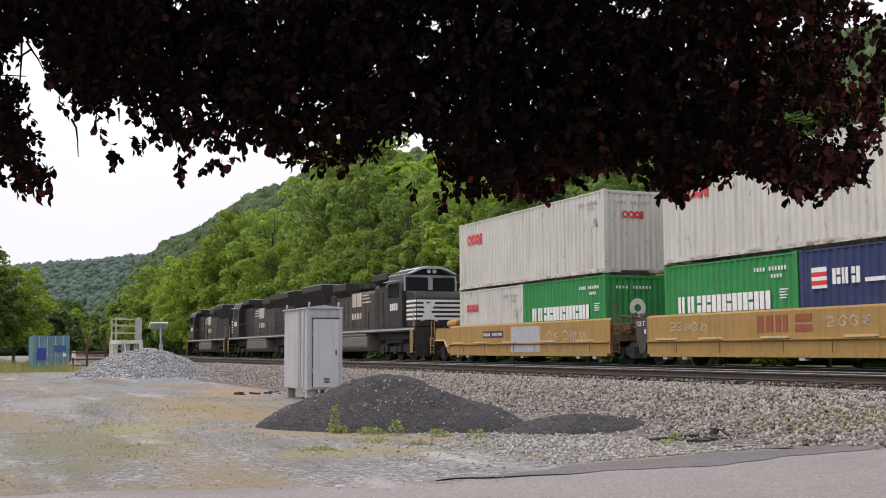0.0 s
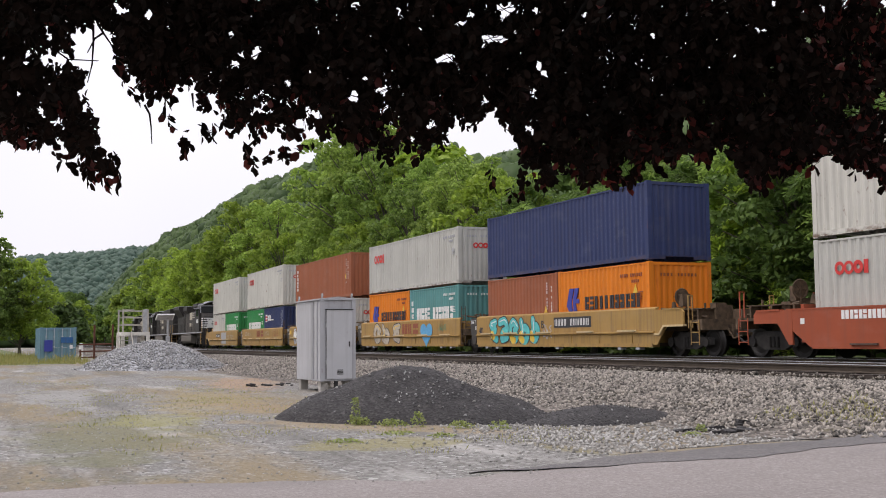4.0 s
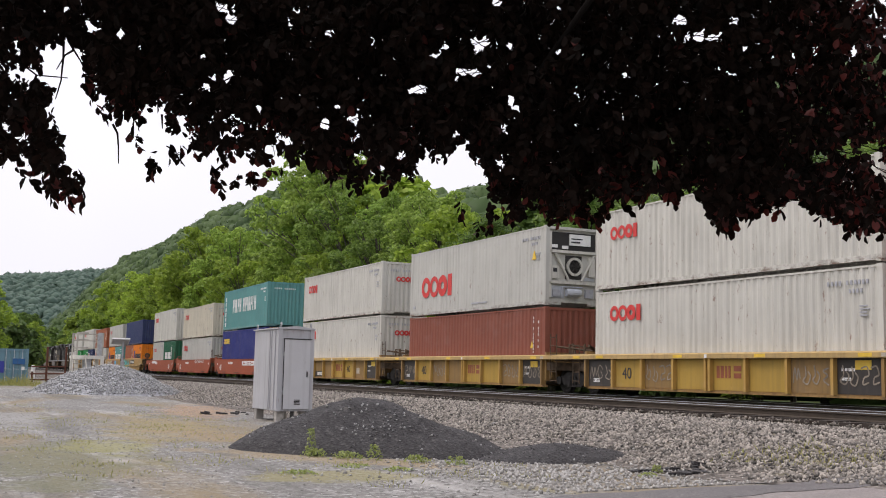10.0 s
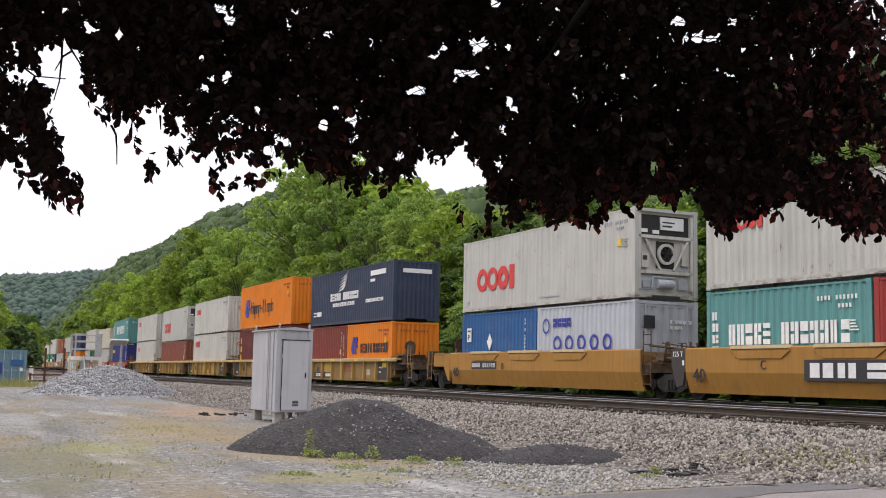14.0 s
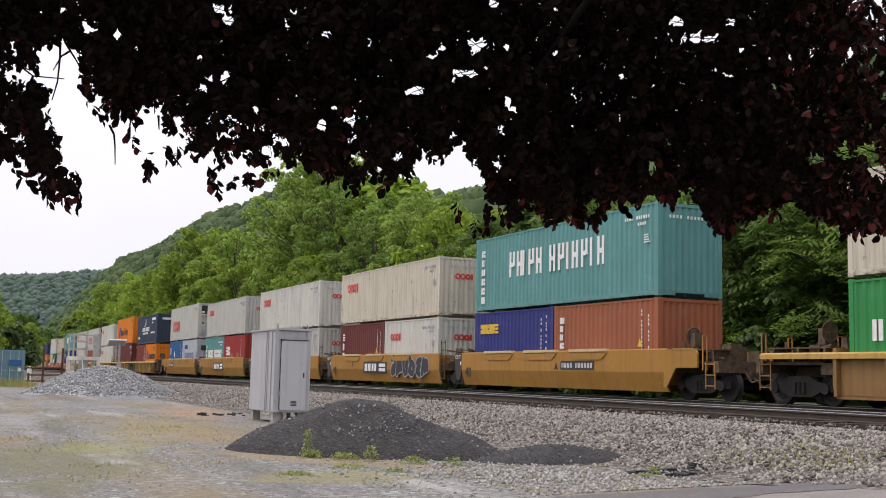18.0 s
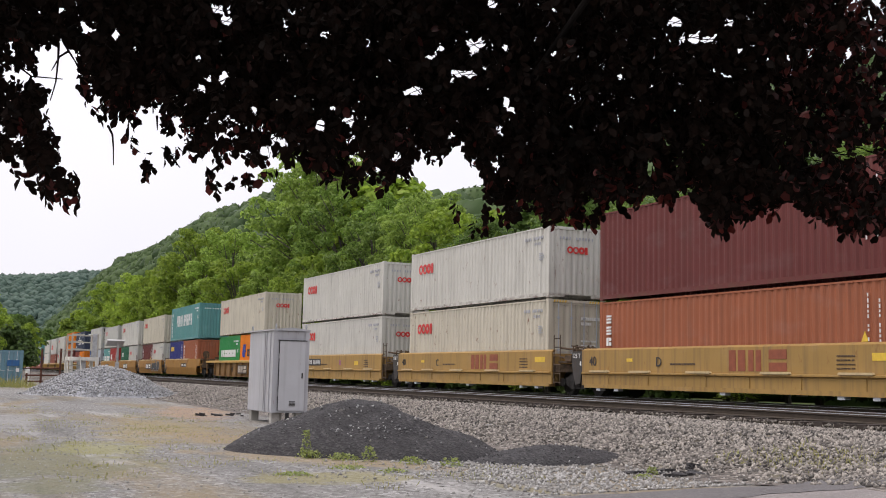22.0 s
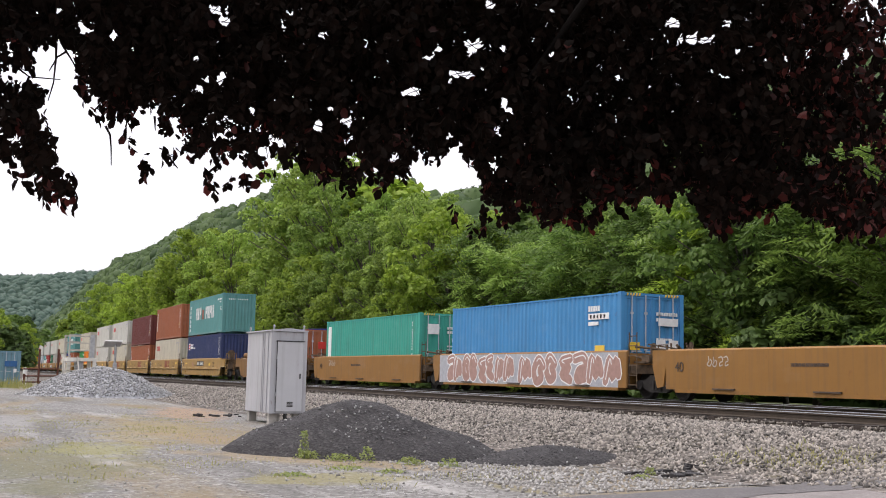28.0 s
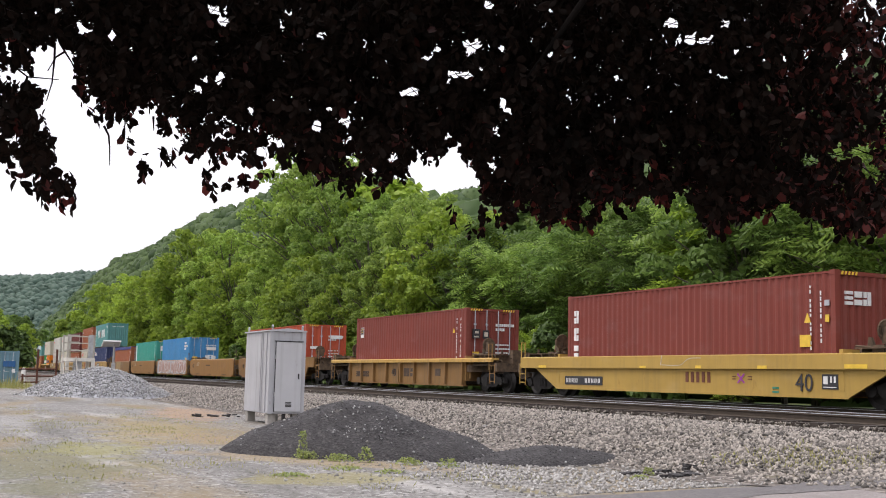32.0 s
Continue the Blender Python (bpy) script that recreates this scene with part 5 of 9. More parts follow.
bank.data.polygons.foreach_get("center", rows_)
rows_ = rows_.reshape(-1, 3)
bank.data.polygons.foreach_set("material_index", (rows_[:, 1] - bend(rows_[:, 0]) > 16.3).astype(np.int32))
tagged(bank, kind="structure")

# the lane that climbs to the crossing beside the yard
ROAD_EDGE = [(-60.0, -12.7), (0.7, -12.6), (1.9, -12.5), (3.2, -12.1), (4.6, -11.5), (5.8, -11.5), (7.4, -12.1), (10.3, -12.4), (14.2, -12.6)]


def lane_x(y):
    return np.interp(y, [p[0] for p in ROAD_EDGE], [p[1] for p in ROAD_EDGE])


def lane(name, off0, off1, n, material, lift, y0, taper=None):
    ys = np.concatenate([np.linspace(-60, -2, 20), np.linspace(-1.8, 14.6, 90)])
    ys = ys[ys >= y0]
    u = np.linspace(0, 1, n)
    gx = (lane_x(ys)[:, None] + 0.06 * np.sin(ys * 3.1)[:, None] + 0.04 * np.sin(ys * 7.7)[:, None]) + off0 + (off1 - off0) * u[None, :] * (smooth(*taper, ys)[:, None] * 0.97 + 0.03 if taper else 1)
    gy = np.repeat(ys[:, None], n, 1)
    gz = terrain(gx, gy) + lift * np.minimum(1, np.arange(n) / 1.0)[None, :]
    v = np.stack([gx, gy, gz], -1).reshape(-1, 3)
    i, j = np.meshgrid(np.arange(len(ys) - 1), np.arange(n - 1), indexing="ij")
    a = (i * n + j).ravel()
    me = quads_mesh(name, v, np.stack([a, a + 1, a + n + 1, a + n], -1))
    me.shade_smooth()
    me.materials.append(material)
    return tagged(new(name, me), kind="structure")


lane("road", 0.25, 30.0, 40, ROADMAT, 0.012, -60)
lane("road_edge_strip", 0.0, 1.6, 6, ROADEDGE, 0.017, 5.2, (5.2, 8.6))


# ---- loose stone ----
def stones(name, points, size, material, seed, label="", parent=None):
    """Many small angular stones as one object."""
    rnd = np.random.RandomState(seed)
    base = np.array([(1, 0, 0), (-1, 0, 0), (0, 1, 0), (0, -1, 0), (0, 0, 1), (0, 0, -1)], float)
    tri = np.array([(0, 2, 4), (2, 1, 4), (1, 3, 4), (3, 0, 4), (2, 0, 5), (1, 2, 5), (3, 1, 5), (0, 3, 5)])
    n = len(points)
    v = base[None] * (size * rnd.uniform(0.4, 1.0, (n, 1, 3))) * rnd.uniform(0.7, 1.3, (n, 6, 1))
    a, t = rnd.uniform(0, 6.28, n), rnd.uniform(-0.7, 0.7, n)
    ca, sa, ct, st = np.cos(a)[:, None], np.sin(a)[:, None], np.cos(t)[:, None], np.sin(t)[:, None]
    x, y, z = v[..., 0], v[..., 1], v[..., 2]
    y, z = y * ct - z * st, y * st + z * ct
    x, y = x * ca - y * sa, x * sa + y * ca
    v = np.stack([x, y, z], -1) + np.asarray(points)[:, None]
    f = tri[None] + 6 * np.arange(n)[:, None, None]
    me = quads_mesh(name, v.reshape(-1, 3), f.reshape(-1, 3))
    me.materials.append(material)
    ob = new(name, me)
    ob.parent = parent
    return tagged(ob, label, kind="stuff")


def stone_mat(name, lo, hi):
    m, n, l, b = node_mat(name)
    geo = n.new("ShaderNodeNewGeometry")
    col = mixed(n, l, geo.outputs["Random Per Island"], lo, hi)
    l.new(mixed(n, l, scaled(n, l, noise_out(n, l, 30, 3), 0.4), col, shade(lo, 0.8)), b.inputs["Base Color"])
    b.inputs["Roughness"].default_value = 0.85
    return m


BALLASTSTONE = stone_mat("ballast_stone", (0.036, 0.033, 0.030), (0.50, 0.452, 0.392))
CRIBSTONE = stone_mat("dark_crib_stone", (0.030, 0.026, 0.022), (0.36, 0.32, 0.27))
WHITESTONE = stone_mat("pale_limestone", (0.17, 0.162, 0.148), (0.50, 0.49, 0.465))
BLACKSTONE = stone_mat("black_lump", (0.016, 0.015, 0.016), (0.07, 0.066, 0.066))
YARDSTONE = stone_mat("yard_pebble", (0.12, 0.115, 0.105), (0.38, 0.37, 0.345))
GREYCHIP = stone_mat("grey_chip", (0.11, 0.112, 0.112), (0.53, 0.53, 0.52))
rs = np.random.RandomState(5)
px, py = rs.uniform(-75, -9.5, 64000), 11.2 + 4.45 * rs.beta(1.6, 1.0, 64000)
keep = rs.uniform(0, 1, 64000) < np.clip(16.0 / np.abs(px), 0.25, 1)
px, py = px[keep], py[keep]
stones("ballast_stones", np.stack([px, py + bend(px), terrain(px, py + bend(px)) + 0.020], -1), 0.054, BALLASTSTONE, 6, "loose grey-brown ballast stones on the track bank")
# and between the tie ends of the near track, which stand clear of them
rc = np.random.RandomState(15)
cx = -86 + 0.52 * rc.randint(50, 147, 4200) + rc.uniform(0.13, 0.39, 4200)
cy = rc.uniform(15.55, 16.2, 4200)
near = rc.uniform(0, 1, 4200) < np.clip(20.0 / np.abs(cx), 0.3, 1)
cx, cy = cx[near], cy[near]
stones("crib_stones", np.stack([cx, cy + bend(cx), np.full(len(cx), 0.725) + rc.uniform(-0.02, 0.02, len(cx))], -1), 0.050, CRIBSTONE, 16, "oil-stained ballast stones between the tie ends")
px, py = rs.normal(-14.9, 1.6, 1800), rs.normal(9.2, 1.2, 1800)
px = np.minimum(px, lane_x(py) - 0.25)
stones("pale_gravel", np.stack([px, py, terrain(px, py) + 0.008], -1), 0.045, WHITESTONE, 7, "pale limestone gravel strewn by the lane")
px, py = rs.uniform(-45, -10, 6500), rs.uniform(0.5, 11, 6500)
ok = px < lane_x(py) + 0.7 * (py < 6)
px, py = px[ok], py[ok]
stones("yard_pebbles", np.stack([px, py, terrain(px, py) - 0.002], -1), 0.026, YARDSTONE, 8, "scattered pebbles on the yard")


# ---- heaps ----
def heap(name, centre, axis, half_long, half_short, height, power, material, label, seed, chips, chip_mat, chip_size, skew=0.0, lumps=0.05, blunt=0.12):
    n, m = 70, 46
    u, w = np.linspace(-1.15, 1.15, n), np.linspace(-1.15, 1.15, m)
    uu, ww = np.meshgrid(u, w, indexing="ij")
    ax = Vector((*axis, 0)).normalized()

    def profile(uu, ww):
        r = np.sqrt((uu - skew * (1 - uu * uu)) ** 2 + ww ** 2)
        h = np.minimum(np.clip(1.04 - np.sqrt(r * r + blunt * blunt), 0, None) / (1.04 - blunt), 1.0) ** power
        rough = np.array([noise.fractal(Vector((a * 3 + seed, b * 2.2, 0)), 1, 2, 4) for a, b in zip(uu.ravel(), ww.ravel())]).reshape(uu.shape)
        return height * (h + lumps * rough * smooth(0, 0.25, 1 - r))

    def place(uu, ww, z):
        gx = centre[0] + ax.x * uu * half_long - ax.y * ww * half_short
        gy = centre[1] + ax.y * uu * half_long + ax.x * ww * half_short
        return np.stack([gx, gy, terrain(gx, gy) + z], -1)

    v = place(uu, ww, profile(uu, ww) - 0.04 * (np.sqrt(uu ** 2 + ww ** 2) > 1.02)).reshape(-1, 3)
    i, j = np.meshgrid(np.arange(n - 1), np.arange(m - 1), indexing="ij")
    a = (i * m + j).ravel()
    me = quads_mesh(name, v, np.stack([a, a + m, a + m + 1, a + 1], -1))
    me.shade_smooth()
    me.materials.append(material)
    ob = tagged(new(name, me), label, "mound")
    r2 = np.random.RandomState(seed)
    for k, (count, mt, size, reach) in enumerate(zip(chips, chip_mat, chip_size, (1.0, 1.08, 0.9))):
        ang, rad = r2.uniform(0, 6.283, count), np.sqrt(r2.uniform(0, 1, count)) * reach
        pu, pw = rad * np.cos(ang), rad * np.sin(ang)
        if k == 1 and skew < 0:   # pale chips that slid down one flank
            half = count // 2
            pu[:half], pw[:half] = r2.normal(0.16, 0.16, half), r2.uniform(-0.75, -0.2, half)
        stones("loose_stone", place(pu, pw, profile(pu, pw) + size * 0.25), size, mt, seed + k, parent=ob)
    return ob


heap("spoil_mound", (-20.13, 7.90), (0.66, 0.75), 2.75, 1.55, 1.02, 0.80, BLACKFILL, "tall mound of black asphalt millings", 3,
     (850, 120, 26), (BLACKSTONE, GREYCHIP, WHITESTONE), (0.018, 0.032, 0.045), -0.07, 0.09)
heap("low_spoil_mound", (-17.73, 10.6), (-0.12, 0.99), 1.55, 0.95, 0.30, 0.7, BLACKFILL, "low mound of black asphalt millings beside the bank", 9,
     (240, 16, 4), (BLACKSTONE, GREYCHIP, GREYCHIP), (0.02, 0.035, 0.05), 0.0, 0.09, 0.3)
heap("stone_mound", (-61.2, 9.0), (0.25, 0.97), 3.8, 2.9, 1.5, 0.75, GREYSTONE, "mound of crushed grey stone in the yard", 13,
     (6500, 300, 90), (GREYCHIP, GREYCHIP, GREYCHIP), (0.062, 0.09, 0.11), 0.05, 0.1, 0.28)
# scraps of broken asphalt
rnd = random.Random(4)
for (cx, cy), n, spread in (((-14.9, 11.2), 18, (0.45, 0.8)), ((-38.0, 9.6), 12, (1.0, 0.9))):
    for i in range(n):
        x, y = cx + rnd.uniform(-1, 1) * spread[0], cy + rnd.uniform(-1, 1) * spread[1]
        bm = bmesh.new()
        k = rnd.randrange(4, 7)
        r = rnd.uniform(0.05, 0.17)
        prism(bm, [(r * rnd.uniform(0.6, 1.2) * math.cos(6.283 * j / k), r * rnd.uniform(0.6, 1.2) * math.sin(6.283 * j / k)) for j in range(k)], -0.02, rnd.uniform(0.02, 0.05), "z")
        tagged(part("asphalt_scrap", bm, BLACKFILL, None, at=pose(x, y, float(terrain(x, y)) + 0.012, rnd.uniform(-7, 7), rnd.uniform(-7, 7), rnd.uniform(0, 90))),
               "broken piece of black asphalt on the gravel", "rubble", "asphalt scraps")


# ---- tracks ----
def rail_mesh(bm, x0, x1, y0, head):
    outline = [(-0.037, -0.004), (-0.037, -0.040), (-0.010, -0.055), (-0.010, -0.135), (-0.068, -0.150), (-0.070, -0.165), (0.070, -0.165), (0.068, -0.150), (0.010, -0.135), (0.010, -0.055), (0.037, -0.040), (0.037, -0.004)]
    top = [(-0.0385, -0.010), (-0.0380, -0.005), (-0.030, 0.0), (0.030, 0.0), (0.0380, -0.005), (0.0385, -0.010)]
    xs = spaced((-420, -60, 60), (-60, 60, 4))
    pts, last = top if head else outline, None
    for a in xs:
        ring = [bm.verts.new((a, y0 + float(bend(a)) + p[0], RAIL + p[1])) for p in pts]
        if last:
            for i in range(len(pts)):
                bm.faces.new((last[i], last[(i + 1) % len(pts)], ring[(i + 1) % len(pts)], ring[i]))
        last = ring


for yc, name in ((NEAR_Y, "near"), (TRACK_Y, "far")):
    track = thing("railway_track", "straight railway track with worn rails on wooden ties in ballast", "railway track", "the two tracks")
    for s in (-0.7525, 0.7525):
        bm = bmesh.new()
        rail_mesh(bm, -420, 60, yc + s, False)
        rl = part("rail", bm, RAILSIDE, track)
        bm = bmesh.new()
        rail_mesh(bm, -420, 60, yc + s, True)
        part("rail_head", bm, RAILHEAD, rl, "polished running surface")
    for i in range(150):
        x = -86 + i * 0.52
        def wood(bm):
            box(bm, -0.115, 0.115, -1.42, 1.42, -0.1, 0.036)
        shared("tie", (), wood, TIE, track, at=pose(x, yc + float(bend(x)) + 0.03 * math.sin(i * 7.3), RAIL - 0.205 + 0.012 * math.sin(i * 3.1), 0, 0, 0.8 * math.sin(i * 5.7)))


# ---- woods ----
def leaf_quads(centres, normals, length, width, rnd, droop=0.25):
    """A folded four-point leaf or leaf cluster at each centre."""
    n = len(centres)
    normals = normals / np.linalg.norm(normals, axis=1, keepdims=True)
    ref = rnd.normal(0, 1, (n, 3))
    t = np.cross(normals, ref)
    t /= np.linalg.norm(t, axis=1, keepdims=True)
    b = np.cross(normals, t)
    L, Wd = length * rnd.uniform(0.6, 1.25, (n, 1)), width * rnd.uniform(0.6, 1.25, (n, 1))
    base, tip = centres - t * L / 2, centres + t * L / 2 - normals * L * droop
    left, right = centres + b * Wd / 2 + t * L * 0.05, centres - b * Wd / 2 + t * L * 0.05
    v = np.stack([base, left, tip, right], 1).reshape(-1, 3)
    q = np.arange(4 * n).reshape(n, 4)
    return v, q


def crown_points(blobs, n, rnd, shell=0.55):
    """Points and outward directions in a crown made of overlapping uneven balls."""
    c, r = np.array([b[0] for b in blobs], float), np.array([b[1] for b in blobs], float)
    w = (r.prod(1)) ** (2 / 3)
    k = rnd.choice(len(blobs), n, p=w / w.sum())
    d = rnd.normal(0, 1, (n, 3))
    d /= np.linalg.norm(d, axis=1, keepdims=True)
    d[:, 2] = np.where(d[:, 2] < -0.35, -d[:, 2], d[:, 2])
    rad = shell + (1.04 - shell) * rnd.uniform(0, 1, n) ** 0.5
    return c[k] + d * r[k] * rad[:, None], d


def crown_blobs(h, spread, n, rnd, base=0.22):
    out = []
    for i in range(n):
        f = (i + 0.5) / n
        z = h * (base + (0.97 - base) * f)
        wide = spread * (0.35 + 0.65 * math.sin(math.pi * min(1, 0.18 + 0.78 * f)) ** 0.8)
        a = i * 2.4 + rnd.uniform(-0.5, 0.5)
        off = wide * (rnd.uniform(0.25, 0.72) if n < 30 else 0.95 * rnd.uniform(0.05, 1) ** 0.6)
        s = spread * rnd.uniform(0.28, 0.46) * (1.1 - 0.35 * f) * (20 / max(20, n)) ** 0.42
        out.append(((off * math.cos(a), off * math.sin(a), z), (s, s, s * rnd.uniform(0.65, 0.9))))
    return out


BARK = plain("grey_bark", (0.11, 0.095, 0.08), 0.9, scale=3)
DARKBARK = plain("dark_bark", (0.010, 0.0085, 0.0075), 0.95, scale=6)
DARKBARK.node_tree.nodes["Principled BSDF"].inputs["Specular IOR Level"].default_value = 0.08
LEAF_SUN = foliage("sunny_leaves", (0.098, 0.176, 0.034), (0.351, 0.481, 0.098), 0.5)
LEAF_MID = foliage("mid_green_leaves", (0.069, 0.131, 0.027), (0.269, 0.394, 0.083), 0.5)
LEAF_DEEP = foliage("deep_green_leaves", (0.046, 0.097, 0.022), (0.182, 0.286, 0.066), 0.5)
# the shade seen below the train is put into this undergrowth colour
LEAF_SHADE = foliage("shaded_undergrowth_leaves", (0.03, 0.065, 0.016), (0.12, 0.195, 0.045), 0.35)
LEAF_LIME = foliage("yellow_green_leaves", (0.115, 0.196, 0.025), (0.333, 0.448, 0.063), 0.5)
# aerial haze is put into these two leaf colours, greyer, then bluer
LEAF_FAR = foliage("hazed_far_wood_leaves", (0.036, 0.066, 0.026), (0.084, 0.130, 0.046), 0.15, scale=0.03, gloss=0.12)
LEAF_HAZE = foliage("hazed_distant_wood_leaves", (0.058, 0.100, 0.078), (0.088, 0.134, 0.102), 0.15, scale=0.01, gloss=0.12)
# near-black, because the shade inside the canopy is put into the leaf colour
LEAF_RED = foliage("shaded_purple_leaves", (0.006, 0.0052, 0.0038), (0.020, 0.0105, 0.0072), 0.34, 0.7, 2.0, gloss=0.10)
# lit copy of the purple leaf: redder and brighter where light reaches the boughs
LEAF_LIT = foliage("lit_purple_leaves", (0.018, 0.008, 0.008), (0.16, 0.030, 0.024), 0.5, 0.45, 2.0, gloss=0.4)
GRASS = foliage("yellow_green_grass", (0.22, 0.26, 0.06), (0.42, 0.38, 0.14), 0.3)
WEED = foliage("weed_leaves", (0.20, 0.28, 0.07), (0.38, 0.42, 0.15), 0.4)


def limb(bm, pts, r0, r1, n=7):
    for i in range(len(pts) - 1):
        f0, f1 = i / (len(pts) - 1), (i + 1) / (len(pts) - 1)
        rod(bm, pts[i], pts[i + 1], r0 + (r1 - r0) * f0, n, r0 + (r1 - r0) * f1)


def tree_model(h, spread, leaves, size, mat, seed, label, blobs=16, fan=False, loose=0.45):
    rnd, pr = np.random.RandomState(seed), random.Random(seed)
    ob = thing("tree", label, "tree", "trees behind the railway")
    bl = crown_blobs(h, spread, blobs, pr)
    bm = bmesh.new()
    limb(bm, [(0, 0, -0.4), (0.1, 0.05, h * 0.2), (0.05, -0.1, h * 0.5), (0.1, 0.1, h * 0.85)], h * 0.018, h * 0.004)
    for c, r in bl[::2]:
        z = c[2] * 0.7
        limb(bm, [(0.05, 0, z * 0.8), (c[0] * 0.5, c[1] * 0.5, z + (c[2] - z) * 0.5), c], h * 0.006, h * 0.0015, 5)
    part("trunk", bm, BARK, ob)
    pts, d = crown_points(bl, leaves, rnd)
    if fan:
        # drooping compound leaves: leaflets in rows on both sides of a stalk
        pts, d = pts[: leaves // 9], d[: leaves // 9]
        a = np.arctan2(d[:, 1], d[:, 0]) + rnd.normal(0, 0.5, len(pts))
        tilt = rnd.normal(-0.35, 0.35, len(pts))
        spin, sag = rnd.normal(0.3, 0.6, len(pts)), rnd.normal(-0.3, 0.5, len(pts))
        vs, qs = [], []
        for k in range(9):
            side, row = (k % 2) * 2 - 1, k // 2
            along_ = (row - 1.5) * size * 0.42
            dirx, diry = np.cos(a), np.sin(a)
            cx = pts + np.stack([dirx * along_ - diry * side * size * 0.42, diry * along_ + dirx * side * size * 0.42, tilt * along_ - 0.10 * size * np.ones(len(a))], -1)
            long = np.stack([-diry * side + spin * dirx, dirx * side + spin * diry, sag], -1) * size * 0.27
            wide = np.stack([dirx, diry, 0.5 * tilt], -1) * size * 0.145
            v = np.stack([cx - long, cx + wide, cx + long, cx - wide], 1).reshape(-1, 3)
            vs.append(v)
            qs.append(np.arange(4 * len(a)).reshape(-1, 4) + 4 * len(a) * k)
        v, q = np.concatenate(vs), np.concatenate(qs)
    else:
        nrm = d + np.array([0, 0, 0.55]) + rnd.normal(0, loose, d.shape)
        v, q = leaf_quads(pts, nrm, size, size * 0.62, rnd)
    me = quads_mesh("crown", v, q)
    part("crown", me, mat, ob)
    return ob


MODELS = {
    "sun": tree_model(15, 5.2, 9000, 0.62, LEAF_SUN, 11, "broad leafy tree, bright green in full summer leaf", 20),
    "mid": tree_model(15, 5.0, 11000, 0.44, LEAF_MID, 12, "tall broadleaf tree in dense green leaf", 110, loose=0.8),
    "deep": tree_model(13, 4.8, 12000, 0.40, LEAF_DEEP, 13, "dark green broadleaf tree in dense leaf", 110, loose=0.8),
    "lime": tree_model(11, 4.6, 11000, 0.36, LEAF_LIME, 14, "yellow-green young tree in dense leaf", 90, loose=0.8),
    "fan": tree_model(9, 4.2, 20000, 0.39, LEAF_MID, 15, "tree with drooping compound leaves in layers", 60, True),
    "fandeep": tree_model(9, 4.2, 20000, 0.39, LEAF_DEEP, 16, "dark tree with drooping compound leaves in layers", 60, True),
    "tallsun": tree_model(15, 5.2, 24000, 0.30, LEAF_SUN, 31, "tall leafy tree, bright green in full summer leaf", 150, loose=0.8),
    "tallmid": tree_model(15, 5.0, 24000, 0.29, LEAF_MID, 32, "tall broadleaf tree in fine dense green leaf", 150, loose=0.8),
    "farsun": tree_model(15, 5.2, 3600, 0.95, LEAF_SUN, 21, "broad leafy tree far along the valley", 20),
    "farmid": tree_model(15, 5.0, 3600, 0.95, LEAF_MID, 22, "green broadleaf tree far along the valley", 20),
    "fardeep": tree_model(13, 4.8, 3600, 0.85, LEAF_DEEP, 23, "dark green tree far along the valley", 18),
    "farlime": tree_model(11, 4.6, 3200, 0.85, LEAF_LIME, 24, "yellow-green tree far along the valley", 16),
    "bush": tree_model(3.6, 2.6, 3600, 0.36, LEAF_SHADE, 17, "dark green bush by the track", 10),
    "fanlime": tree_model(6, 3.2, 12000, 0.36, LEAF_LIME, 18, "yellow-green bushy tree with compound leaves", 12, True)}
USED = set()


def plant(kind, x, y, height, turn=0.0):
    """Put a tree of that kind at x, y (y counted from the straight track), scaled to its height."""
    tall = {"tallsun": 15, "tallmid": 15, "farsun": 15, "farmid": 15, "fardeep": 13, "farlime": 11, "sun": 15, "mid": 15, "deep": 13, "lime": 11, "fan": 9, "fandeep": 9, "bush": 3.6, "fanlime": 6}[kind]
    yy = y + float(bend(x))
    model, k = MODELS[kind], height / tall
    m = pose(x, yy, float(terrain(x, yy)) - 0.1, 0, 0, turn)
    if kind in USED:
        model.scale = (k, k, k)
        ob = copy_thing(model, m)
        model.scale = MODEL_SCALE[kind]
    else:
        USED.add(kind)
        ob = model
        model.matrix_basis = m @ Matrix.Diagonal((k, k, k, 1))
        MODEL_SCALE[kind] = (k, k, k)
    return ob


MODEL_SCALE = {}
# tall trees that stand out, then the rest of the belt
for kind, x, y, h in (("sun", -109, 36.5, 24.8), ("sun", -101, 35, 22), ("mid", -92, 34, 18.2), ("mid", -84, 35, 16.2), ("sun", -73, 33.5, 14.5), ("sun", -69, 31.5, 13.4),
                      ("mid", -78, 31, 13), ("lime", -88, 30, 11.0), ("lime", -62, 30.5, 11.5), ("mid", -126, 34, 15), ("mid", -137, 36, 14), ("lime", -144, 34, 13),
                      ("lime", -158, 34, 14), ("mid", -150, 38, 15), ("lime", -172, 35, 15), ("sun", -190, 36, 17), ("lime", -208, 34, 13)):
    plant({"sun": "tallsun", "mid": "tallmid"}.get(kind, kind) if x > -130 else "far" + kind, x, y, h, x * 37 % 360)
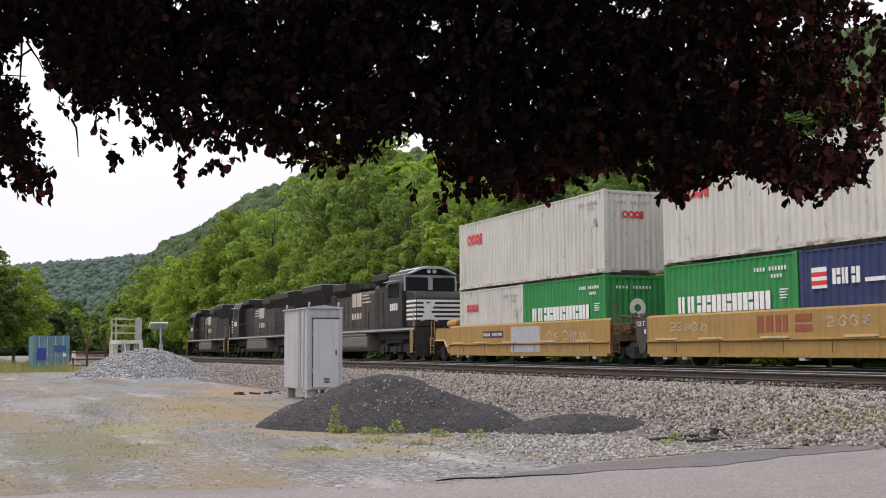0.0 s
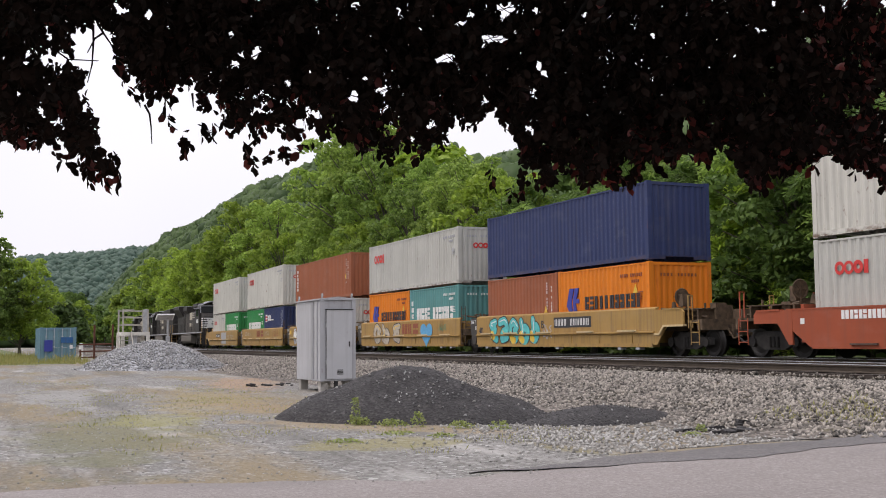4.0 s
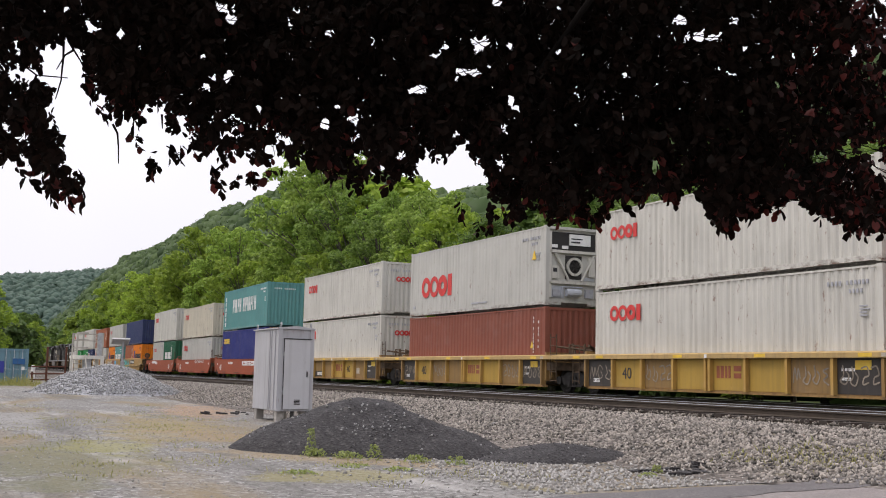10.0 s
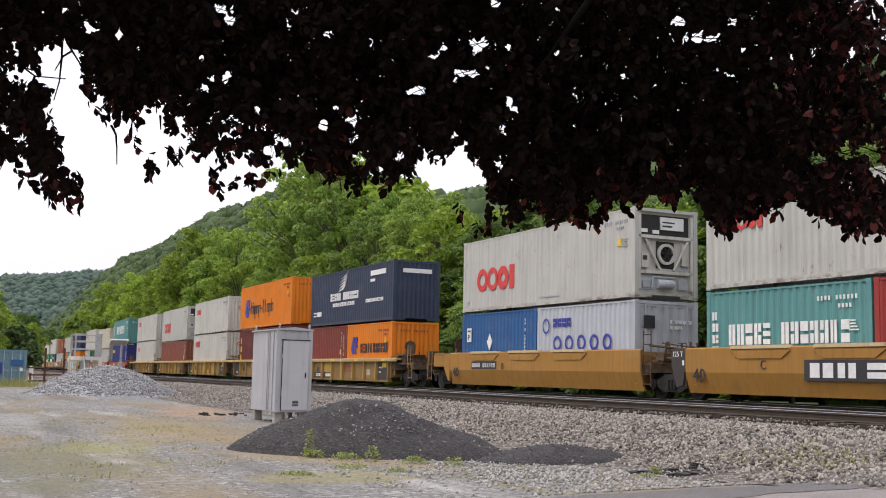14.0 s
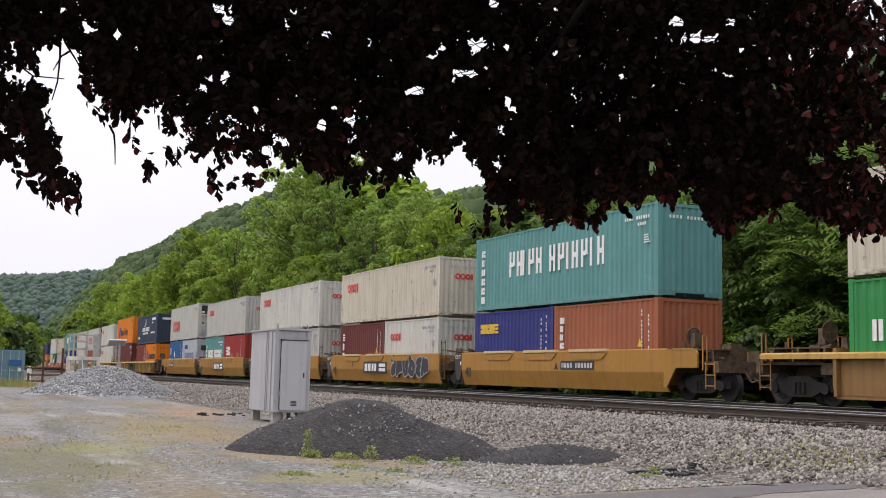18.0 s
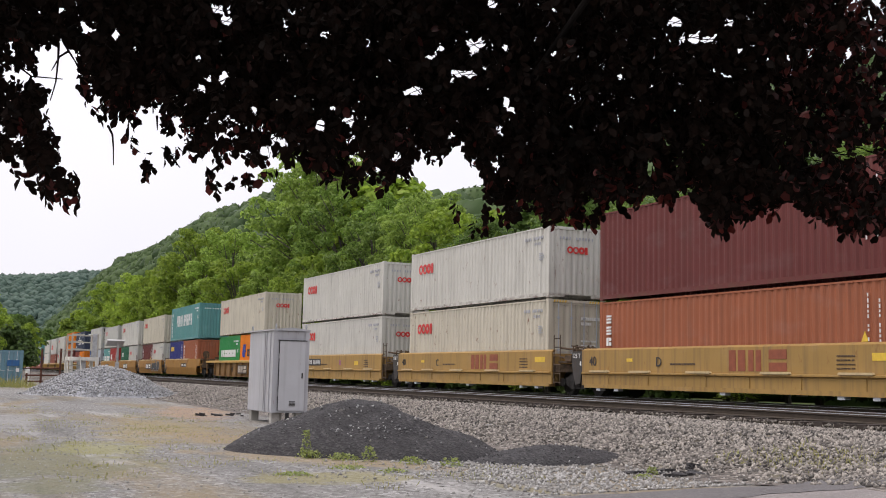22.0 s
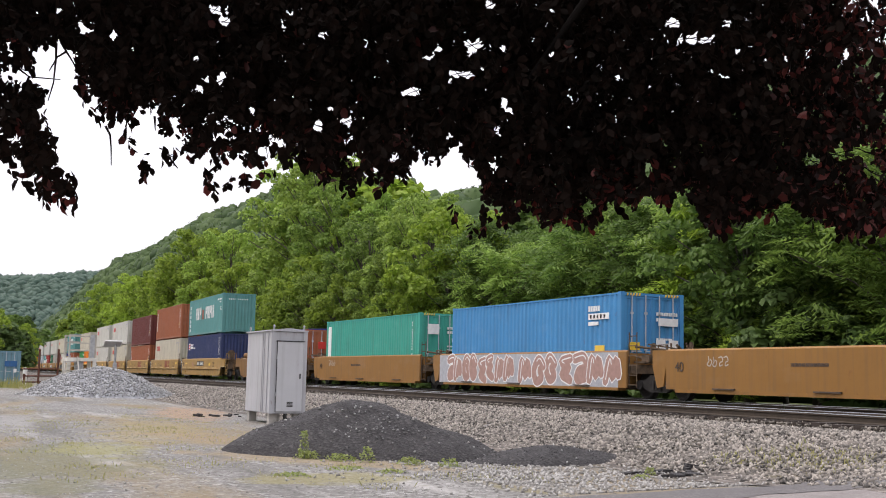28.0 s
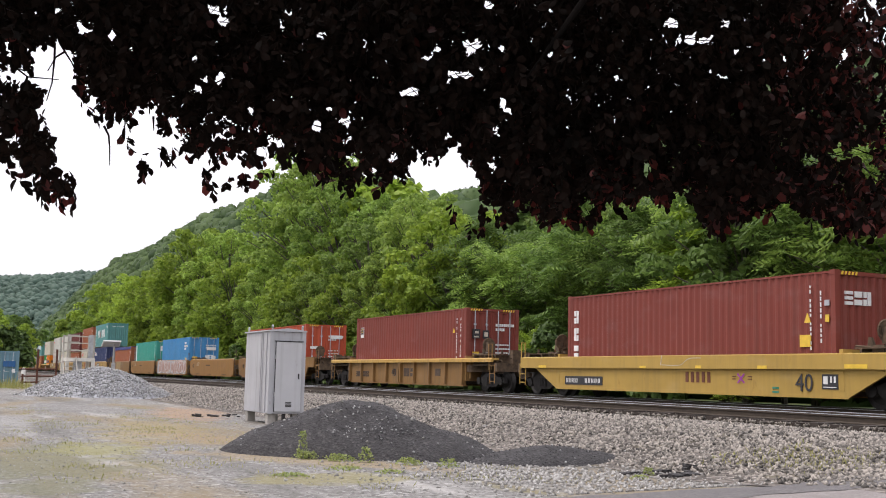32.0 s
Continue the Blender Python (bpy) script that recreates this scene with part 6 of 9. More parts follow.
# the lighter row at the foot of the hill, and young growth below the tall ones
for kind, x, y, h in (("lime", -144, 32, 19.5), ("tallsun", -133, 33, 18.5), ("lime", -151, 31, 13), ("tallmid", -159, 35, 20), ("lime", -172, 32, 16.5), ("lime", -200, 33, 18),
                      ("lime", -187, 31, 14), ("tallsun", -217, 35, 19), ("lime", -240, 33, 19), ("tallmid", -264, 34, 19), ("lime", -121, 31, 13.5), ("tallsun", -104, 30, 11),
                      ("lime", -94, 29.5, 9.5), ("tallsun", -84, 29, 9.5), ("lime", -76, 28.5, 8.5), ("tallsun", -70, 29, 9.5), ("lime", -64, 28.5, 8)):
    plant(kind, x, y, h, x * 53 % 360)
rnd = random.Random(77)
for i in range(34):   # second belt behind the train, near part
    x = -66 + i * 2.6 + rnd.uniform(-1, 1)
    plant(rnd.choice(("fan", "fandeep", "fan", "deep", "fanlime", "fandeep")) if x < -18 else rnd.choice(("farmid", "fardeep")), x, 29.5 + rnd.uniform(0, 3.5), rnd.uniform(8.0, 11.0), rnd.uniform(0, 360))
for i in range(24):
    x = -64 + i * 3.8 + rnd.uniform(-1.5, 1.5)
    y = 36 + rnd.uniform(0, 6)
    plant(rnd.choice(("deep", "mid", "farmid", "deep")) if x < -30 else rnd.choice(("farmid", "fardeep")), x, y, 1.2 + rnd.uniform(0.145, 0.166) * math.hypot(x, y), rnd.uniform(0, 360))
for i in range(46):   # bushes along the foot
    x = -150 + i * 3.9 + rnd.uniform(-1.2, 1.2)
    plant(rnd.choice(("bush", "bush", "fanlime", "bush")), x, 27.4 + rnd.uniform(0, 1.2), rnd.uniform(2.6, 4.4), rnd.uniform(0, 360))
for i in range(34):   # the belt further along the valley
    x = -75 - i * 8.5 + rnd.uniform(-3, 3)
    plant(rnd.choice(("farmid", "farsun", "farlime", "fardeep")), x, 36 + rnd.uniform(0, 14), rnd.uniform(12, 18), rnd.uniform(0, 360))
for i in range(26):
    x = -95 - i * 11 + rnd.uniform(-3, 3)
    plant(rnd.choice(("farlime", "farlime", "farmid", "fardeep")), x, 30.5 + rnd.uniform(0, 4), rnd.uniform(8, 13), rnd.uniform(0, 360))
for x, y, h, kind in ((-104, 1.4, 10.0, "mid"), (-106, 4.0, 9.0, "lime"), (-95, -1.9, 14.5, "mid"), (-112, -1.5, 13.0, "sun"), (-128, 9, 6.0, "bush"), (-150, 12, 7, "lime"), (-170, 14, 9, "deep"), (-190, 12, 10, "mid"), (-215, 16, 11, "deep")):
    ob = plant(kind, x, y - float(bend(x)), h, x * 17 % 360)
    ob["group"] = "trees beside the yard"


def ball(detail):
    bm = bmesh.new()
    bmesh.ops.create_icosphere(bm, subdivisions=detail, radius=1)
    v = np.array([p.co[:] for p in bm.verts])
    f = np.array([[q.index for q in g.verts] for g in bm.faces])
    bm.free()
    return v, f


def far_wood(name, xs, ys, size, per, leaf, material, seed, label, detail=2):
    """A wood on a slope as one mass of uneven leafy crowns: a lumpy body each, with tufts of leaf on it."""
    rnd = np.random.RandomState(seed)
    gx, gy = np.meshgrid(np.arange(*xs, size * 0.72), np.arange(*ys, size * 0.72), indexing="ij")
    gx, gy = gx.ravel() + rnd.normal(0, size * 0.25, gx.size), gy.ravel() + rnd.normal(0, size * 0.25, gx.size)
    gz = terrain(gx, gy)
    n = len(gx)
    rad, tall = size * rnd.uniform(0.42, 0.72, n), size * rnd.uniform(0.55, 1.25, n)
    bv, bf = ball(detail)
    ph = rnd.uniform(0, 6.28, (n, 1))
    lump = 1 + 0.16 * np.sin(bv[None, :, 0] * 5 + ph) * np.cos(bv[None, :, 1] * 6 + ph * 1.7) + 0.10 * np.sin(bv[None, :, 2] * 9 + ph * 3) + rnd.normal(0, 0.06, (n, len(bv)))
    if detail == 1:
        lump, tall = 1 + (lump - 1) * 1.1, tall * 0.8
    top = np.stack([gx, gy, gz + tall * 0.45], -1)
    ext = np.stack([rad, rad, tall * 0.62], -1)
    v1 = (top[:, None] + bv[None] * lump[..., None] * ext[:, None]).reshape(-1, 3)
    f1 = (bf[None] + len(bv) * np.arange(n)[:, None, None]).reshape(-1, 3)
    k = np.repeat(np.arange(n), per)
    d = rnd.normal(0, 1, (len(k), 3))
    d[:, 2] = np.abs(d[:, 2]) - 0.2
    d /= np.linalg.norm(d, axis=1, keepdims=True)
    c = top[k] + d * ext[k] * rnd.uniform(0.92, 1.12, (len(k), 1))
    v2, q2 = leaf_quads(c, d + rnd.normal(0, 0.5, d.shape), leaf, leaf * 0.7, rnd, 0.1)
    f2 = np.concatenate([q2[:, [0, 1, 2]], q2[:, [0, 2, 3]]]) + len(v1)
    me = quads_mesh(name, np.concatenate([v1, v2]), np.concatenate([f1, f2]))
    me.shade_smooth()
    me.materials.append(material)
    return tagged(new(name, me), label, "woodland", kind="stuff")


far_wood("hillside_wood_near", (-420, 60), (52, 120), 6.5, 75, 0.8, LEAF_FAR, 21, "dense green wood on the hillside behind the railway")
far_wood("hillside_wood", (-1250, 40), (115, 215), 9.0, 44, 1.5, LEAF_FAR, 22, "dense green wood on the long hill above the valley")
far_wood("valley_wood", (-1150, -400), (-60, 120), 11.0, 10, 2.6, LEAF_FAR, 23, "green wood on the valley floor far off", 1)
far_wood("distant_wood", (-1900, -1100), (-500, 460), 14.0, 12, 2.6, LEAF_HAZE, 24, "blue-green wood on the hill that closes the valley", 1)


# ---- the purple-leaved tree over the viewer ----
# the lower edge of its hanging boughs, fitted to the camera's view: degrees left of the track's normal, rise per metre
# of distance
BOUGHS_LEFT = [(89.07, 0.162), (86.82, 0.162), (86.18, 0.164), (85.96, 0.173), (85.66, 0.161), (85.22, 0.147), (84.79, 0.135), (84.39, 0.134), (83.65, 0.133),
               (83.18, 0.134), (83.49, 0.246), (83.05, 0.227), (82.8, 0.232), (82.43, 0.227), (82.17, 0.212), (81.43, 0.212), (81.08, 0.205), (80.59, 0.207),
               (80.53, 0.223), (80.14, 0.223), (79.46, 0.226), (79.29, 0.195), (78.58, 0.201), (78.36, 0.203), (78.04, 0.19), (77.6, 0.184)]
BOUGHS_MIDDLE = [(77.17, 0.18), (76.77, 0.179), (76.51, 0.187), (75.82, 0.185), (75.12, 0.183), (74.42, 0.177), (74.03, 0.182), (73.6, 0.182), (73.18, 0.19),
                 (72.82, 0.183), (72.23, 0.182), (71.75, 0.171), (70.94, 0.162), (69.56, 0.161), (69.0, 0.172), (68.21, 0.162), (67.27, 0.163), (66.57, 0.167),
                 (66.42, 0.187), (65.09, 0.188), (64.66, 0.193), (64.43, 0.204), (63.9, 0.204), (63.58, 0.188), (63.1, 0.179)]
BOUGHS_RIGHT = [(62.8, 0.177), (62.64, 0.131), (61.94, 0.136), (61.2, 0.131), (60.65, 0.134), (60.48, 0.147), (60.04, 0.148), (59.45, 0.133), (58.43, 0.136),
                (57.67, 0.13), (57.39, 0.137), (56.98, 0.132), (56.41, 0.14), (56.24, 0.155), (55.95, 0.162), (55.55, 0.149), (54.69, 0.148), (54.49, 0.162),
                (54.12, 0.162), (53.55, 0.153), (52.7, 0.154), (52.3, 0.165), (51.85, 0.156), (51.58, 0.142), (50.97, 0.131), (50.36, 0.125), (50.16, 0.137),
                (49.31, 0.138), (48.82, 0.144), (48.41, 0.14), (48.05, 0.144), (47.83, 0.157), (47.32, 0.151), (46.56, 0.139), (45.71, 0.136), (44.83, 0.123),
                (43.91, 0.12), (43.74, 0.134), (43.39, 0.123), (42.65, 0.127), (41.51, 0.133), (40.97, 0.166), (40.15, 0.214), (37.48, 0.224)]
UNDER = BOUGHS_LEFT + BOUGHS_MIDDLE + BOUGHS_RIGHT
# the ends of single sprigs that hang below it, placed to fit the same view
SPRIGS = [(83.25, 0.131), (83.65, 0.132), (84.39, 0.133), (84.71, 0.134), (85.17, 0.146), (86.31, 0.162), (85.65, 0.165), (83.05, 0.225), (81.03, 0.204),
          (80.65, 0.206), (82.13, 0.21), (80.19, 0.162), (79.86, 0.164), (80.53, 0.186), (78.76, 0.178), (79.13, 0.178), (76.79, 0.178), (75.81, 0.184),
          (76.38, 0.149), (76.77, 0.158), (75.98, 0.16), (74.78, 0.159), (75.08, 0.163), (74.51, 0.166), (77.6, 0.183), (69.85, 0.159), (69.47, 0.16),
          (68.21, 0.161), (63.25, 0.123), (62.81, 0.125), (63.94, 0.135), (61.49, 0.128), (59.16, 0.132), (56.98, 0.131), (55.11, 0.145), (53.12, 0.15),
          (50.97, 0.129), (50.61, 0.123), (50.33, 0.124), (49.5, 0.136), (48.41, 0.138), (46.14, 0.134), (44.84, 0.122), (43.93, 0.118), (44.26, 0.121),
          (43.42, 0.12), (43.03, 0.127)]
# gaps where the sky shows from the camera: degrees, rise, half width, half height
GAPS_LEFT = [(86.36, 0.25, 0.0214, 0.0076), (84.55, 0.258, 0.0173, 0.0214), (84.12, 0.227, 0.0132, 0.0254), (83.66, 0.2, 0.0092, 0.028), (83.54, 0.178, 0.0102, 0.0173), (86.69, 0.271, 0.0061, 0.0051),
             (83.33, 0.297, 0.0066, 0.0046), (84.45, 0.309, 0.0036, 0.0031), (81.82, 0.294, 0.0036, 0.0025), (76.83, 0.326, 0.0061, 0.0025), (76.37, 0.316, 0.0046, 0.0036), (77.71, 0.279, 0.0025, 0.0025),
             (76.24, 0.262, 0.0092, 0.0046), (77.5, 0.253, 0.0025, 0.002), (78.7, 0.217, 0.0051, 0.0092), (76.28, 0.223, 0.0102, 0.0056), (76.11, 0.21, 0.0122, 0.0046), (74.73, 0.236, 0.0025, 0.002),
             (73.66, 0.211, 0.002, 0.0031), (73.21, 0.205, 0.002, 0.0061), (74.07, 0.198, 0.0061, 0.0036), (71.33, 0.225, 0.0046, 0.0056)]
GAPS_MIDDLE = [(69.8, 0.23, 0.0051, 0.0036), (69.66, 0.214, 0.0081, 0.0066), (69.39, 0.193, 0.0071, 0.0107), (70.24, 0.177, 0.0061, 0.0061), (69.29, 0.172, 0.0092, 0.0041), (67.33, 0.198, 0.0025, 0.002),
               (63.3, 0.306, 0.0137, 0.0097), (64.13, 0.278, 0.0051, 0.0031), (63.56, 0.277, 0.0061, 0.0025), (66.38, 0.261, 0.0056, 0.0046), (66.85, 0.258, 0.0031, 0.002), (61.57, 0.252, 0.0031, 0.0051),
               (61.3, 0.244, 0.0036, 0.0025), (62.44, 0.344, 0.0046, 0.0031), (65.09, 0.302, 0.0031, 0.0025), (65.68, 0.293, 0.0025, 0.002), (59.11, 0.297, 0.002, 0.0025), (62.14, 0.193, 0.002, 0.002),
               (61.65, 0.303, 0.0025, 0.0025), (68.99, 0.305, 0.0025, 0.0025), (71.23, 0.31, 0.0046, 0.002), (64.65, 0.19, 0.0153, 0.0081)]
GAPS_RIGHT = [(65.97, 0.178, 0.0092, 0.0081), (64.34, 0.178, 0.0193, 0.0081), (52.11, 0.309, 0.0102, 0.0041), (51.25, 0.307, 0.0056, 0.0031), (49.01, 0.3, 0.0025, 0.002), (50.84, 0.278, 0.002, 0.002),
              (50.14, 0.273, 0.0036, 0.002), (48.06, 0.26, 0.002, 0.0031), (55.72, 0.275, 0.002, 0.0025), (47.22, 0.286, 0.002, 0.002), (46.13, 0.29, 0.0015, 0.0025), (44.4, 0.286, 0.0015, 0.0025),
              (52.82, 0.324, 0.0061, 0.0041), (50.12, 0.321, 0.0046, 0.0025), (57.13, 0.155, 0.0071, 0.0092), (54.12, 0.19, 0.0025, 0.0061), (60.49, 0.158, 0.0081, 0.0051), (61.95, 0.152, 0.0071, 0.0051),
              (45.02, 0.198, 0.0092, 0.0061), (43.71, 0.2, 0.0081, 0.0071), (43.34, 0.183, 0.0051, 0.0041), (46.08, 0.193, 0.0071, 0.0031)]
GAPS = GAPS_LEFT + GAPS_MIDDLE + GAPS_RIGHT


def under(b):
    return np.interp(-b, [-p[0] for p in UNDER], [p[1] for p in UNDER])


def sprays(tips, rnd, per=8, long=1.0):
    """Leafy shoots: leaves set in turn along a hanging stem whose lowest leaf ends at the tip."""
    m = len(tips)
    stem = rnd.normal(0, 1, (m, 3)) * np.array([0.45, 0.45, 0.2]) + np.array([0, 0, -1.0])
    stem /= np.linalg.norm(stem, axis=1, keepdims=True)
    k = np.repeat(np.arange(m), per)
    j = np.tile(np.arange(per), m)[:, None]
    size = rnd.uniform(0.85, 1.2, m)[k][:, None]
    foot = tips[k] - stem[k] * (0.036 + 0.0105 * j) * size * long
    spread = rnd.normal(0, 1, (m * per, 3))
    spread -= stem[k] * (spread * stem[k]).sum(1, keepdims=True)
    spread /= np.linalg.norm(spread, axis=1, keepdims=True)
    lean = np.where(j == 0, 0.12, rnd.uniform(0.5, 1.15, (m * per, 1)))
    hang = stem[k] * np.cos(lean) + spread * np.sin(lean)
    L = rnd.uniform(0.033, 0.050, (m * per, 1)) * size * long
    return leaf_blades(foot, hang, L, rnd), stem


def leaf_blades(c, hang, L, rnd):
    n = len(c)
    Wd = L * rnd.uniform(0.54, 0.74, (n, 1))
    side = np.cross(hang, rnd.normal(0, 1, (n, 3)))
    side /= np.linalg.norm(side, axis=1, keepdims=True)
    nrm = np.cross(hang, side)
    l1, l2 = c + hang * L * 0.30 + side * Wd * 0.40 + nrm * Wd * 0.12, c + hang * L * 0.68 + side * Wd * 0.48 + nrm * Wd * 0.12
    r1, r2 = c + hang * L * 0.30 - side * Wd * 0.40 + nrm * Wd * 0.12, c + hang * L * 0.68 - side * Wd * 0.48 + nrm * Wd * 0.12
    return np.stack([c, l1, l2, c + hang * L - nrm * L * 0.06, r2, r1], 1)


def purple_tree():
    ob = thing("purple_leaved_tree", "purple-leaved shade tree with dark hanging boughs over the lane", "tree")
    rnd, pr = np.random.RandomState(41), random.Random(41)

    def place(bear, dist, rise):
        a = np.radians(bear)
        return np.stack([-np.sin(a) * dist, np.cos(a) * dist, EYE_Z + rise * dist], -1)

    def heading_of(p):
        d = np.hypot(p[..., 0], p[..., 1])
        return np.degrees(np.arctan2(-p[..., 0], p[..., 1])), (p[..., 2] - EYE_Z) / d

    def open_sky(blades, shoot):
        """Which leaves are cut away to fit the camera's view: none hang below the boughs or close a gap, and shoots
        stand loose along the fringe and round the gaps.
        """
        b, r = heading_of(blades)
        mb, mr = b.mean(1), r.mean(1)
        chance = rnd.uniform(0, 1, shoot.max() + 1)[shoot] * 0.75 + 0.25 * rnd.uniform(0, 1, len(b))
        depth = mr - under(mb)
        loose = np.where(mb > 62, 0.068, 0.024)
        out = (depth < 0.001) | (chance > 0.13 + np.clip(depth / loose, 0, 1) ** 1.2)
        for hb, hr, wide, tall in GAPS:
            far = np.sqrt((np.radians(mb - hb) / wide) ** 2 + ((mr - hr) / tall) ** 2)
            away = (far - 1) * min(wide, tall)
            if wide * tall > 2e-4:
                out |= (far < 0.95) | (chance > 0.13 + away / 0.014)
            elif wide * tall > 3e-5:
                out |= (far < 0.9) & (chance > 0.21) | (chance > 0.26 + (away + 0.2 * min(wide, tall)) / 0.014)
            else:
                out |= ((np.radians(b - hb) / wide) ** 2 + ((r - hr) / tall) ** 2 < 0.6).any(1) & (chance > 0.08) | (chance > 0.3 + away / 0.005)
        for hb, hr, reach in specks:
            out |= (np.radians(b - hb) ** 2 + (r - hr) ** 2 < reach * reach).any(1)
        return out

    # chance chinks between the leaves
    specks = [(pr.uniform(42, 84), pr.uniform(0.235, 0.36), pr.uniform(0.0004, 0.0014)) for _ in range(150)]
    inner, edge = 16000, 1000
    bear, dist = rnd.uniform(38, 92, inner), rnd.uniform(4.3, 6.5, inner)
    low = under(bear)
    rise = low + (0.42 - low) * rnd.uniform(0, 1, inner) ** 0.95
    keep = rnd.uniform(0, 1, inner) < np.clip(0.05 + (bear - 40.6) * 0.20, 0.04, 1)
    bear, dist, rise = bear[keep], dist[keep], rise[keep]
    eb = rnd.uniform(39, 90, edge)
    er = under(eb) + 0.001 + rnd.exponential(0.009, edge)
    fringe = place(eb, rnd.uniform(4.6, 5.7, edge), er)
    sb, sr = np.array([p[0] for p in SPRIGS]), np.array([p[1] for p in SPRIGS])
    sd = rnd.uniform(4.7, 5.6, len(sb))
    sprigs, sprig_stem = sprays(place(sb, sd, sr), rnd, 7, 1.15)
    fringe_blades, fringe_stem = sprays(fringe, rnd, 8, 1.15)
    inner_blades, _ = sprays(place(bear, dist, rise), rnd)
    shown = ~open_sky(inner_blades, np.repeat(np.arange(len(bear)), 8))
    inner_blades, inner_bear = inner_blades[shown], np.repeat(bear, 8)[shown]
    kept = ~open_sky(fringe_blades, np.repeat(np.arange(edge), 8))
    leafy = np.nonzero(kept.reshape(edge, 8).sum(1) > 3)[0]
    fringe_blades = fringe_blades[kept]
    blades = np.concatenate([sprigs, fringe_blades])
    hanging, stem = np.concatenate([place(sb, sd, sr), fringe[leafy]]), np.concatenate([sprig_stem, fringe_stem[leafy]])

    def leaves(name, blades, material):
        v = blades.reshape(-1, 3)
        i = 6 * np.arange(len(blades))
        q = np.concatenate([np.stack([i, i + 1, i + 2, i + 3], -1), np.stack([i, i + 3, i + 4, i + 5], -1)])
        tagged(part(name, quads_mesh(name, v, q), material, ob), kind="stuff")

    # more leaves take the lit colour towards the right
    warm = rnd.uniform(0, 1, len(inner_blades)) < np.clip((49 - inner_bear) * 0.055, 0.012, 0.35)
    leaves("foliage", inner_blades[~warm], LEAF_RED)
    leaves("outer_foliage", inner_blades[warm], LEAF_LIT)
    # young: hanging blades painted in the lit colour, most of them on the right
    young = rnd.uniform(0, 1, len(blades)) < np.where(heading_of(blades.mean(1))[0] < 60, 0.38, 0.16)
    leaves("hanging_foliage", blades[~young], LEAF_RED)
    leaves("young_foliage", blades[young], LEAF_LIT)
    # crown above and around, out of reach
    bl = [((pr.uniform(-5.2, 4.5), pr.uniform(-0.5, 8.5), pr.uniform(4.6, 7.6)), (1.7, 1.7, 1.2)) for _ in range(34)]
    pts, d = crown_points(bl, 15000, rnd, 0.2)
    pts = pts[(pts[:, 2] > 3.9) & ~open_sky(pts[:, None], np.arange(len(pts)))]
    d = rnd.normal(0, 1, pts.shape) + np.array([0, 0, 1.0])
    v, q = leaf_quads(pts, d, 0.17, 0.10, rnd)
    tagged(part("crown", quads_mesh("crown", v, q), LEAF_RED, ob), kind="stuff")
    bm = bmesh.new()
    limb(bm, [(1.6, 5.6, -0.3), (1.55, 5.6, 0.9), (1.4, 5.5, 2.2), (1.3, 5.4, 3.2)], 0.24, 0.17, 12)
    part("trunk", bm, DARKBARK, ob)
    for tx, ty, tz, r in ((-4.6, 0.6, 2.95, 0.05), (-4.3, 1.5, 2.9, 0.06), (-3.9, 2.2, 2.7, 0.05), (-3.2, 3.4, 2.75, 0.055), (-5.2, 1.9, 3.2, 0.06), (-2.4, 4.4, 3.0, 0.05), (3.5, 7.5, 4.2, 0.06), (2.5, 2.0, 4.5, 0.06)):
        bm = bmesh.new()
        mid = (tx * 0.45 + 0.7, ty * 0.5 + 2.6, 4.1)
        limb(bm, [(1.3, 5.4, 3.1), mid, (tx * 0.8 + 0.2, ty * 0.85 + 0.7, 3.7 if tx < 0 else 4.6), (tx, ty, tz)], r * 1.4, 0.008, 8)
        part("limb", bm, DARKBARK, ob)
    bm = bmesh.new()
    for p, w in zip(hanging, stem):
        p, w = Vector(p), Vector(w)
        mid = p - w * 0.07
        limb(bm, [p - w * 0.045, mid, mid + Vector((pr.uniform(-0.015, 0.015), pr.uniform(-0.015, 0.015), 0.03))], 0.0010, 0.002, 4)
    # bare twigs across the larger gaps
    for hb, hr, wide, tall in GAPS:
        if wide > 0.004 and hb < 80 and hr - tall > float(under(hb)) + 0.025:
            for _ in range(2 + int(wide > 0.009)):
                turn, d0 = pr.uniform(-0.9, 0.9), pr.uniform(4.8, 5.6)
                ends = [(hb + math.degrees(k * 1.5 * wide * math.cos(turn)) + pr.uniform(-0.15, 0.15), hr + k * 1.5 * wide * math.sin(turn)) for k in (-1, -0.2, 0.4, 1)]
                limb(bm, [Vector(place(np.array(a), np.array(d0), np.array(b))) for a, b in ends], 0.0022, 0.0012, 4)
    tagged(part("stem_tangle", bm, DARKBARK, ob), kind="stuff")
    # bare twigs placed to fit the camera's view
    for pts_ in ([(-4.679, 0.447, 2.822), (-4.678, 0.449, 2.74), (-4.679, 0.446, 2.657), (-4.68, 0.429, 2.577)],
                 [(-4.677, 0.466, 2.825), (-4.674, 0.49, 2.787), (-4.672, 0.517, 2.748), (-4.669, 0.541, 2.698)],
                 [(-4.674, 0.49, 2.792), (-4.678, 0.455, 2.764), (-4.681, 0.426, 2.701)],
                 [(-4.693, 0.257, 2.727), (-4.69, 0.308, 2.699), (-4.687, 0.352, 2.669), (-4.676, 0.471, 2.671)],
                 [(-4.687, 0.352, 2.669), (-4.688, 0.339, 2.633)],
                 [(-4.654, 0.656, 2.496), (-4.651, 0.676, 2.459), (-4.65, 0.683, 2.403), (-4.65, 0.687, 2.333)],
                 [(-4.612, 0.907, 2.39), (-4.603, 0.949, 2.34)],
                 [(-4.623, 0.847, 2.553), (-4.622, 0.852, 2.493)]):
        bm = bmesh.new()
        limb(bm, pts_, 0.0055, 0.002, 5)
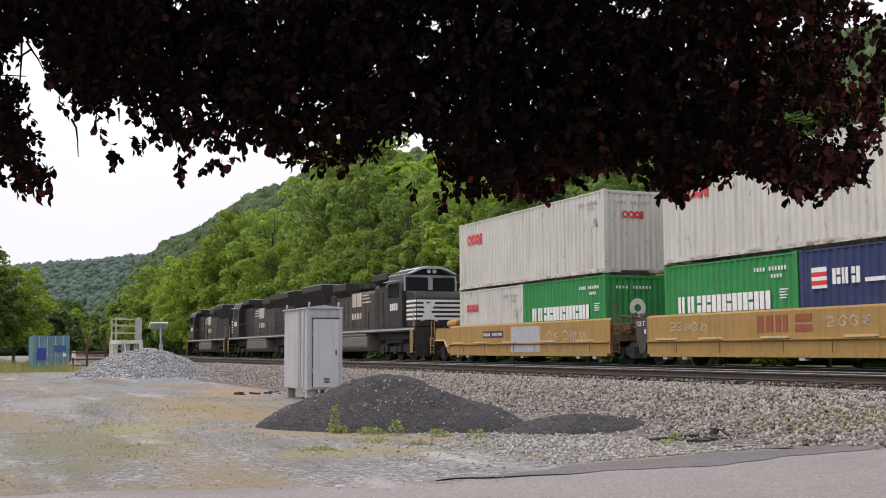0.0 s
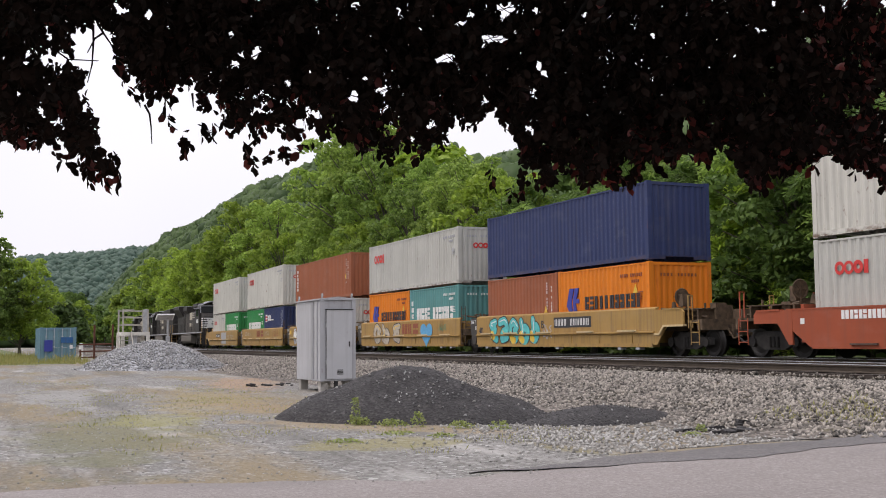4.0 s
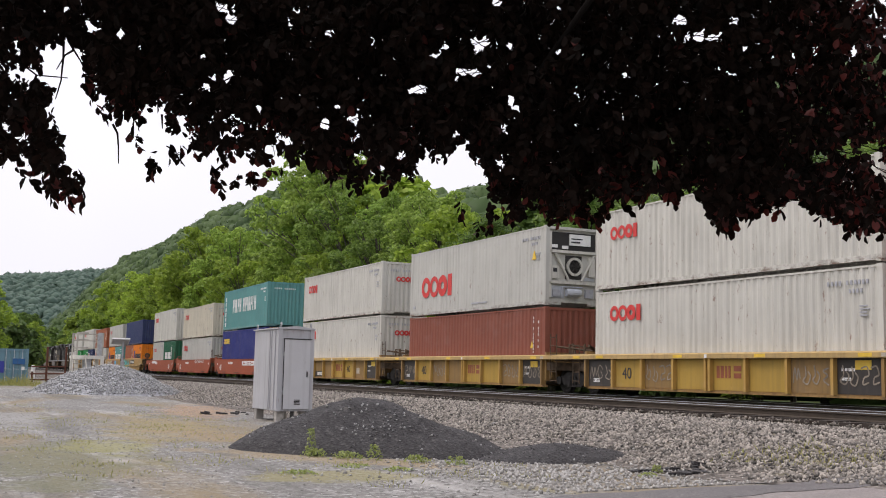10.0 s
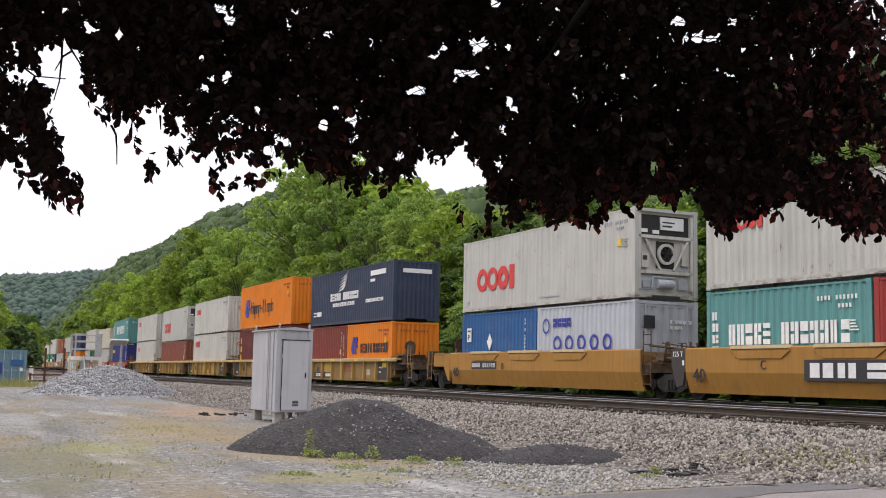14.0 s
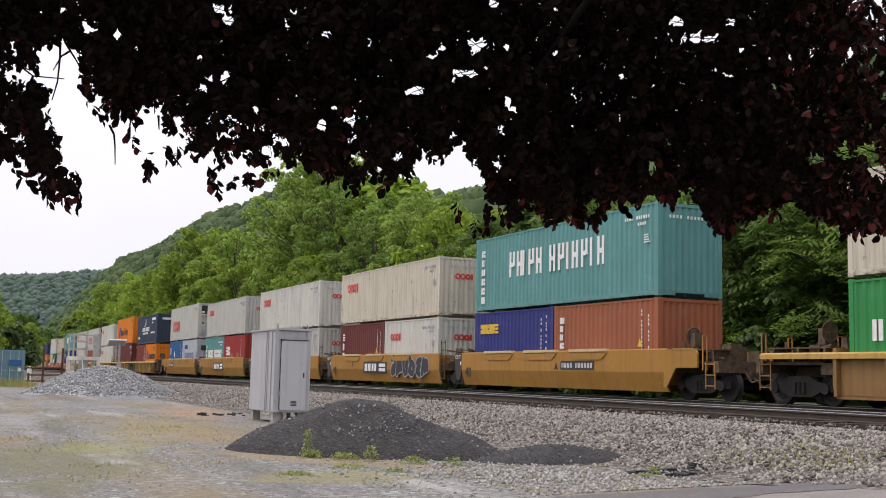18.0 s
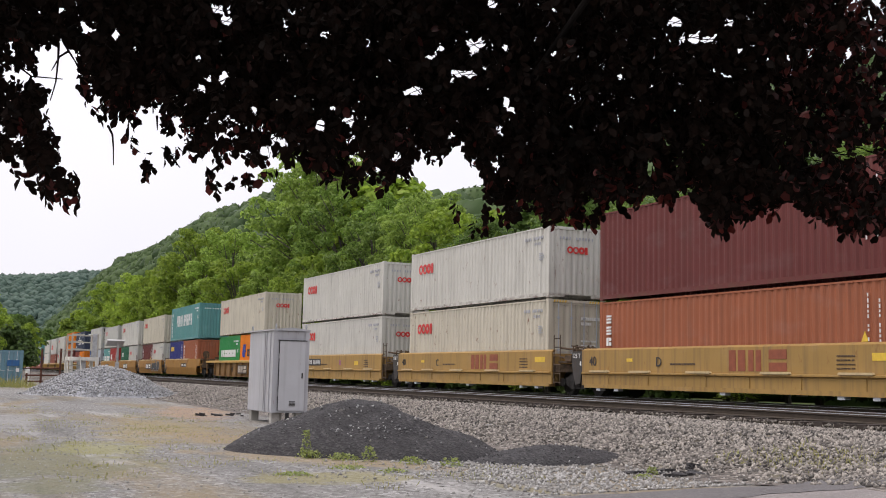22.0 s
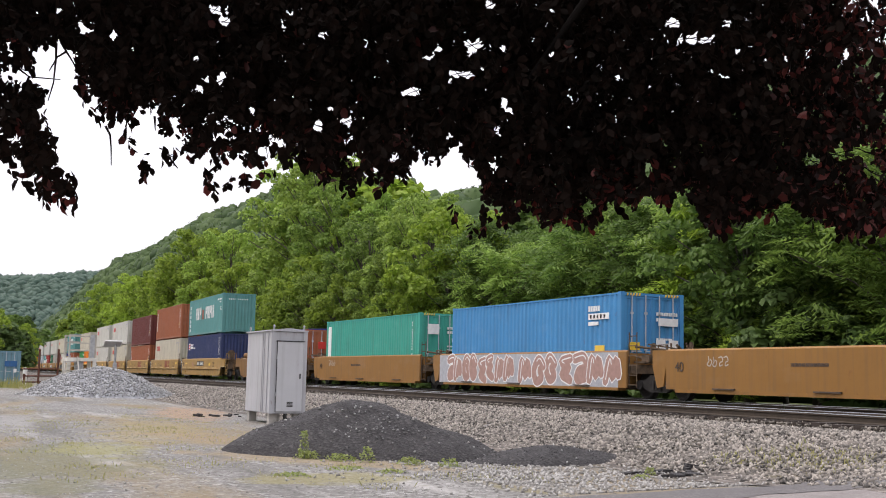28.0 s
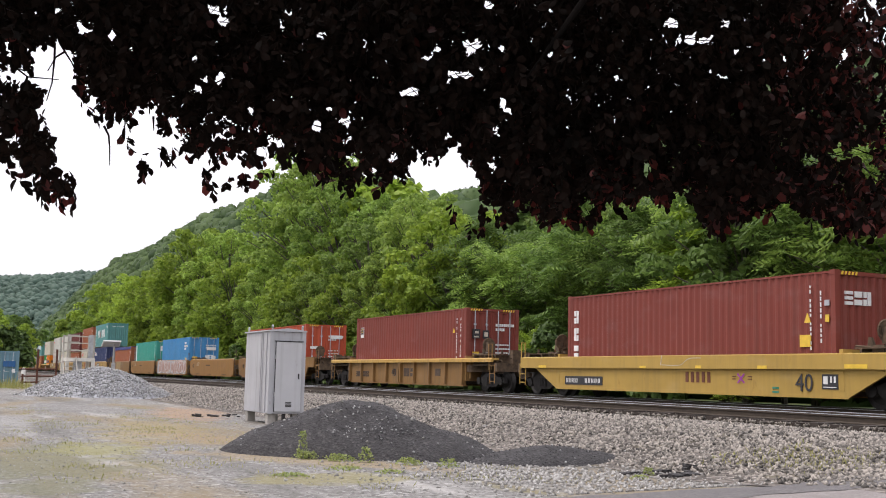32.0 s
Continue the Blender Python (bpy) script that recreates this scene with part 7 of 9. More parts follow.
        part("twig", bm, DARKBARK, ob)


purple_tree()


# ---- weeds and grass ----
def tuft(name, spots, blades, height, material, seed, label):
    rnd = np.random.RandomState(seed)
    c = np.repeat(np.array([(x, y, float(terrain(x, y))) for x, y, *_ in spots]), blades, 0)
    r = np.repeat(np.array([s[2] for s in spots]), blades)
    hgt = np.repeat(np.array([s[3] for s in spots]), blades) * rnd.uniform(0.4, 1.1, len(c)) * height
    ang, rad = rnd.uniform(0, 6.283, len(c)), np.sqrt(rnd.uniform(0, 1, len(c))) * r
    p = c + np.stack([np.cos(ang) * rad, np.sin(ang) * rad, np.zeros(len(c))], -1)
    p[:, 2] = terrain(p[:, 0], p[:, 1]) - 0.01
    lean = np.stack([np.cos(ang) * 0.4, np.sin(ang) * 0.4, np.ones(len(c))], -1) + rnd.normal(0, 0.35, (len(c), 3))
    side = np.cross(lean, rnd.normal(0, 1, (len(c), 3)))
    side /= np.linalg.norm(side, axis=1, keepdims=True)
    w = (0.022 * hgt + 0.003)[:, None]
    v = np.stack([p - side * w, p + lean * hgt[:, None] * 0.55 - side * w * 1.4, p + lean * hgt[:, None], p + lean * hgt[:, None] * 0.5 + side * w * 1.4], 1).reshape(-1, 3)
    me = quads_mesh(name, v, np.arange(len(v)).reshape(-1, 4))
    me.materials.append(material)
    return tagged(new(name, me), label, kind="stuff")


def weed_clumps(name, spots, material, seed, label):
    """Leafy weeds: broad small leaves up a few stems."""
    rnd = np.random.RandomState(seed)
    cs = []
    for x, y, r, h in spots:
        n = int(170 * r * (h + 0.1) / 0.1)
        a, q, f = rnd.uniform(0, 6.283, n), np.sqrt(rnd.uniform(0, 1, n)) * r, rnd.uniform(0, 1, n)
        px, py = x + np.cos(a) * q * (1 - 0.6 * f), y + np.sin(a) * q * (1 - 0.6 * f)
        cs.append(np.stack([px, py, terrain(px, py) + h * f], -1))
    c = np.concatenate(cs)
    v, q = leaf_quads(c, rnd.normal(0, 0.6, c.shape) + np.array([0, 0, 1.0]), 0.07, 0.035, rnd)
    me = quads_mesh(name, v, q)
    me.materials.append(material)
    return tagged(new(name, me), label, kind="stuff")


weed_clumps("weeds", [(-19.15, 6.42, 0.13, 0.50), (-19.1, 6.5, 0.35, 0.14), (-21.5, 5.95, 0.12, 0.24), (-18.2, 7.25, 0.18, 0.26), (-18.6, 6.9, 0.4, 0.12), (-17.6, 7.8, 0.3, 0.12), (-17.1, 8.3, 0.25, 0.14), (-17.0, 6.4, 0.4, 0.04),
                      (-16.2, 6.9, 0.3, 0.05), (-15.0, 10.9, 0.12, 0.12), (-14.4, 10.3, 0.2, 0.07), (-16.0, 5.2, 0.4, 0.04)], WEED, 51, "green weeds growing at the foot of the heap")
tuft("bank_grass", [(-15.2 + 0.4 * math.sin(i * 2.1) + i * 0.12, 12.4 + 0.16 * (i % 9), 0.25, 0.4 + 0.2 * (i % 3)) for i in range(26)], 40, 0.14, GRASS, 55, "thin yellow grass growing through the ballast")
rg = random.Random(9)
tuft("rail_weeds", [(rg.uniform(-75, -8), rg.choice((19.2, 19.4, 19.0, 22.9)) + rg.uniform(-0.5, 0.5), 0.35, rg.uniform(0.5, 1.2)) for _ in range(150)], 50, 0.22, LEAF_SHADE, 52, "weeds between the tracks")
tuft("dry_grass", [(rg.uniform(-100, -72), rg.uniform(-8, 7.2), 0.8, rg.uniform(0.6, 1.2)) for _ in range(150)], 90, 0.5, GRASS, 53, "long yellow-green grass round the stored container")
tuft("yard_grass", [(rg.uniform(-46, -14), rg.uniform(1.5, 9.0), 0.5, rg.uniform(0.2, 0.5)) for _ in range(120)], 40, 0.16, GRASS, 54, "thin dry grass in the yard gravel")


# ---- yard: signal housing, stored container, platform, lamp, fence ----
HOUSE = paint("grey_housing_paint", (0.44, 0.445, 0.465), dirt=0.4, rust=0.3)
HOUSEDOOR = paint("pale_grey_door_paint", (0.51, 0.515, 0.53), dirt=0.25, rust=0.15)
BLEACHED = plain("bleached_timber", (0.40, 0.38, 0.33), 0.85, scale=2)
PALEWOOD = plain("white_painted_timber", (0.68, 0.66, 0.60), 0.8, scale=2)
TIMBER = plain("weathered_timber", (0.33, 0.31, 0.28), 0.85, scale=2)
GALV = plain("galvanised_steel", (0.42, 0.43, 0.44), 0.5, 0.6)
RUSTY = plain("rusted_steel", (0.10, 0.035, 0.02), 0.85, scale=4)
CONCRETE = plain("concrete_block", (0.36, 0.34, 0.31), 0.9, scale=5)
FADEDBLUE = paint("faded_blue_paint", (0.15, 0.27, 0.33), dirt=0.4)


def signal_house():
    x0, x1, y0, y1, z0, z1 = -34.55, -31.9, 9.6, 10.65, 0.32, 2.74
    ob = thing("signal_housing", "grey steel signal housing with a door, on blocks", "equipment housing")
    bm = bmesh.new()
    box(bm, x0, x1, y0, y1, z0, z1)
    part("body", bm, HOUSE, ob, bevel=0.015)
    bm = bmesh.new()
    prism(bm, [(y0 - 0.05, z1), (y1 + 0.05, z1), (y1 + 0.05, z1 + 0.04), ((y0 + y1) / 2, z1 + 0.10), (y0 - 0.05, z1 + 0.04)], x0 - 0.05, x1 + 0.05)
    part("roof", bm, HOUSE, ob)
    for x in (x0 + 1.75, x0 + 1.9, x1 - 0.35):
        bm = bmesh.new()
        box(bm, x - 0.025, x + 0.025, y0 - 0.03, y0, z0 + 0.04, z1 - 0.04)
        part("wall_rib", bm, HOUSE, ob)
    for y in (y0, y1):
        bm = bmesh.new()
        box(bm, x1, x1 + 0.03, y - 0.03 if y == y0 else y - 0.09, y + 0.09 if y == y0 else y + 0.03, z0, z1)
        part("corner_trim", bm, HOUSE, ob)
    bm = bmesh.new()
    box(bm, x1, x1 + 0.045, y0 + 0.17, y1 - 0.09, z0 + 0.06, z1 - 0.30)
    door = part("door", bm, HOUSEDOOR, ob, "grey steel door", bevel=0.01)
    bm = bmesh.new()
    box(bm, x1 + 0.0, x1 + 0.06, y0 + 0.13, y1 - 0.05, z1 - 0.30, z1 - 0.275)
    box(bm, x1 + 0.0, x1 + 0.02, y0 + 0.15, y0 + 0.17, z0 + 0.06, z1 - 0.30)
    part("door_gap", bm, BLACKIRON, door)
    bm = bmesh.new()
    box(bm, x1 + 0.045, x1 + 0.075, y1 - 0.19, y1 - 0.16, z0 + 1.02, z0 + 1.18)
    part("handle", bm, BLACKIRON, door)
    for z in (z0 + 0.5, z0 + 1.6):
        bm = bmesh.new()
        rod(bm, (x1 + 0.05, y0 + 0.16, z), (x1 + 0.05, y0 + 0.16, z + 0.14), 0.018, 6)
        part("hinge", bm, GALV, door)
    bm = bmesh.new()
    for k in range(4):
        box(bm, x1 + 0.045, x1 + 0.055, y0 + 0.5, y0 + 0.68, z0 + 0.2 + k * 0.04, z0 + 0.222 + k * 0.04)
    part("vent", bm, BLACKIRON, door)
    for x, y in ((x0 + 0.06, y0 + 0.06), (x1 - 0.06, y0 + 0.06), (x1 - 0.06, y1 - 0.06)):
        bm = bmesh.new()
        lathe(bm, [(0.035, -0.015), (0.07, -0.015), (0.07, 0.015), (0.035, 0.015), (0.035, -0.015)], (x, y, z1 + 0.13), "y", 12)
        box(bm, x - 0.03, x + 0.03, y - 0.012, y + 0.012, z1 + 0.02, z1 + 0.08)
        part("lifting_eye", bm, GALV, ob)
    for x in (x0 + 0.25, x1 - 0.25):
        for y in (y0 + 0.15, y1 - 0.15):
            bm = bmesh.new()
            box(bm, x - 0.12, x + 0.12, y - 0.12, y + 0.12, float(terrain(x, y)) - 0.05, z0)
            part("support_block", bm, TIMBER if x < x1 - 0.3 else CONCRETE, ob, bevel=0.01)
    bm = bmesh.new()
    rod(bm, (x1 - 0.1, y0 + 0.5, z0), (x1 - 0.1, y0 + 0.5, float(terrain(x1, y0))), 0.06, 8)
    part("cable_duct", bm, BLACKIRON, ob)


signal_house()


def stored_box():
    L, H = 6.058, 2.45
    ob = thing("storage_container", "faded blue storage container with closed doors in the grass", "container", at=pose(-83.0 - L, 4.48, float(terrain(-84, 5)) + 0.02))
    shared("frame", (L, H, "s"), lambda bm: box_frame(bm, L, H, True), FADEDBLUE, ob)
    for k, yy in enumerate((0.012, BOX_W - 0.012)):
        s = 1 if k == 0 else -1
        shared("side_panel", (L, H, k, "s"), lambda bm: corrugated(bm, 0.15, L - 0.15, 0.17, H - 0.075, lambda a, q: (a, yy + s * q)), FADEDBLUE, ob)
    shared("roof", (L, H, "s"), lambda bm: box(bm, 0.1, L - 0.1, 0.05, BOX_W - 0.05, H - 0.06, H - 0.02), FADEDBLUE, ob)
    door_end(ob, L, H, FADEDBLUE)
    mark(ob, "dark_blue_patch", DECALBLUE, [(0.3, 0.85, 0.75, 1.55)], face=L + 0.02)
    mark(ob, "white_label", DECALWHITE, [(2.0, 2.2, 0.95, 1.2)], face=L + 0.02)
    mark(ob, "blue_panel", MIDBLUE, [(1.4, 2.2, 1.35, 1.75)], face=L + 0.012)


stored_box()


def loading_platform():
    ob = thing("access_platform", "weathered steel and timber access platform with railings", "platform")
    x0, x1, y0, y1, zd = -78.0, -75.4, 9.1, 10.9, 2.22
    bm = bmesh.new()
    box(bm, x0, x1, y0, y1, zd - 0.22, zd)
    part("deck", bm, PALEWOOD, ob)
    for x in (x0 + 0.1, x1 - 0.1):
        for y in (y0 + 0.1, y1 - 0.1):
            bm = bmesh.new()
            box(bm, x - 0.11, x + 0.11, y - 0.11, y + 0.11, float(terrain(x, y)) - 0.1, zd - 0.09)
            part("leg", bm, PALEWOOD, ob)
            bm = bmesh.new()
            box(bm, x - 0.05, x + 0.05, y - 0.05, y + 0.05, zd, zd + 1.5)
            part("railing_post", bm, BLEACHED, ob)
    for z in (zd + 0.5, zd + 1.0, zd + 1.45):
        for a, b in (((x0 + 0.1, y0 + 0.1), (x0 + 0.1, y1 - 0.1)), ((x1 - 0.1, y0 + 0.1), (x1 - 0.1, y0 + 0.75)), ((x0 + 0.1, y1 - 0.1), (x1 - 0.1, y1 - 0.1))):
            bm = bmesh.new()
            box(bm, min(a[0], b[0]) - 0.03, max(a[0], b[0]) + 0.03, min(a[1], b[1]) - 0.03, max(a[1], b[1]) + 0.03, z - 0.04, z + 0.04)
            part("rail_bar", bm, BLEACHED, ob)
    bm = bmesh.new()
    box(bm, x1 - 0.12, x1 - 0.06, y1 - 0.42, y1 - 0.1, zd, zd + 1.5)
    part("railing_panel", bm, GALV, ob, "grey sheet panel")
    bm = bmesh.new()
    box(bm, x1 - 0.9, x1 - 0.3, y0 + 0.55, y0 + 1.05, 0.1, zd - 0.09)
    part("utility_box", bm, GALV, ob)
    for i in range(7):
        bm = bmesh.new()
        box(bm, x1 + 0.1 + i * 0.28, x1 + 0.36 + i * 0.28, y0 - 0.2, y0 + 0.6, zd - 0.3 - i * 0.28, zd - 0.25 - i * 0.28)
        part("step", bm, BLEACHED, ob)
    for y in (y0 - 0.22, y0 + 0.62):
        bm = bmesh.new()
        prism(bm, [(x1, zd - 0.1), (x1 + 2.1, 0.1), (x1 + 2.25, 0.1), (x1, zd + 0.08)], y - 0.03, y + 0.03, "y")
        part("stringer", bm, BLEACHED, ob)


loading_platform()


def solar_post():
    ob = thing("solar_panel_post", "small solar panel on a grey steel post", "solar panel")
    x, y = -78.0, 12.5
    z0 = float(terrain(x, y))
    bm = bmesh.new()
    rod(bm, (x, y, z0 - 0.1), (x, y, 3.28), 0.08, 10)
    part("post", bm, GALV, ob)
    bm = bmesh.new()
    prism(bm, [(x - 0.35, 3.05), (x + 0.45, 3.40), (x + 0.42, 3.48), (x - 0.38, 3.13)], y - 0.8, y + 0.38, "y")
    part("panel_frame", bm, DECALWHITE, ob)
    bm = bmesh.new()
    prism(bm, [(x - 0.33, 3.045), (x + 0.43, 3.378), (x + 0.43, 3.39), (x - 0.33, 3.055)], y - 0.74, y + 0.32, "y")
    part("panel_back", bm, HOUSEDOOR, ob)
    bm = bmesh.new()
    box(bm, x - 0.12, x + 0.12, y - 0.12, y + 0.12, 1.5, 1.95)
    part("battery_box", bm, GALV, ob)


solar_post()


def rust_fence():
    ob = thing("pipe_fence", "rusty steel pipe fence beside the stored container", "fence")
    posts = [(-79.0, 6.85, 1.1), (-79.0, 7.75, 2.75), (-79.0, 8.95, 2.78)]
    for x, y, z in posts:
        bm = bmesh.new()
        rod(bm, (x, y, float(terrain(x, y)) - 0.1), (x, y, z), 0.07, 8)
        part("post", bm, RUSTY, ob)
    for z in (0.55, 0.95, 1.42):
        bm = bmesh.new()
        rod(bm, (-79.0, 6.75, z), (-79.0, 9.0, z + 0.04), 0.05, 8)
        part("rail_pipe", bm, RUSTY, ob)
    w = thing("marker_post", "short white plastic marker post", "post", at=pose(-79.6, 6.95, float(terrain(-79.6, 6.95))))
    bm = bmesh.new()
    lathe(bm, [(0.14, -0.05), (0.14, 1.25), (0.10, 1.32), (0.0, 1.33)], (0, 0, 0), "z", 12)
    part("pipe", bm, DECALWHITE, w)


rust_fence()
S = [0, -44.51, -28.8, -13.35, 1.96, 17.26, 37.12, 52.76, 68.49, 88.2, 103.93, 119.42, 135.09, 150.84, 170.56, 186.27, 201.91, 217.52,
     233.18, 253.0, 272.84, 288.4, 303.86, 319.27, 334.88, 354.6, 370.13, 385.65, 401.14, 416.63, 436.67, 456.61]
FIRST, MIDDLE, LAST, SINGLE = (True, False), (False, False), (False, True), (True, True)
LABELS = {"ledge": "yellow steel well car with step ledges, scuffed and dusty", "rib": "grimy yellow well car with ribbed sides",
          "facet": "tan steel well car with angled sides, dusty", "low": "red-oxide well car with plain sides",
          "plain": "brown weathered well car with plain sides", "tub": "bright yellow well car with a deep middle"}


def unit(k, style, mat, ends, label=None):
    ob = well_unit(style, mat, ends, label or LABELS[style], k)
    ride(ob, S[k] + L40 / 2, RAIL)
    return ob


def stack(k, lower, upper, low_h):
    """Lower box or boxes and the one on top of them."""
    load(S[k], *(lower if isinstance(lower, list) else [(lower, 0.0, 0.0)]))
    if upper:
        load(S[k], (upper, 0.0, low_h + 0.05))


def build_train():
    # first car: five yellow units with sprayed sides
    cars = {}
    for k, e in zip(range(1, 6), (FIRST, MIDDLE, MIDDLE, MIDDLE, LAST)):
        cars[k] = unit(k, "ledge", YELLOWCAR, e, "yellow steel well car with step ledges and sprayed graffiti")
    stack(1, pair(rings_box(L=L20, seed=1), green_box()), rings_box(H=HC, seed=2), STD)
    stack(2, pair(green_box(), flag_box(NAVY, L20, STD)), rings_box(H=HC, seed=3, tint="cream-white"), STD)
    stack(3, pair(rings_box(L=L20, seed=4), rings_box(L=L20, seed=5)), plain_box(BRICK, "brick-red", H=STD, vertical=6, seed=3), STD)
    stack(4, pair(orange_box(), teal_box(L20, STD)), rings_box(GREYWHITE, seed=6), STD)
    stack(5, pair(plain_box(BRICK, "brick-red", L20, STD, seed=4), orange_box()), plain_box(NAVY, "navy blue", H=STD, seed=2, columns=False), STD)
    scrawl(cars[1], 2.2, 0.55, 3.0, 0.75, [DECALDUST], 3, 5)
    number_plate(cars[1], -3.2, 1.0, 1.9)
    car_mark(cars[1], "dull_patch", DECALGREY, [(-0.6, 1.8, 0.42, 1.4)])
    scrawl(cars[2], -5.6, 1.0, 2.0, 0.35, [DECALDUST], 5, 5)
    scrawl(cars[2], 1.2, 1.0, 1.6, 0.35, [DECALDUST], 6, 4)
    scrawl(cars[2], 4.0, 0.9, 1.5, 0.5, [DECALBROWN], 7, 4)
    car_bars(cars[2], DECALBROWN, -1.4, 0.95, 3, 0.75, 0.45, 4)
    scrawl(cars[3], -5.6, 0.35, 5.2, 1.1, [DECALBLACK, DECALBLACK], 8, 6, fill=DECALWHITE, fade=DECALGREY)
    scrawl(cars[3], -0.3, 0.45, 1.0, 0.5, [DECALYELLOW, DECALBLACK], 9, 3)
    car_mark(cars[3], "yellow_patch", DECALYELLOW, [(-6.6, -6.25, 1.05, 1.3), (-4.1, -3.8, 1.12, 1.22), (3.4, 3.9, 1.12, 1.24), (6.0, 6.5, 1.1, 1.36)])
    scrawl(cars[3], 4.4, 0.8, 1.3, 0.6, [DECALDUST], 10, 4)
    car_bars(cars[3], DECALBROWN, 2.0, 0.9, 3, 0.75, 0.55, 4)
    scrawl(cars[4], -4.7, 0.38, 4.1, 1.08, [DECALBLACK, DECALYELLOW], 12, 3, fill=DECALDUST)
    scrawl(cars[4], 4.3, 0.95, 1.0, 0.4, [DECALGREEN], 13, 3)
    car_bars(cars[4], DECALBROWN, -0.4, 0.88, 3, 0.75, 0.5, 4)
    bm = bmesh.new()
    heart = [(2 * math.pi * k / 40) for k in range(40)]
    prism(bm, [(2.85 + 0.047 * 16 * math.sin(a) ** 3, 0.88 + 0.040 * (13 * math.cos(a) - 5 * math.cos(2 * a) - 2 * math.cos(3 * a) - math.cos(4 * a))) for a in heart], SIDE_Y - 0.022, SIDE_Y - 0.018, "y")
    part("sprayed_heart", bm, DECALSKY, cars[4])
    scrawl(cars[5], -5.4, 0.36, 4.4, 1.08, [DECALBLACK, DECALWHITE], 15, 5, fill=DECALTEAL, fade=DECALYELLOW)
    scrawl(cars[5], -0.8, 0.5, 0.8, 0.7, [DECALGREY], 17, 3)
    writing("40", 0.42, DECALBLACK, cars[5], -6.5, SIDE_Y - 0.01, 0.8)
    number_plate(cars[5], 0.1, 0.98, 2.7, 0.38)
    writing("B", 0.42, DECALBLACK, cars[5], -0.9, SIDE_Y - 0.01, 0.98)
    # second car: three red-oxide units
    for k, e in zip(range(6, 9), (FIRST, MIDDLE, LAST)):
        cars[k] = unit(k, "low", REDCAR, e)
        writing("40", 0.62, DECALWHITE, cars[k], 4.3 if k == 6 else -5.6, SIDE_Y - 0.01, 0.5)
        car_bars(cars[k], DECALWHITE, -3.0, 0.95, 6, 0.22, 0.16, k)
        car_mark(cars[k], "reflector", DECALWHITE, [(-6.4, -6.25, 0.9, 1.05), (6.2, 6.35, 0.9, 1.05)])
    stack(6, pair(rings_box(GREYWHITE, L=L20, seed=8), white_word_box()), rings_box(WHITE, H=HC, seed=9), STD)
    stack(7, rings_box(GREYWHITE, H=STD, seed=10), rings_box(CREAM, H=STD, seed=11, tint="cream-white"), STD)
    stack(8, gold_word_box(L40, HC), teal_box(), HC)
    car_bars(cars[6], DECALWHITE, -4.9, 1.0, 9, 0.3, 0.22, 51)
    car_bars(cars[8], DECALWHITE, 1.0, 0.86, 10, 0.36, 0.3, 52)
    scrawl(cars[7], 0.9, 1.0, 3.6, 0.26, [DECALWHITE], 22, 14)
    # third car: five ribbed units
    for k, e in zip(range(9, 14), (FIRST, MIDDLE, MIDDLE, MIDDLE, LAST)):
        cars[k] = unit(k, "rib", RIBCAR, e)
        y = -HALF_W + 0.115
        car_mark(cars[k], "yellow_patch", DECALYELLOW, [(5.35, 5.85, 0.88, 1.1)], y - 0.016)
        car_bars(cars[k], DECALBROWN, 0.28, 0.62, 3, 0.36, 0.34, 4, y - 0.012)
        for x in (-7.0, -5.6, -1.5, 2.0, 5.6):
            car_mark(cars[k], "yellow_patch", DECALYELLOW, [(x, x + 0.42, 1.18, 1.27)], -HALF_W - 0.062)
        car_mark(cars[k], "pale_patch", DECALWHITE, [(-0.06, 0.05, 1.17, 1.275)], -HALF_W - 0.064)
        car_mark(cars[k], "pale_patch", DECALDUST, [(6.3, 6.5, 1.18, 1.27)], -HALF_W - 0.062)
        if k in (10, 11):
            for b, n, tone in ((0, 3, DECALFAINT), (2, 4, DECALFAINT), (6, 4, DECALFAINT), (7, 4, DECALFAINT)):
                scrawl(cars[k], -6.2 + b * 1.575, 0.42, 1.35, 0.62, [tone], 50 + b + k, n, y0=y - 0.018)
        for b in (1, 2) if k in (9, 13) else ():
            car_mark(cars[k], "primer_strip", PRIMER, [(-6.25 + b * 1.575, -4.78 + b * 1.575, 0.30, 0.60)], y - 0.016)
            car_bars(cars[k], DECALWHITE, -5.9 + b * 1.575, 0.38, 4 + b, 0.15, 0.15, k + b, y - 0.022, "number_mark")
        if k in (9, 13):
            car_mark(cars[k], "label_plate", DECALDUST, [(3.3, 3.75, 0.5, 0.78)], y - 0.016)
        writing("40", 0.5, DECALBLACK, cars[k], -4.3 if k != 9 else 1.9, y - 0.022, 0.55)
        car_bars(cars[k], DECALWHITE, -5.95, 0.42, 4, 0.09, 0.12, k, y - 0.012, "data_mark")
        car_bars(cars[k], DECALWHITE, 4.92, 0.84, 4, 0.11, 0.07, k + 2, y - 0.012, "data_mark")
        car_bars(cars[k], DECALWHITE, 4.92, 0.62, 3, 0.10, 0.07, k + 4, y - 0.012, "data_mark")
    stack(9, rings_box(WHITE, H=HC, seed=12), rings_box(WHITE, H=STD, seed=13), HC)
    stack(10, plain_box(DUSTYRED, "dusty brown-red", H=STD, seed=5), rings_box(GREYWHITE, H=HC, end="reefer", big=True, smooth=True), STD)
    stack(11, rings_box(WHITE, H=HC, seed=14, mark_h=0.5), rings_box(WHITE, H=STD, seed=15), HC)
    stack(12, gold_box(), orange_box(L40, HC), HC)
    stack(13, pair(plain_box(BROWNRED, "brown-red", L20, STD, seed=6), orange_box()), logistics_box(), STD)
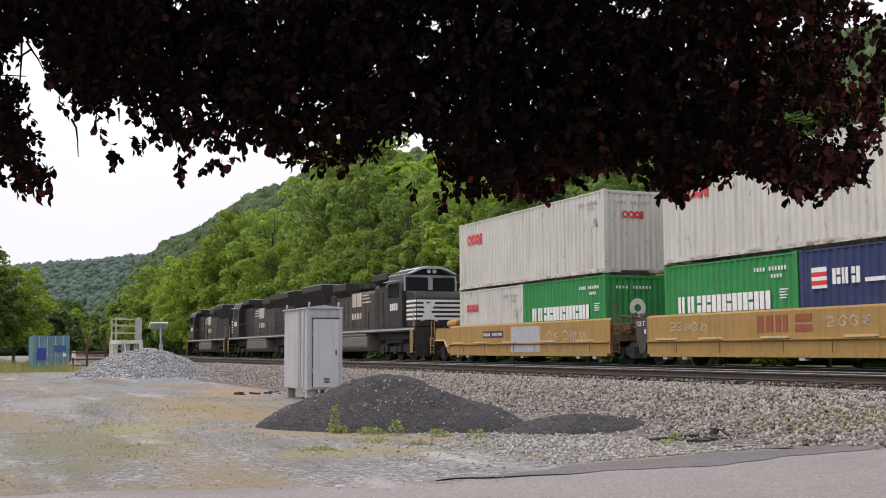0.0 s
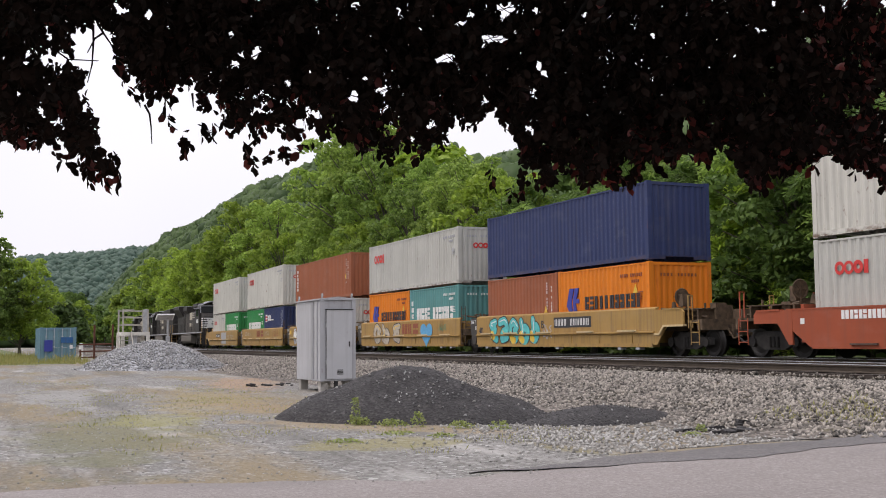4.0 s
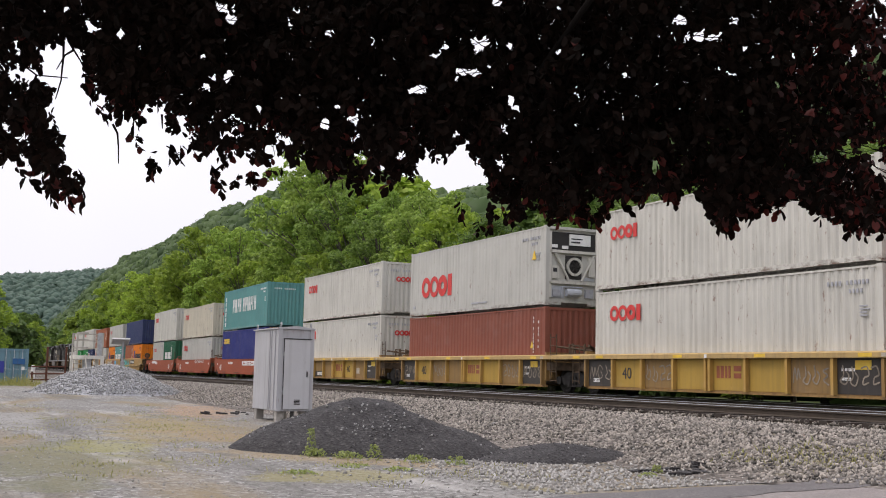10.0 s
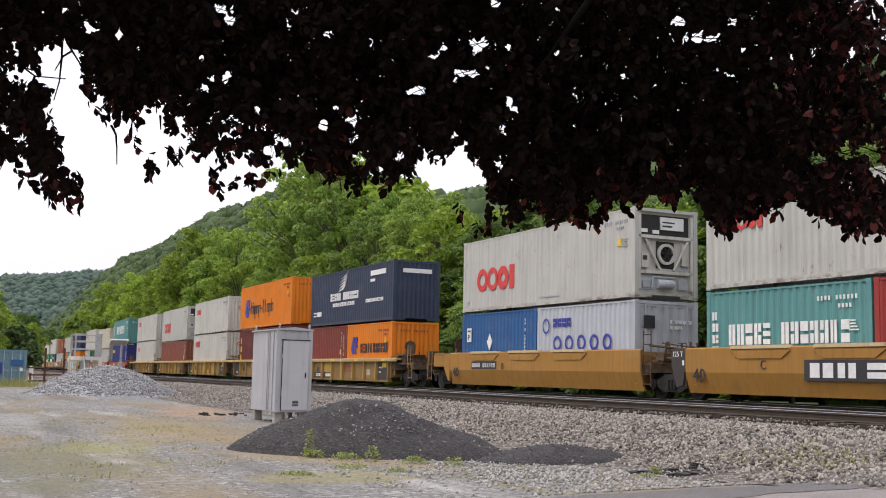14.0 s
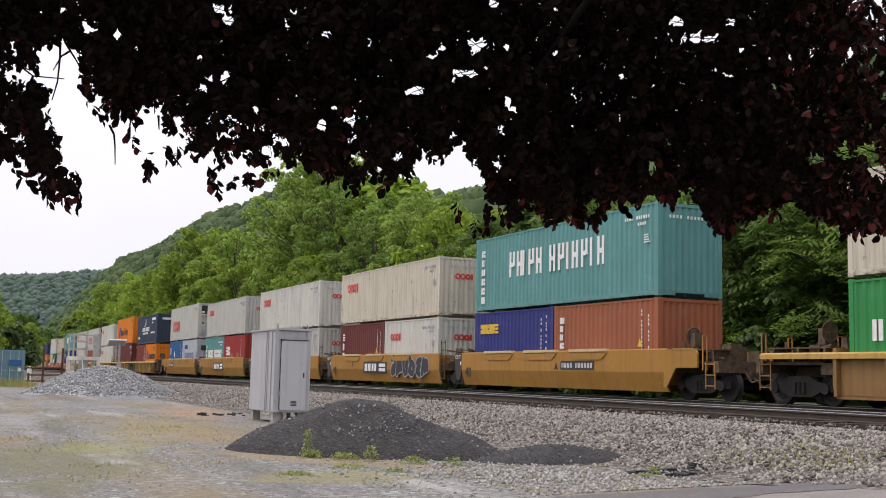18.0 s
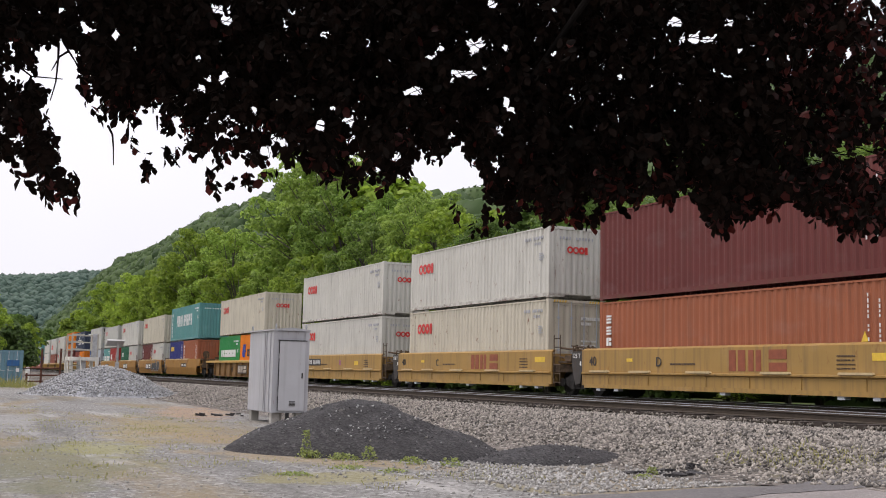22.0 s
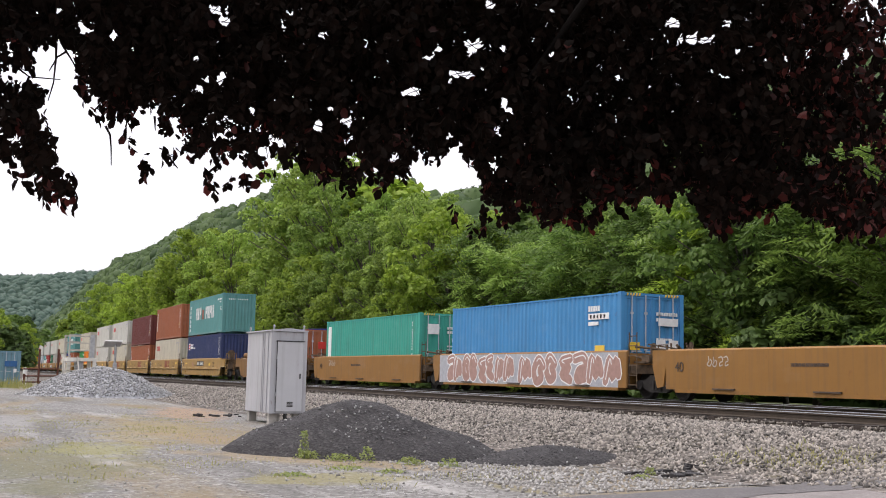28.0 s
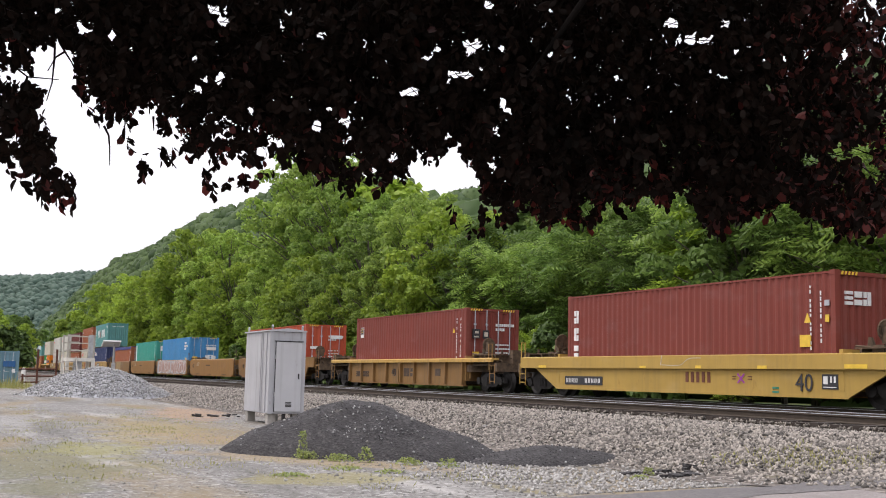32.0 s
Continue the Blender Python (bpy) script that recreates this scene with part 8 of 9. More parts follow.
    # fourth car: five tan units with bevelled sides
    for k, e in zip(range(14, 19), (FIRST, MIDDLE, MIDDLE, MIDDLE, LAST)):
        cars[k] = unit(k, "facet", TANCAR, e)
        writing("40", 0.55, DECALBLACK, cars[k], -6.4, SIDE_Y - 0.01, 0.53)
        if k in (14, 18):
            number_plate(cars[k], -4.7 if k == 14 else 0.9, 0.84, 2.1, 0.3)
            writing("B" if k == 14 else "A", 0.34, DECALBLACK, cars[k], -2.2 if k == 14 else 0.5, SIDE_Y - 0.01, 0.84)
        else:
            car_mark(cars[k], "logo_board", DECALBLACK, [(-2.0, 1.0, 0.62, 1.14)])
            car_bars(cars[k], DECALWHITE, -1.8, 0.7, 3, 0.92, 0.36, 4, SIDE_Y - 0.004)
            writing({15: "C", 16: "D", 17: "E"}[k], 0.34, DECALBLACK, cars[k], -3.6, SIDE_Y - 0.01, 0.9)
    scrawl(cars[17], 1.5, 0.45, 4.2, 0.98, [DECALGREY], 31, 6, fill=DECALBLACK)
    stack(14, pair(parking_box(), pale_word_box()), rings_box(GREYWHITE, H=HC, end="reefer", big=True, smooth=True), STD)
    stack(15, pair(teal_box(L20, STD), red_word_box()), rings_box(GREYWHITE, H=STD, seed=17), STD)
    stack(16, pair(plain_box(DKGREEN, "dark green", L20, STD, word=4, seed=7, columns=False), rings_box(GREYWHITE, L=L20, seed=18)), rings_box(WHITE, H=STD, seed=19), STD)
    stack(17, pair(plain_box(MAROON, "maroon", L20, STD, vertical=3, seed=8), rings_box(WHITE, L=L20, seed=20)), rings_box(CREAM, H=STD, seed=21, tint="cream-white"), STD)
    stack(18, pair(gold_word_box(L20, STD), plain_box(BRICK, "brick-red", L20, STD, vertical=5, seed=9)), teal_box(), STD)
    # a single ribbed car
    cars[19] = unit(19, "rib", DULLCAR, SINGLE)
    car_mark(cars[19], "logo_board", STEEL, [(0.7, 3.1, 0.42, 1.0)], -HALF_W - 0.035)
    car_bars(cars[19], DECALDUST, 0.85, 0.5, 3, 0.72, 0.42, 4, -HALF_W - 0.039)
    writing("40", 0.5, DECALBLACK, cars[19], -1.55, -HALF_W + 0.085, 0.55)
    stack(19, pair(green_box(), orange_box()), rings_box(CREAM, H=STD, seed=22, tint="grey-white"), STD)
    # fifth car: five yellow units
    for k, e in zip(range(20, 25), (FIRST, MIDDLE, MIDDLE, MIDDLE, LAST)):
        cars[k] = unit(k, "ledge", YELLOWCAR, e)
        writing("40", 0.42, DECALBLACK, cars[k], -6.3, SIDE_Y - 0.01, 1.0)
        if k in (20, 24):
            number_plate(cars[k], -4.2 if k == 20 else -0.9, 0.98, 2.3, 0.36)
        else:
            car_bars(cars[k], DECALBROWN, 0.6, 0.86, 3, 0.78, 0.56, 4)
            writing({21: "C", 22: "D", 23: "E"}[k], 0.4, DECALBLACK, cars[k], -2.7, SIDE_Y - 0.01, 0.98)
        car_mark(cars[k], "yellow_patch", DECALYELLOW, [(-4.2, -3.9, 1.12, 1.22), (5.6, 6.3, 1.12, 1.3)] if k not in (20, 24) else [(-5.4, -4.7, 1.12, 1.24), (3.2, 3.7, 1.0, 1.2)])
        x_at = {20: 1.0, 24: -2.55}.get(k)
        if x_at:
            bm = bmesh.new()
            thick_line(bm, [(x_at, 1.02), (x_at + 0.26, 1.26)], 0.05, SIDE_Y - 0.006)
            thick_line(bm, [(x_at, 1.26), (x_at + 0.26, 1.02)], 0.05, SIDE_Y - 0.009)
            part("sprayed_cross", bm, DECALMAGENTA, cars[k])
        car_bars(cars[k], STEEL, -2.0, 1.02, 9, 0.13, 0.05, k)
        for row in range(4):
            car_bars(cars[k], STEEL, 4.5, 0.92 + row * 0.1, 5, 0.12, 0.035, k + 3 + row)
    stack(20, rings_box(WHITE, H=HC, seed=23), rings_box(WHITE, H=STD, seed=24), HC)
    stack(21, rings_box(CREAM, H=HC, seed=25, end="doors", tint="cream-white"), rings_box(WHITE, H=STD, seed=26), HC)
    stack(22, plain_box(BRICK, "brick-red", H=STD, vertical=4, seed=11), plain_box(MAROON, "maroon", H=HC, seed=12), STD)
    stack(23, rings_box(CREAM, H=HC, seed=27, tint="cream-white"), plain_box(BRICK, "brick-red", H=HC, vertical=6, seed=13), HC)
    stack(24, flag_box(NAVY, L40, HC), teal_box(patched=True), HC)
    # sixth car: five brown units, one empty
    for k, e in zip(range(25, 30), (FIRST, MIDDLE, MIDDLE, MIDDLE, LAST)):
        cars[k] = unit(k, "plain", DARKCAR if k in (25, 29) else BROWNCAR, e, "empty brown weathered well car with plain sides" if k == 28 else "brown well car covered in sprayed graffiti" if k == 27 else None)
    car_mark(cars[25], "pale_patch", DUSTPATCH, [(-2.6, 0.6, 0.40, 1.42)])
    scrawl(cars[25], 0.5, 0.8, 1.6, 0.6, [DECALFAINT], 33, 3)
    car_mark(cars[27], "pale_primer", DECALGREY, [(-6.7, 6.3, 0.34, 1.44)])
    scrawl(cars[27], -6.0, 0.34, 5.6, 1.1, [DECALWHITE, DECALWHITE], 35, 8, fill=DECALPINK)
    scrawl(cars[27], 0.0, 0.34, 6.4, 1.1, [DECALWHITE, DECALWHITE], 36, 7, fill=DECALPINK)
    number_plate(cars[29], 0.4, 0.9, 2.4, 0.38)
    for k in (26, 28, 29):
        writing("40", 0.4, STEEL, cars[k], -6.3, SIDE_Y - 0.01, 0.85)
        car_bars(cars[k], STEEL, -1.6, 1.0, 10, 0.13, 0.08, k)
        scrawl(cars[k], -4.9, 0.95, 1.0, 0.36, [DECALDUST], 40 + k, 4)
    stack(25, open_top_box(), None, 0)
    stack(26, seagreen_box(), None, 0)
    stack(27, blue_box(), None, 0)
    stack(29, tall_word_box(), None, 0)
    # two single cars
    cars[30] = unit(30, "rib", DULLCAR, SINGLE)
    writing("40", 0.5, DECALBLACK, cars[30], -1.1, -HALF_W + 0.085, 0.55)
    car_bars(cars[30], STEEL, 0.3, 0.55, 3, 0.36, 0.36, 4, -HALF_W + 0.094)
    car_mark(cars[30], "dark_label", STEEL, [(3.6, 4.1, 0.6, 0.9)], -HALF_W + 0.094)
    car_bars(cars[30], STEEL, -5.6, 0.5, 12, 0.14, 0.26, 9, -HALF_W + 0.094)
    stack(30, door_box(BROWNRED, "brown-red"), None, 0)
    cars[31] = unit(31, "tub", BRIGHTCAR, SINGLE)
    y31 = -HALF_W + 0.09
    car_mark(cars[31], "number_board", DECALBLACK, [(-6.0, -3.75, 0.40, 0.68)], y31)
    number_bars = [(-5.9 + i * 0.19 + a, -5.9 + i * 0.19 + a + 0.04, 0.47, 0.61) for i in range(11) if i not in (4, 5) for a in (0.0, 0.075)]
    tagged(car_mark(cars[31], "number_mark", DECALWHITE, number_bars, y31 - 0.005), kind="stuff")
    car_mark(cars[31], "logo_mark", DECALOXIDE, [(0.5 + i * 0.24, 0.62 + i * 0.24, 0.56, 0.86) for i in range(5)], y31 - 0.003)
    bm = bmesh.new()
    thick_line(bm, [(2.74, 0.58), (2.98, 0.80)], 0.055, y31 - 0.010)
    thick_line(bm, [(2.74, 0.80), (2.98, 0.58)], 0.055, y31 - 0.013)
    part("sprayed_cross", bm, DECALMAGENTA, cars[31])
    for x in (2.50, 3.12):
        car_mark(cars[31], "data_mark", DECALOXIDE, [(x, x + 0.15, 0.66, 0.685), (x, x + 0.15, 0.73, 0.755)], y31 - 0.003)
    car_mark(cars[31], "data_mark", DECALGREEN, [(4.05, 4.28, 0.44, 0.49), (4.05, 4.28, 0.34, 0.385)], y31 - 0.003)
    writing("40", 0.62, DECALBLACK, cars[31], 4.88, y31 - 0.012, 0.40)
    car_mark(cars[31], "label_plate", DECALBLACK, [(5.78, 6.30, 0.46, 0.82)], y31)
    tagged(car_mark(cars[31], "number_mark", DECALWHITE, [(5.83, 5.97, 0.58, 0.77), (6.05, 6.11, 0.62, 0.77), (6.17, 6.23, 0.62, 0.77), (5.83, 6.25, 0.50, 0.52)], y31 - 0.005), kind="stuff")
    car_mark(cars[31], "yellow_patch", DECALYELLOW, [(-7.6, -7.1, 0.95, 1.04), (-1.6, -1.3, 0.95, 1.02), (1.05, 1.3, 0.95, 1.03), (3.6, 3.95, 0.95, 1.03), (6.6, 7.3, 0.96, 1.06)], -HALF_W - 0.004)
    bm = bmesh.new()
    thick_line(bm, [(-0.55, 1.05), (-0.5, 1.32)], 0.035, -HALF_W - 0.008)
    thick_line(bm, eased([(-0.5, 1.05), (0.35, 1.04), (0.75, 1.22), (1.3, 1.24)]), 0.02, -HALF_W - 0.008)
    part("sprayed_line", bm, DECALDUST, cars[31])
    tex = plain_box(BROWNRED, "brown-red", H=HC, vertical=3, seed=14, sign_z=1.62)
    hazard_strip(tex, L40, HC)
    bar_mark(tex, 0.35, 2.05, 3, 0.30, 0.34, DECALWHITE, seed=61, face=L40 - 0.02)
    mark(tex, "label_plate", DECALYELLOW, [(10.98, 11.36, 1.02, 1.32)])
    mark(tex, "label_plate", DECALYELLOW, [(11.86, 11.98, 1.62, 1.80)])
    mark(tex, "label_plate", DECALGREY, [(11.84, 12.0, 2.02, 2.16)])
    stack(31, tex, None, 0)


build_train()


# ---- locomotives ----
LOCOBLACK = paint("black_locomotive_paint", (0.032, 0.029, 0.027), 0.4, dirt=0.5, rust=0.1, grime=(0.10, 0.085, 0.07))
LOCOGREY = paint("dusty_black_hood_paint", (0.075, 0.066, 0.058), 0.5, dirt=0.5, rust=0.1, grime=(0.13, 0.11, 0.09))
TANKGREY = paint("dusty_tank_paint", (0.17, 0.155, 0.135), 0.6, dirt=0.4)
m_, n_, l_, b_ = node_mat("dark_cab_glass")
b_.inputs["Base Color"].default_value, b_.inputs["Roughness"].default_value = (0.02, 0.025, 0.03, 1), 0.06
CABGLASS = m_
LAMP = plain("lamp_glass", (0.75, 0.75, 0.72), 0.15, vary=0.05)


def loco_truck(parent, x):
    def frame_(bm):
        for s in (-1, 1):
            y = s * 1.02
            prism(bm, [(-2.35, 0.45), (-2.35, 0.80), (-1.2, 0.85), (-0.9, 0.72), (0.9, 0.72), (1.2, 0.85), (2.35, 0.80), (2.35, 0.45), (1.3, 0.42), (-1.3, 0.42)], y - 0.08, y + 0.08, "y")
            for a in (-1.85, 0, 1.85):
                box(bm, a - 0.22, a + 0.22, y - 0.13, y + 0.13, 0.34, 0.70)
            for a in (-0.95, 0.95):
                lathe(bm, [(0.10, 0.45), (0.10, 0.78)], (a, y + s * 0.1, 0), "z", 8)
            rod(bm, (-1.2, y + s * 0.12, 0.95), (1.2, y + s * 0.12, 0.95), 0.08, 8)
        box(bm, -1.6, 1.6, -0.6, 0.6, 0.5, 1.1)
    tr = shared("truck", ("loco",), frame_, TRUCKIRON, parent, at=pose(x, 0, 0))
    def wheels(bm):
        for s in (-1, 1):
            lathe(bm, [(0.1, s * 0.82), (0.42, s * 0.80), (0.51, s * 0.82), (0.52, s * 0.72), (0.55, s * 0.69), (0.55, s * 0.66), (0.1, s * 0.66)], (0, 0, 0), "y", 22)
    for a in (-1.85, 0, 1.85):
        shared("wheelset", ("loco",), wheels, WHEELIRON, tr, at=pose(a, 0, 0.52))


def locomotive(label, variant):
    """A six-axle road locomotive; its cab and nose are at negative x."""
    ob = thing("locomotive", label, "locomotive", "locomotives of the train")
    bm = bmesh.new()
    box(bm, -10.3, 10.3, -1.52, 1.52, 1.42, 1.62)
    box(bm, -9.9, 9.9, -0.9, 0.9, 1.05, 1.42)
    part("frame", bm, LOCOGREY, ob, bevel=0.02)
    bm = bmesh.new()
    for y in (-1.535, 1.535):
        box(bm, -10.2, 10.2, min(y, y * 0.99), max(y, y * 0.99), 1.50, 1.58)
    part("sill_stripe", bm, DECALGREY, ob, "pale sill stripe")
    # nose, cab
    bm = bmesh.new()
    prism(bm, [(-10.0, 1.62), (-10.0, 3.05), (-9.75, 3.35), (-8.55, 3.45), (-8.55, 1.62)], -1.32, 1.32, "y")
    nose = part("nose", bm, LOCOBLACK, ob, bevel=0.06)
    for k in range(5):
        bm = bmesh.new()
        z = 1.98 + k * 0.215
        box(bm, -10.02, -9.99, -1.28, 1.28, z, z + 0.11)
        for y in (-1.33, 1.315):
            box(bm, -9.98, -8.75, y, y + 0.015, z, z + 0.11)
        part("nose_stripe", bm, DECALWHITE, nose, "white stripe")
    bm = bmesh.new()
    prism(bm, [(0.15, 1.85), (0.55, 2.35), (0.3, 2.9), (0.75, 2.75), (0.95, 2.95), (0.9, 2.3), (1.1, 1.9), (0.6, 2.05)], -10.045, -10.03, "x")
    part("nose_emblem", bm, DECALWHITE, nose)
    bm = bmesh.new()
    prism(bm, [(-1.52, 1.62), (-1.52, 3.75), (-1.2, 4.42), (-0.5, 4.62), (0.5, 4.62), (1.2, 4.42), (1.52, 3.75), (1.52, 1.62)], -8.6, -6.2)
    cab = part("cab", bm, LOCOBLACK, ob, bevel=0.03)
    bm = bmesh.new()
    prism(bm, [(-1.30, 4.30), (-0.55, 4.645), (0.55, 4.645), (1.30, 4.30), (1.22, 4.24), (0.5, 4.55), (-0.5, 4.55), (-1.22, 4.24)], -9.0, -6.0)
    part("cab_roof", bm, DECALGREY, ob, "pale cab roof", bevel=0.02)
    for y0, y1 in ((-1.35, -0.12), (0.12, 1.35)):
        bm = bmesh.new()
        prism(bm, [(-8.63, 3.50), (-8.60, 4.12), (-8.57, 4.12), (-8.60, 3.50)], y0, y1, "y")
        part("windshield", bm, CABGLASS, cab, "dark windshield")
    for s in (-1, 1):
        for x0, x1 in ((-8.2, -7.5), (-7.35, -6.7)):
            bm = bmesh.new()
            box(bm, x0, x1, *sorted((s * 1.515, s * 1.535)), 3.15, 3.85)
            part("side_window", bm, CABGLASS, cab, "dark side window")
        bm = bmesh.new()
        box(bm, -8.3, -6.6, *sorted((s * 1.52, s * 1.75)), 3.92, 3.97)
        part("window_awning", bm, DECALGREY, cab)
        bm = bmesh.new()
        q = [(-8.0 + i * 0.28, -7.8 + i * 0.28) for i in range(4)]
        for a, b in q:
            box(bm, a, b, *sorted((s * 1.515, s * 1.53)), 2.5, 2.85)
        part("cab_number", bm, DECALWHITE, cab)
    for y0, y1, z0, z1 in ((-1.42, 1.42, 4.12, 4.24), (-1.42, -1.33, 3.45, 4.12), (1.33, 1.42, 3.45, 4.12), (-0.12, 0.12, 3.5, 4.12)):
        bm = bmesh.new()
        box(bm, -8.645, -8.60, y0, y1, z0, z1)
        part("windshield_frame", bm, DECALGREY, cab, "pale window frame")
    for y in (-0.15, 0.15):
        bm = bmesh.new()
        lathe(bm, [(0.0, -0.06), (0.10, -0.06), (0.11, 0.0), (0.0, 0.0)], (-8.78, y, 4.42), "x", 12)
        part("headlight", bm, LAMP, cab)
    # long hood in sections
    for k, (x0, x1, w, h, mt) in enumerate(((-6.2, -3.2, 1.02, 4.0, LOCOBLACK), (-3.2, 3.6, 0.98, 3.78, LOCOGREY), (3.6, 9.3, 1.02, 3.85, LOCOBLACK))):
        bm = bmesh.new()
        prism(bm, [(-w, 1.62), (-w, h - 0.18), (-w + 0.18, h), (w - 0.18, h), (w, h - 0.18), (w, 1.62)], x0, x1)
        hood = part("long_hood", bm, mt, ob, bevel=0.02)
        n = int((x1 - x0) / 0.75)
        for i in range(n):
            for s in (-1, 1):
                bm = bmesh.new()
                u = x0 + 0.06 + i * (x1 - x0) / n
                box(bm, u, u + (x1 - x0) / n - 0.08, *sorted((s * w, s * (w + 0.025))), 1.85, h - 0.45)
                part("hood_door", bm, mt, hood)
    bm = bmesh.new()
    if variant == 0:
        prism(bm, [(-1.02, 3.30), (-1.55, 4.18), (-1.55, 4.50), (1.55, 4.50), (1.55, 4.18), (1.02, 3.30)], 4.9, 9.2)
    else:
        prism(bm, [(-1.0, 3.5), (-1.40, 4.10), (-1.40, 4.46), (-0.9, 4.55), (0.9, 4.55), (1.40, 4.46), (1.40, 4.10), (1.0, 3.5)], 4.2, 9.2)
    wing = part("radiator_wing", bm, LOCOBLACK, ob, bevel=0.02)
    bm = bmesh.new()
    box(bm, 5.0, 9.1, -1.50 if variant == 0 else -0.9, 1.50 if variant == 0 else 0.9, 4.505 if variant == 0 else 4.555, 4.54 if variant == 0 else 4.59)
    part("wing_top", bm, DECALGREY, wing, "pale dusty top")
    bm = bmesh.new()
    prism(bm, [(-1.0, 3.6), (-1.28, 3.95), (-1.28, 4.36), (1.28, 4.36), (1.28, 3.95), (1.0, 3.6)], 1.0, 3.5)
    part("inertial_filter_box", bm, LOCOBLACK, ob, bevel=0.03)
    for s in (-1, 1):
        for i in range(7):
            bm = bmesh.new()
            box(bm, 3.9 + i * 0.12, 3.96 + i * 0.12, *sorted((s * 1.045, s * 1.075)), 2.5, 3.2)
            part("vent_slat", bm, LOCOGREY, ob)
    bm = bmesh.new()
    prism(bm, [(-0.9, 4.0), (-1.3, 4.15), (-1.3, 4.5), (1.3, 4.5), (1.3, 4.15), (0.9, 4.0)], -5.9, -3.4)
    part("brake_grid_box", bm, LOCOBLACK, ob, bevel=0.03)
    bm = bmesh.new()
    box(bm, 2.4, 3.0, -0.4, 0.4, 4.1, 4.5)
    part("exhaust_stack", bm, LOCOBLACK, ob)
    for i in range(3):
        bm = bmesh.new()
        lathe(bm, [(0.0, 4.0), (0.55, 4.0), (0.55, 4.3), (0.0, 4.32)], (-1.8 + i * 1.5, 0, 0), "z", 16)
        part("roof_fan", bm, LOCOBLACK, ob)
    for s in (-1, 1):
        bm = bmesh.new()
        rnd = random.Random(3)
        for i in range(2):
            for a0, a1, b0, b1 in GLYPHS[1 + i]:
                u = -1.0 + i * 0.95
                box(bm, u + a0 * 0.8, u + a1 * 0.8, *sorted((s * 1.0, s * 1.032)), 2.95 + b0 * 0.75, 2.95 + b1 * 0.75)
        box(bm, -2.6, -1.2, *sorted((s * 1.0, s * 1.03)), 3.12, 3.2)
        box(bm, -2.4, -1.2, *sorted((s * 1.0, s * 1.03)), 3.32, 3.4)
        box(bm, -2.2, -1.2, *sorted((s * 1.0, s * 1.03)), 3.5, 3.58)
        for i in range(4):
            box(bm, -1.0 + i * 0.45, -0.72 + i * 0.45, *sorted((s * 1.0, s * 1.03)), 2.25, 2.6)
        tagged(part("side_mark", bm, CREAM, ob, "cream painted mark on the hood"), kind="stuff")
    bm = bmesh.new()
    prism(bm, [(-1.3, 0.45), (-1.5, 0.7), (-1.5, 1.25), (-1.1, 1.4), (1.1, 1.4), (1.5, 1.25), (1.5, 0.7), (1.3, 0.45)], -3.3, 3.4)
    part("fuel_tank", bm, TANKGREY, ob, "dusty grey fuel tank", bevel=0.05)
    bm = bmesh.new()
    for s in (-1, 1):
        rod(bm, (-3.2, s * 1.35, 1.55 - 0.2), (3.3, s * 1.35, 1.35), 0.16, 10)
    part("air_reservoir", bm, TANKGREY, ob)
    for s in (-1, 1):
        for y in (-1.3, 1.3):
            x0 = s * 10.28
            for z in (0.42, 0.72, 1.02, 1.32):
                shared("step", (s,), lambda bm: box(bm, *sorted((x0, x0 - s * 0.35)), -0.28, 0.28, 0, 0.04), PANELTAN, ob, at=pose(0, y, z))
            for yy in (y - 0.3, y + 0.28):
                shared("step_side", (s,), lambda bm: box(bm, *sorted((x0, x0 - s * 0.4)), 0, 0.03, 0.40, 1.5), PANELTAN, ob, at=pose(0, yy, 0))
        bm = bmesh.new()
        x0 = s * 10.35
        prism(bm, [(-1.5, 0.25), (0, 0.18), (1.5, 0.25), (1.5, 0.9), (-1.5, 0.9)], min(x0, x0 + s * 0.12), max(x0, x0 + s * 0.12))
        box(bm, min(x0, x0 - s * 0.1), max(x0, x0 - s * 0.1), -1.5, 1.5, 0.9, 1.62)
        part("pilot", bm, LOCOBLACK, ob)
        bm = bmesh.new()
        box(bm, min(s * 10.4, s * 11.0), max(s * 10.4, s * 11.0), -0.12, 0.12, 0.78, 1.0)
        box(bm, min(s * 10.95, s * 11.18), max(s * 10.95, s * 11.18), -0.2, 0.2, 0.72, 1.05)
        part("coupler", bm, BLACKIRON, ob)
        loco_truck(ob, s * 6.6)
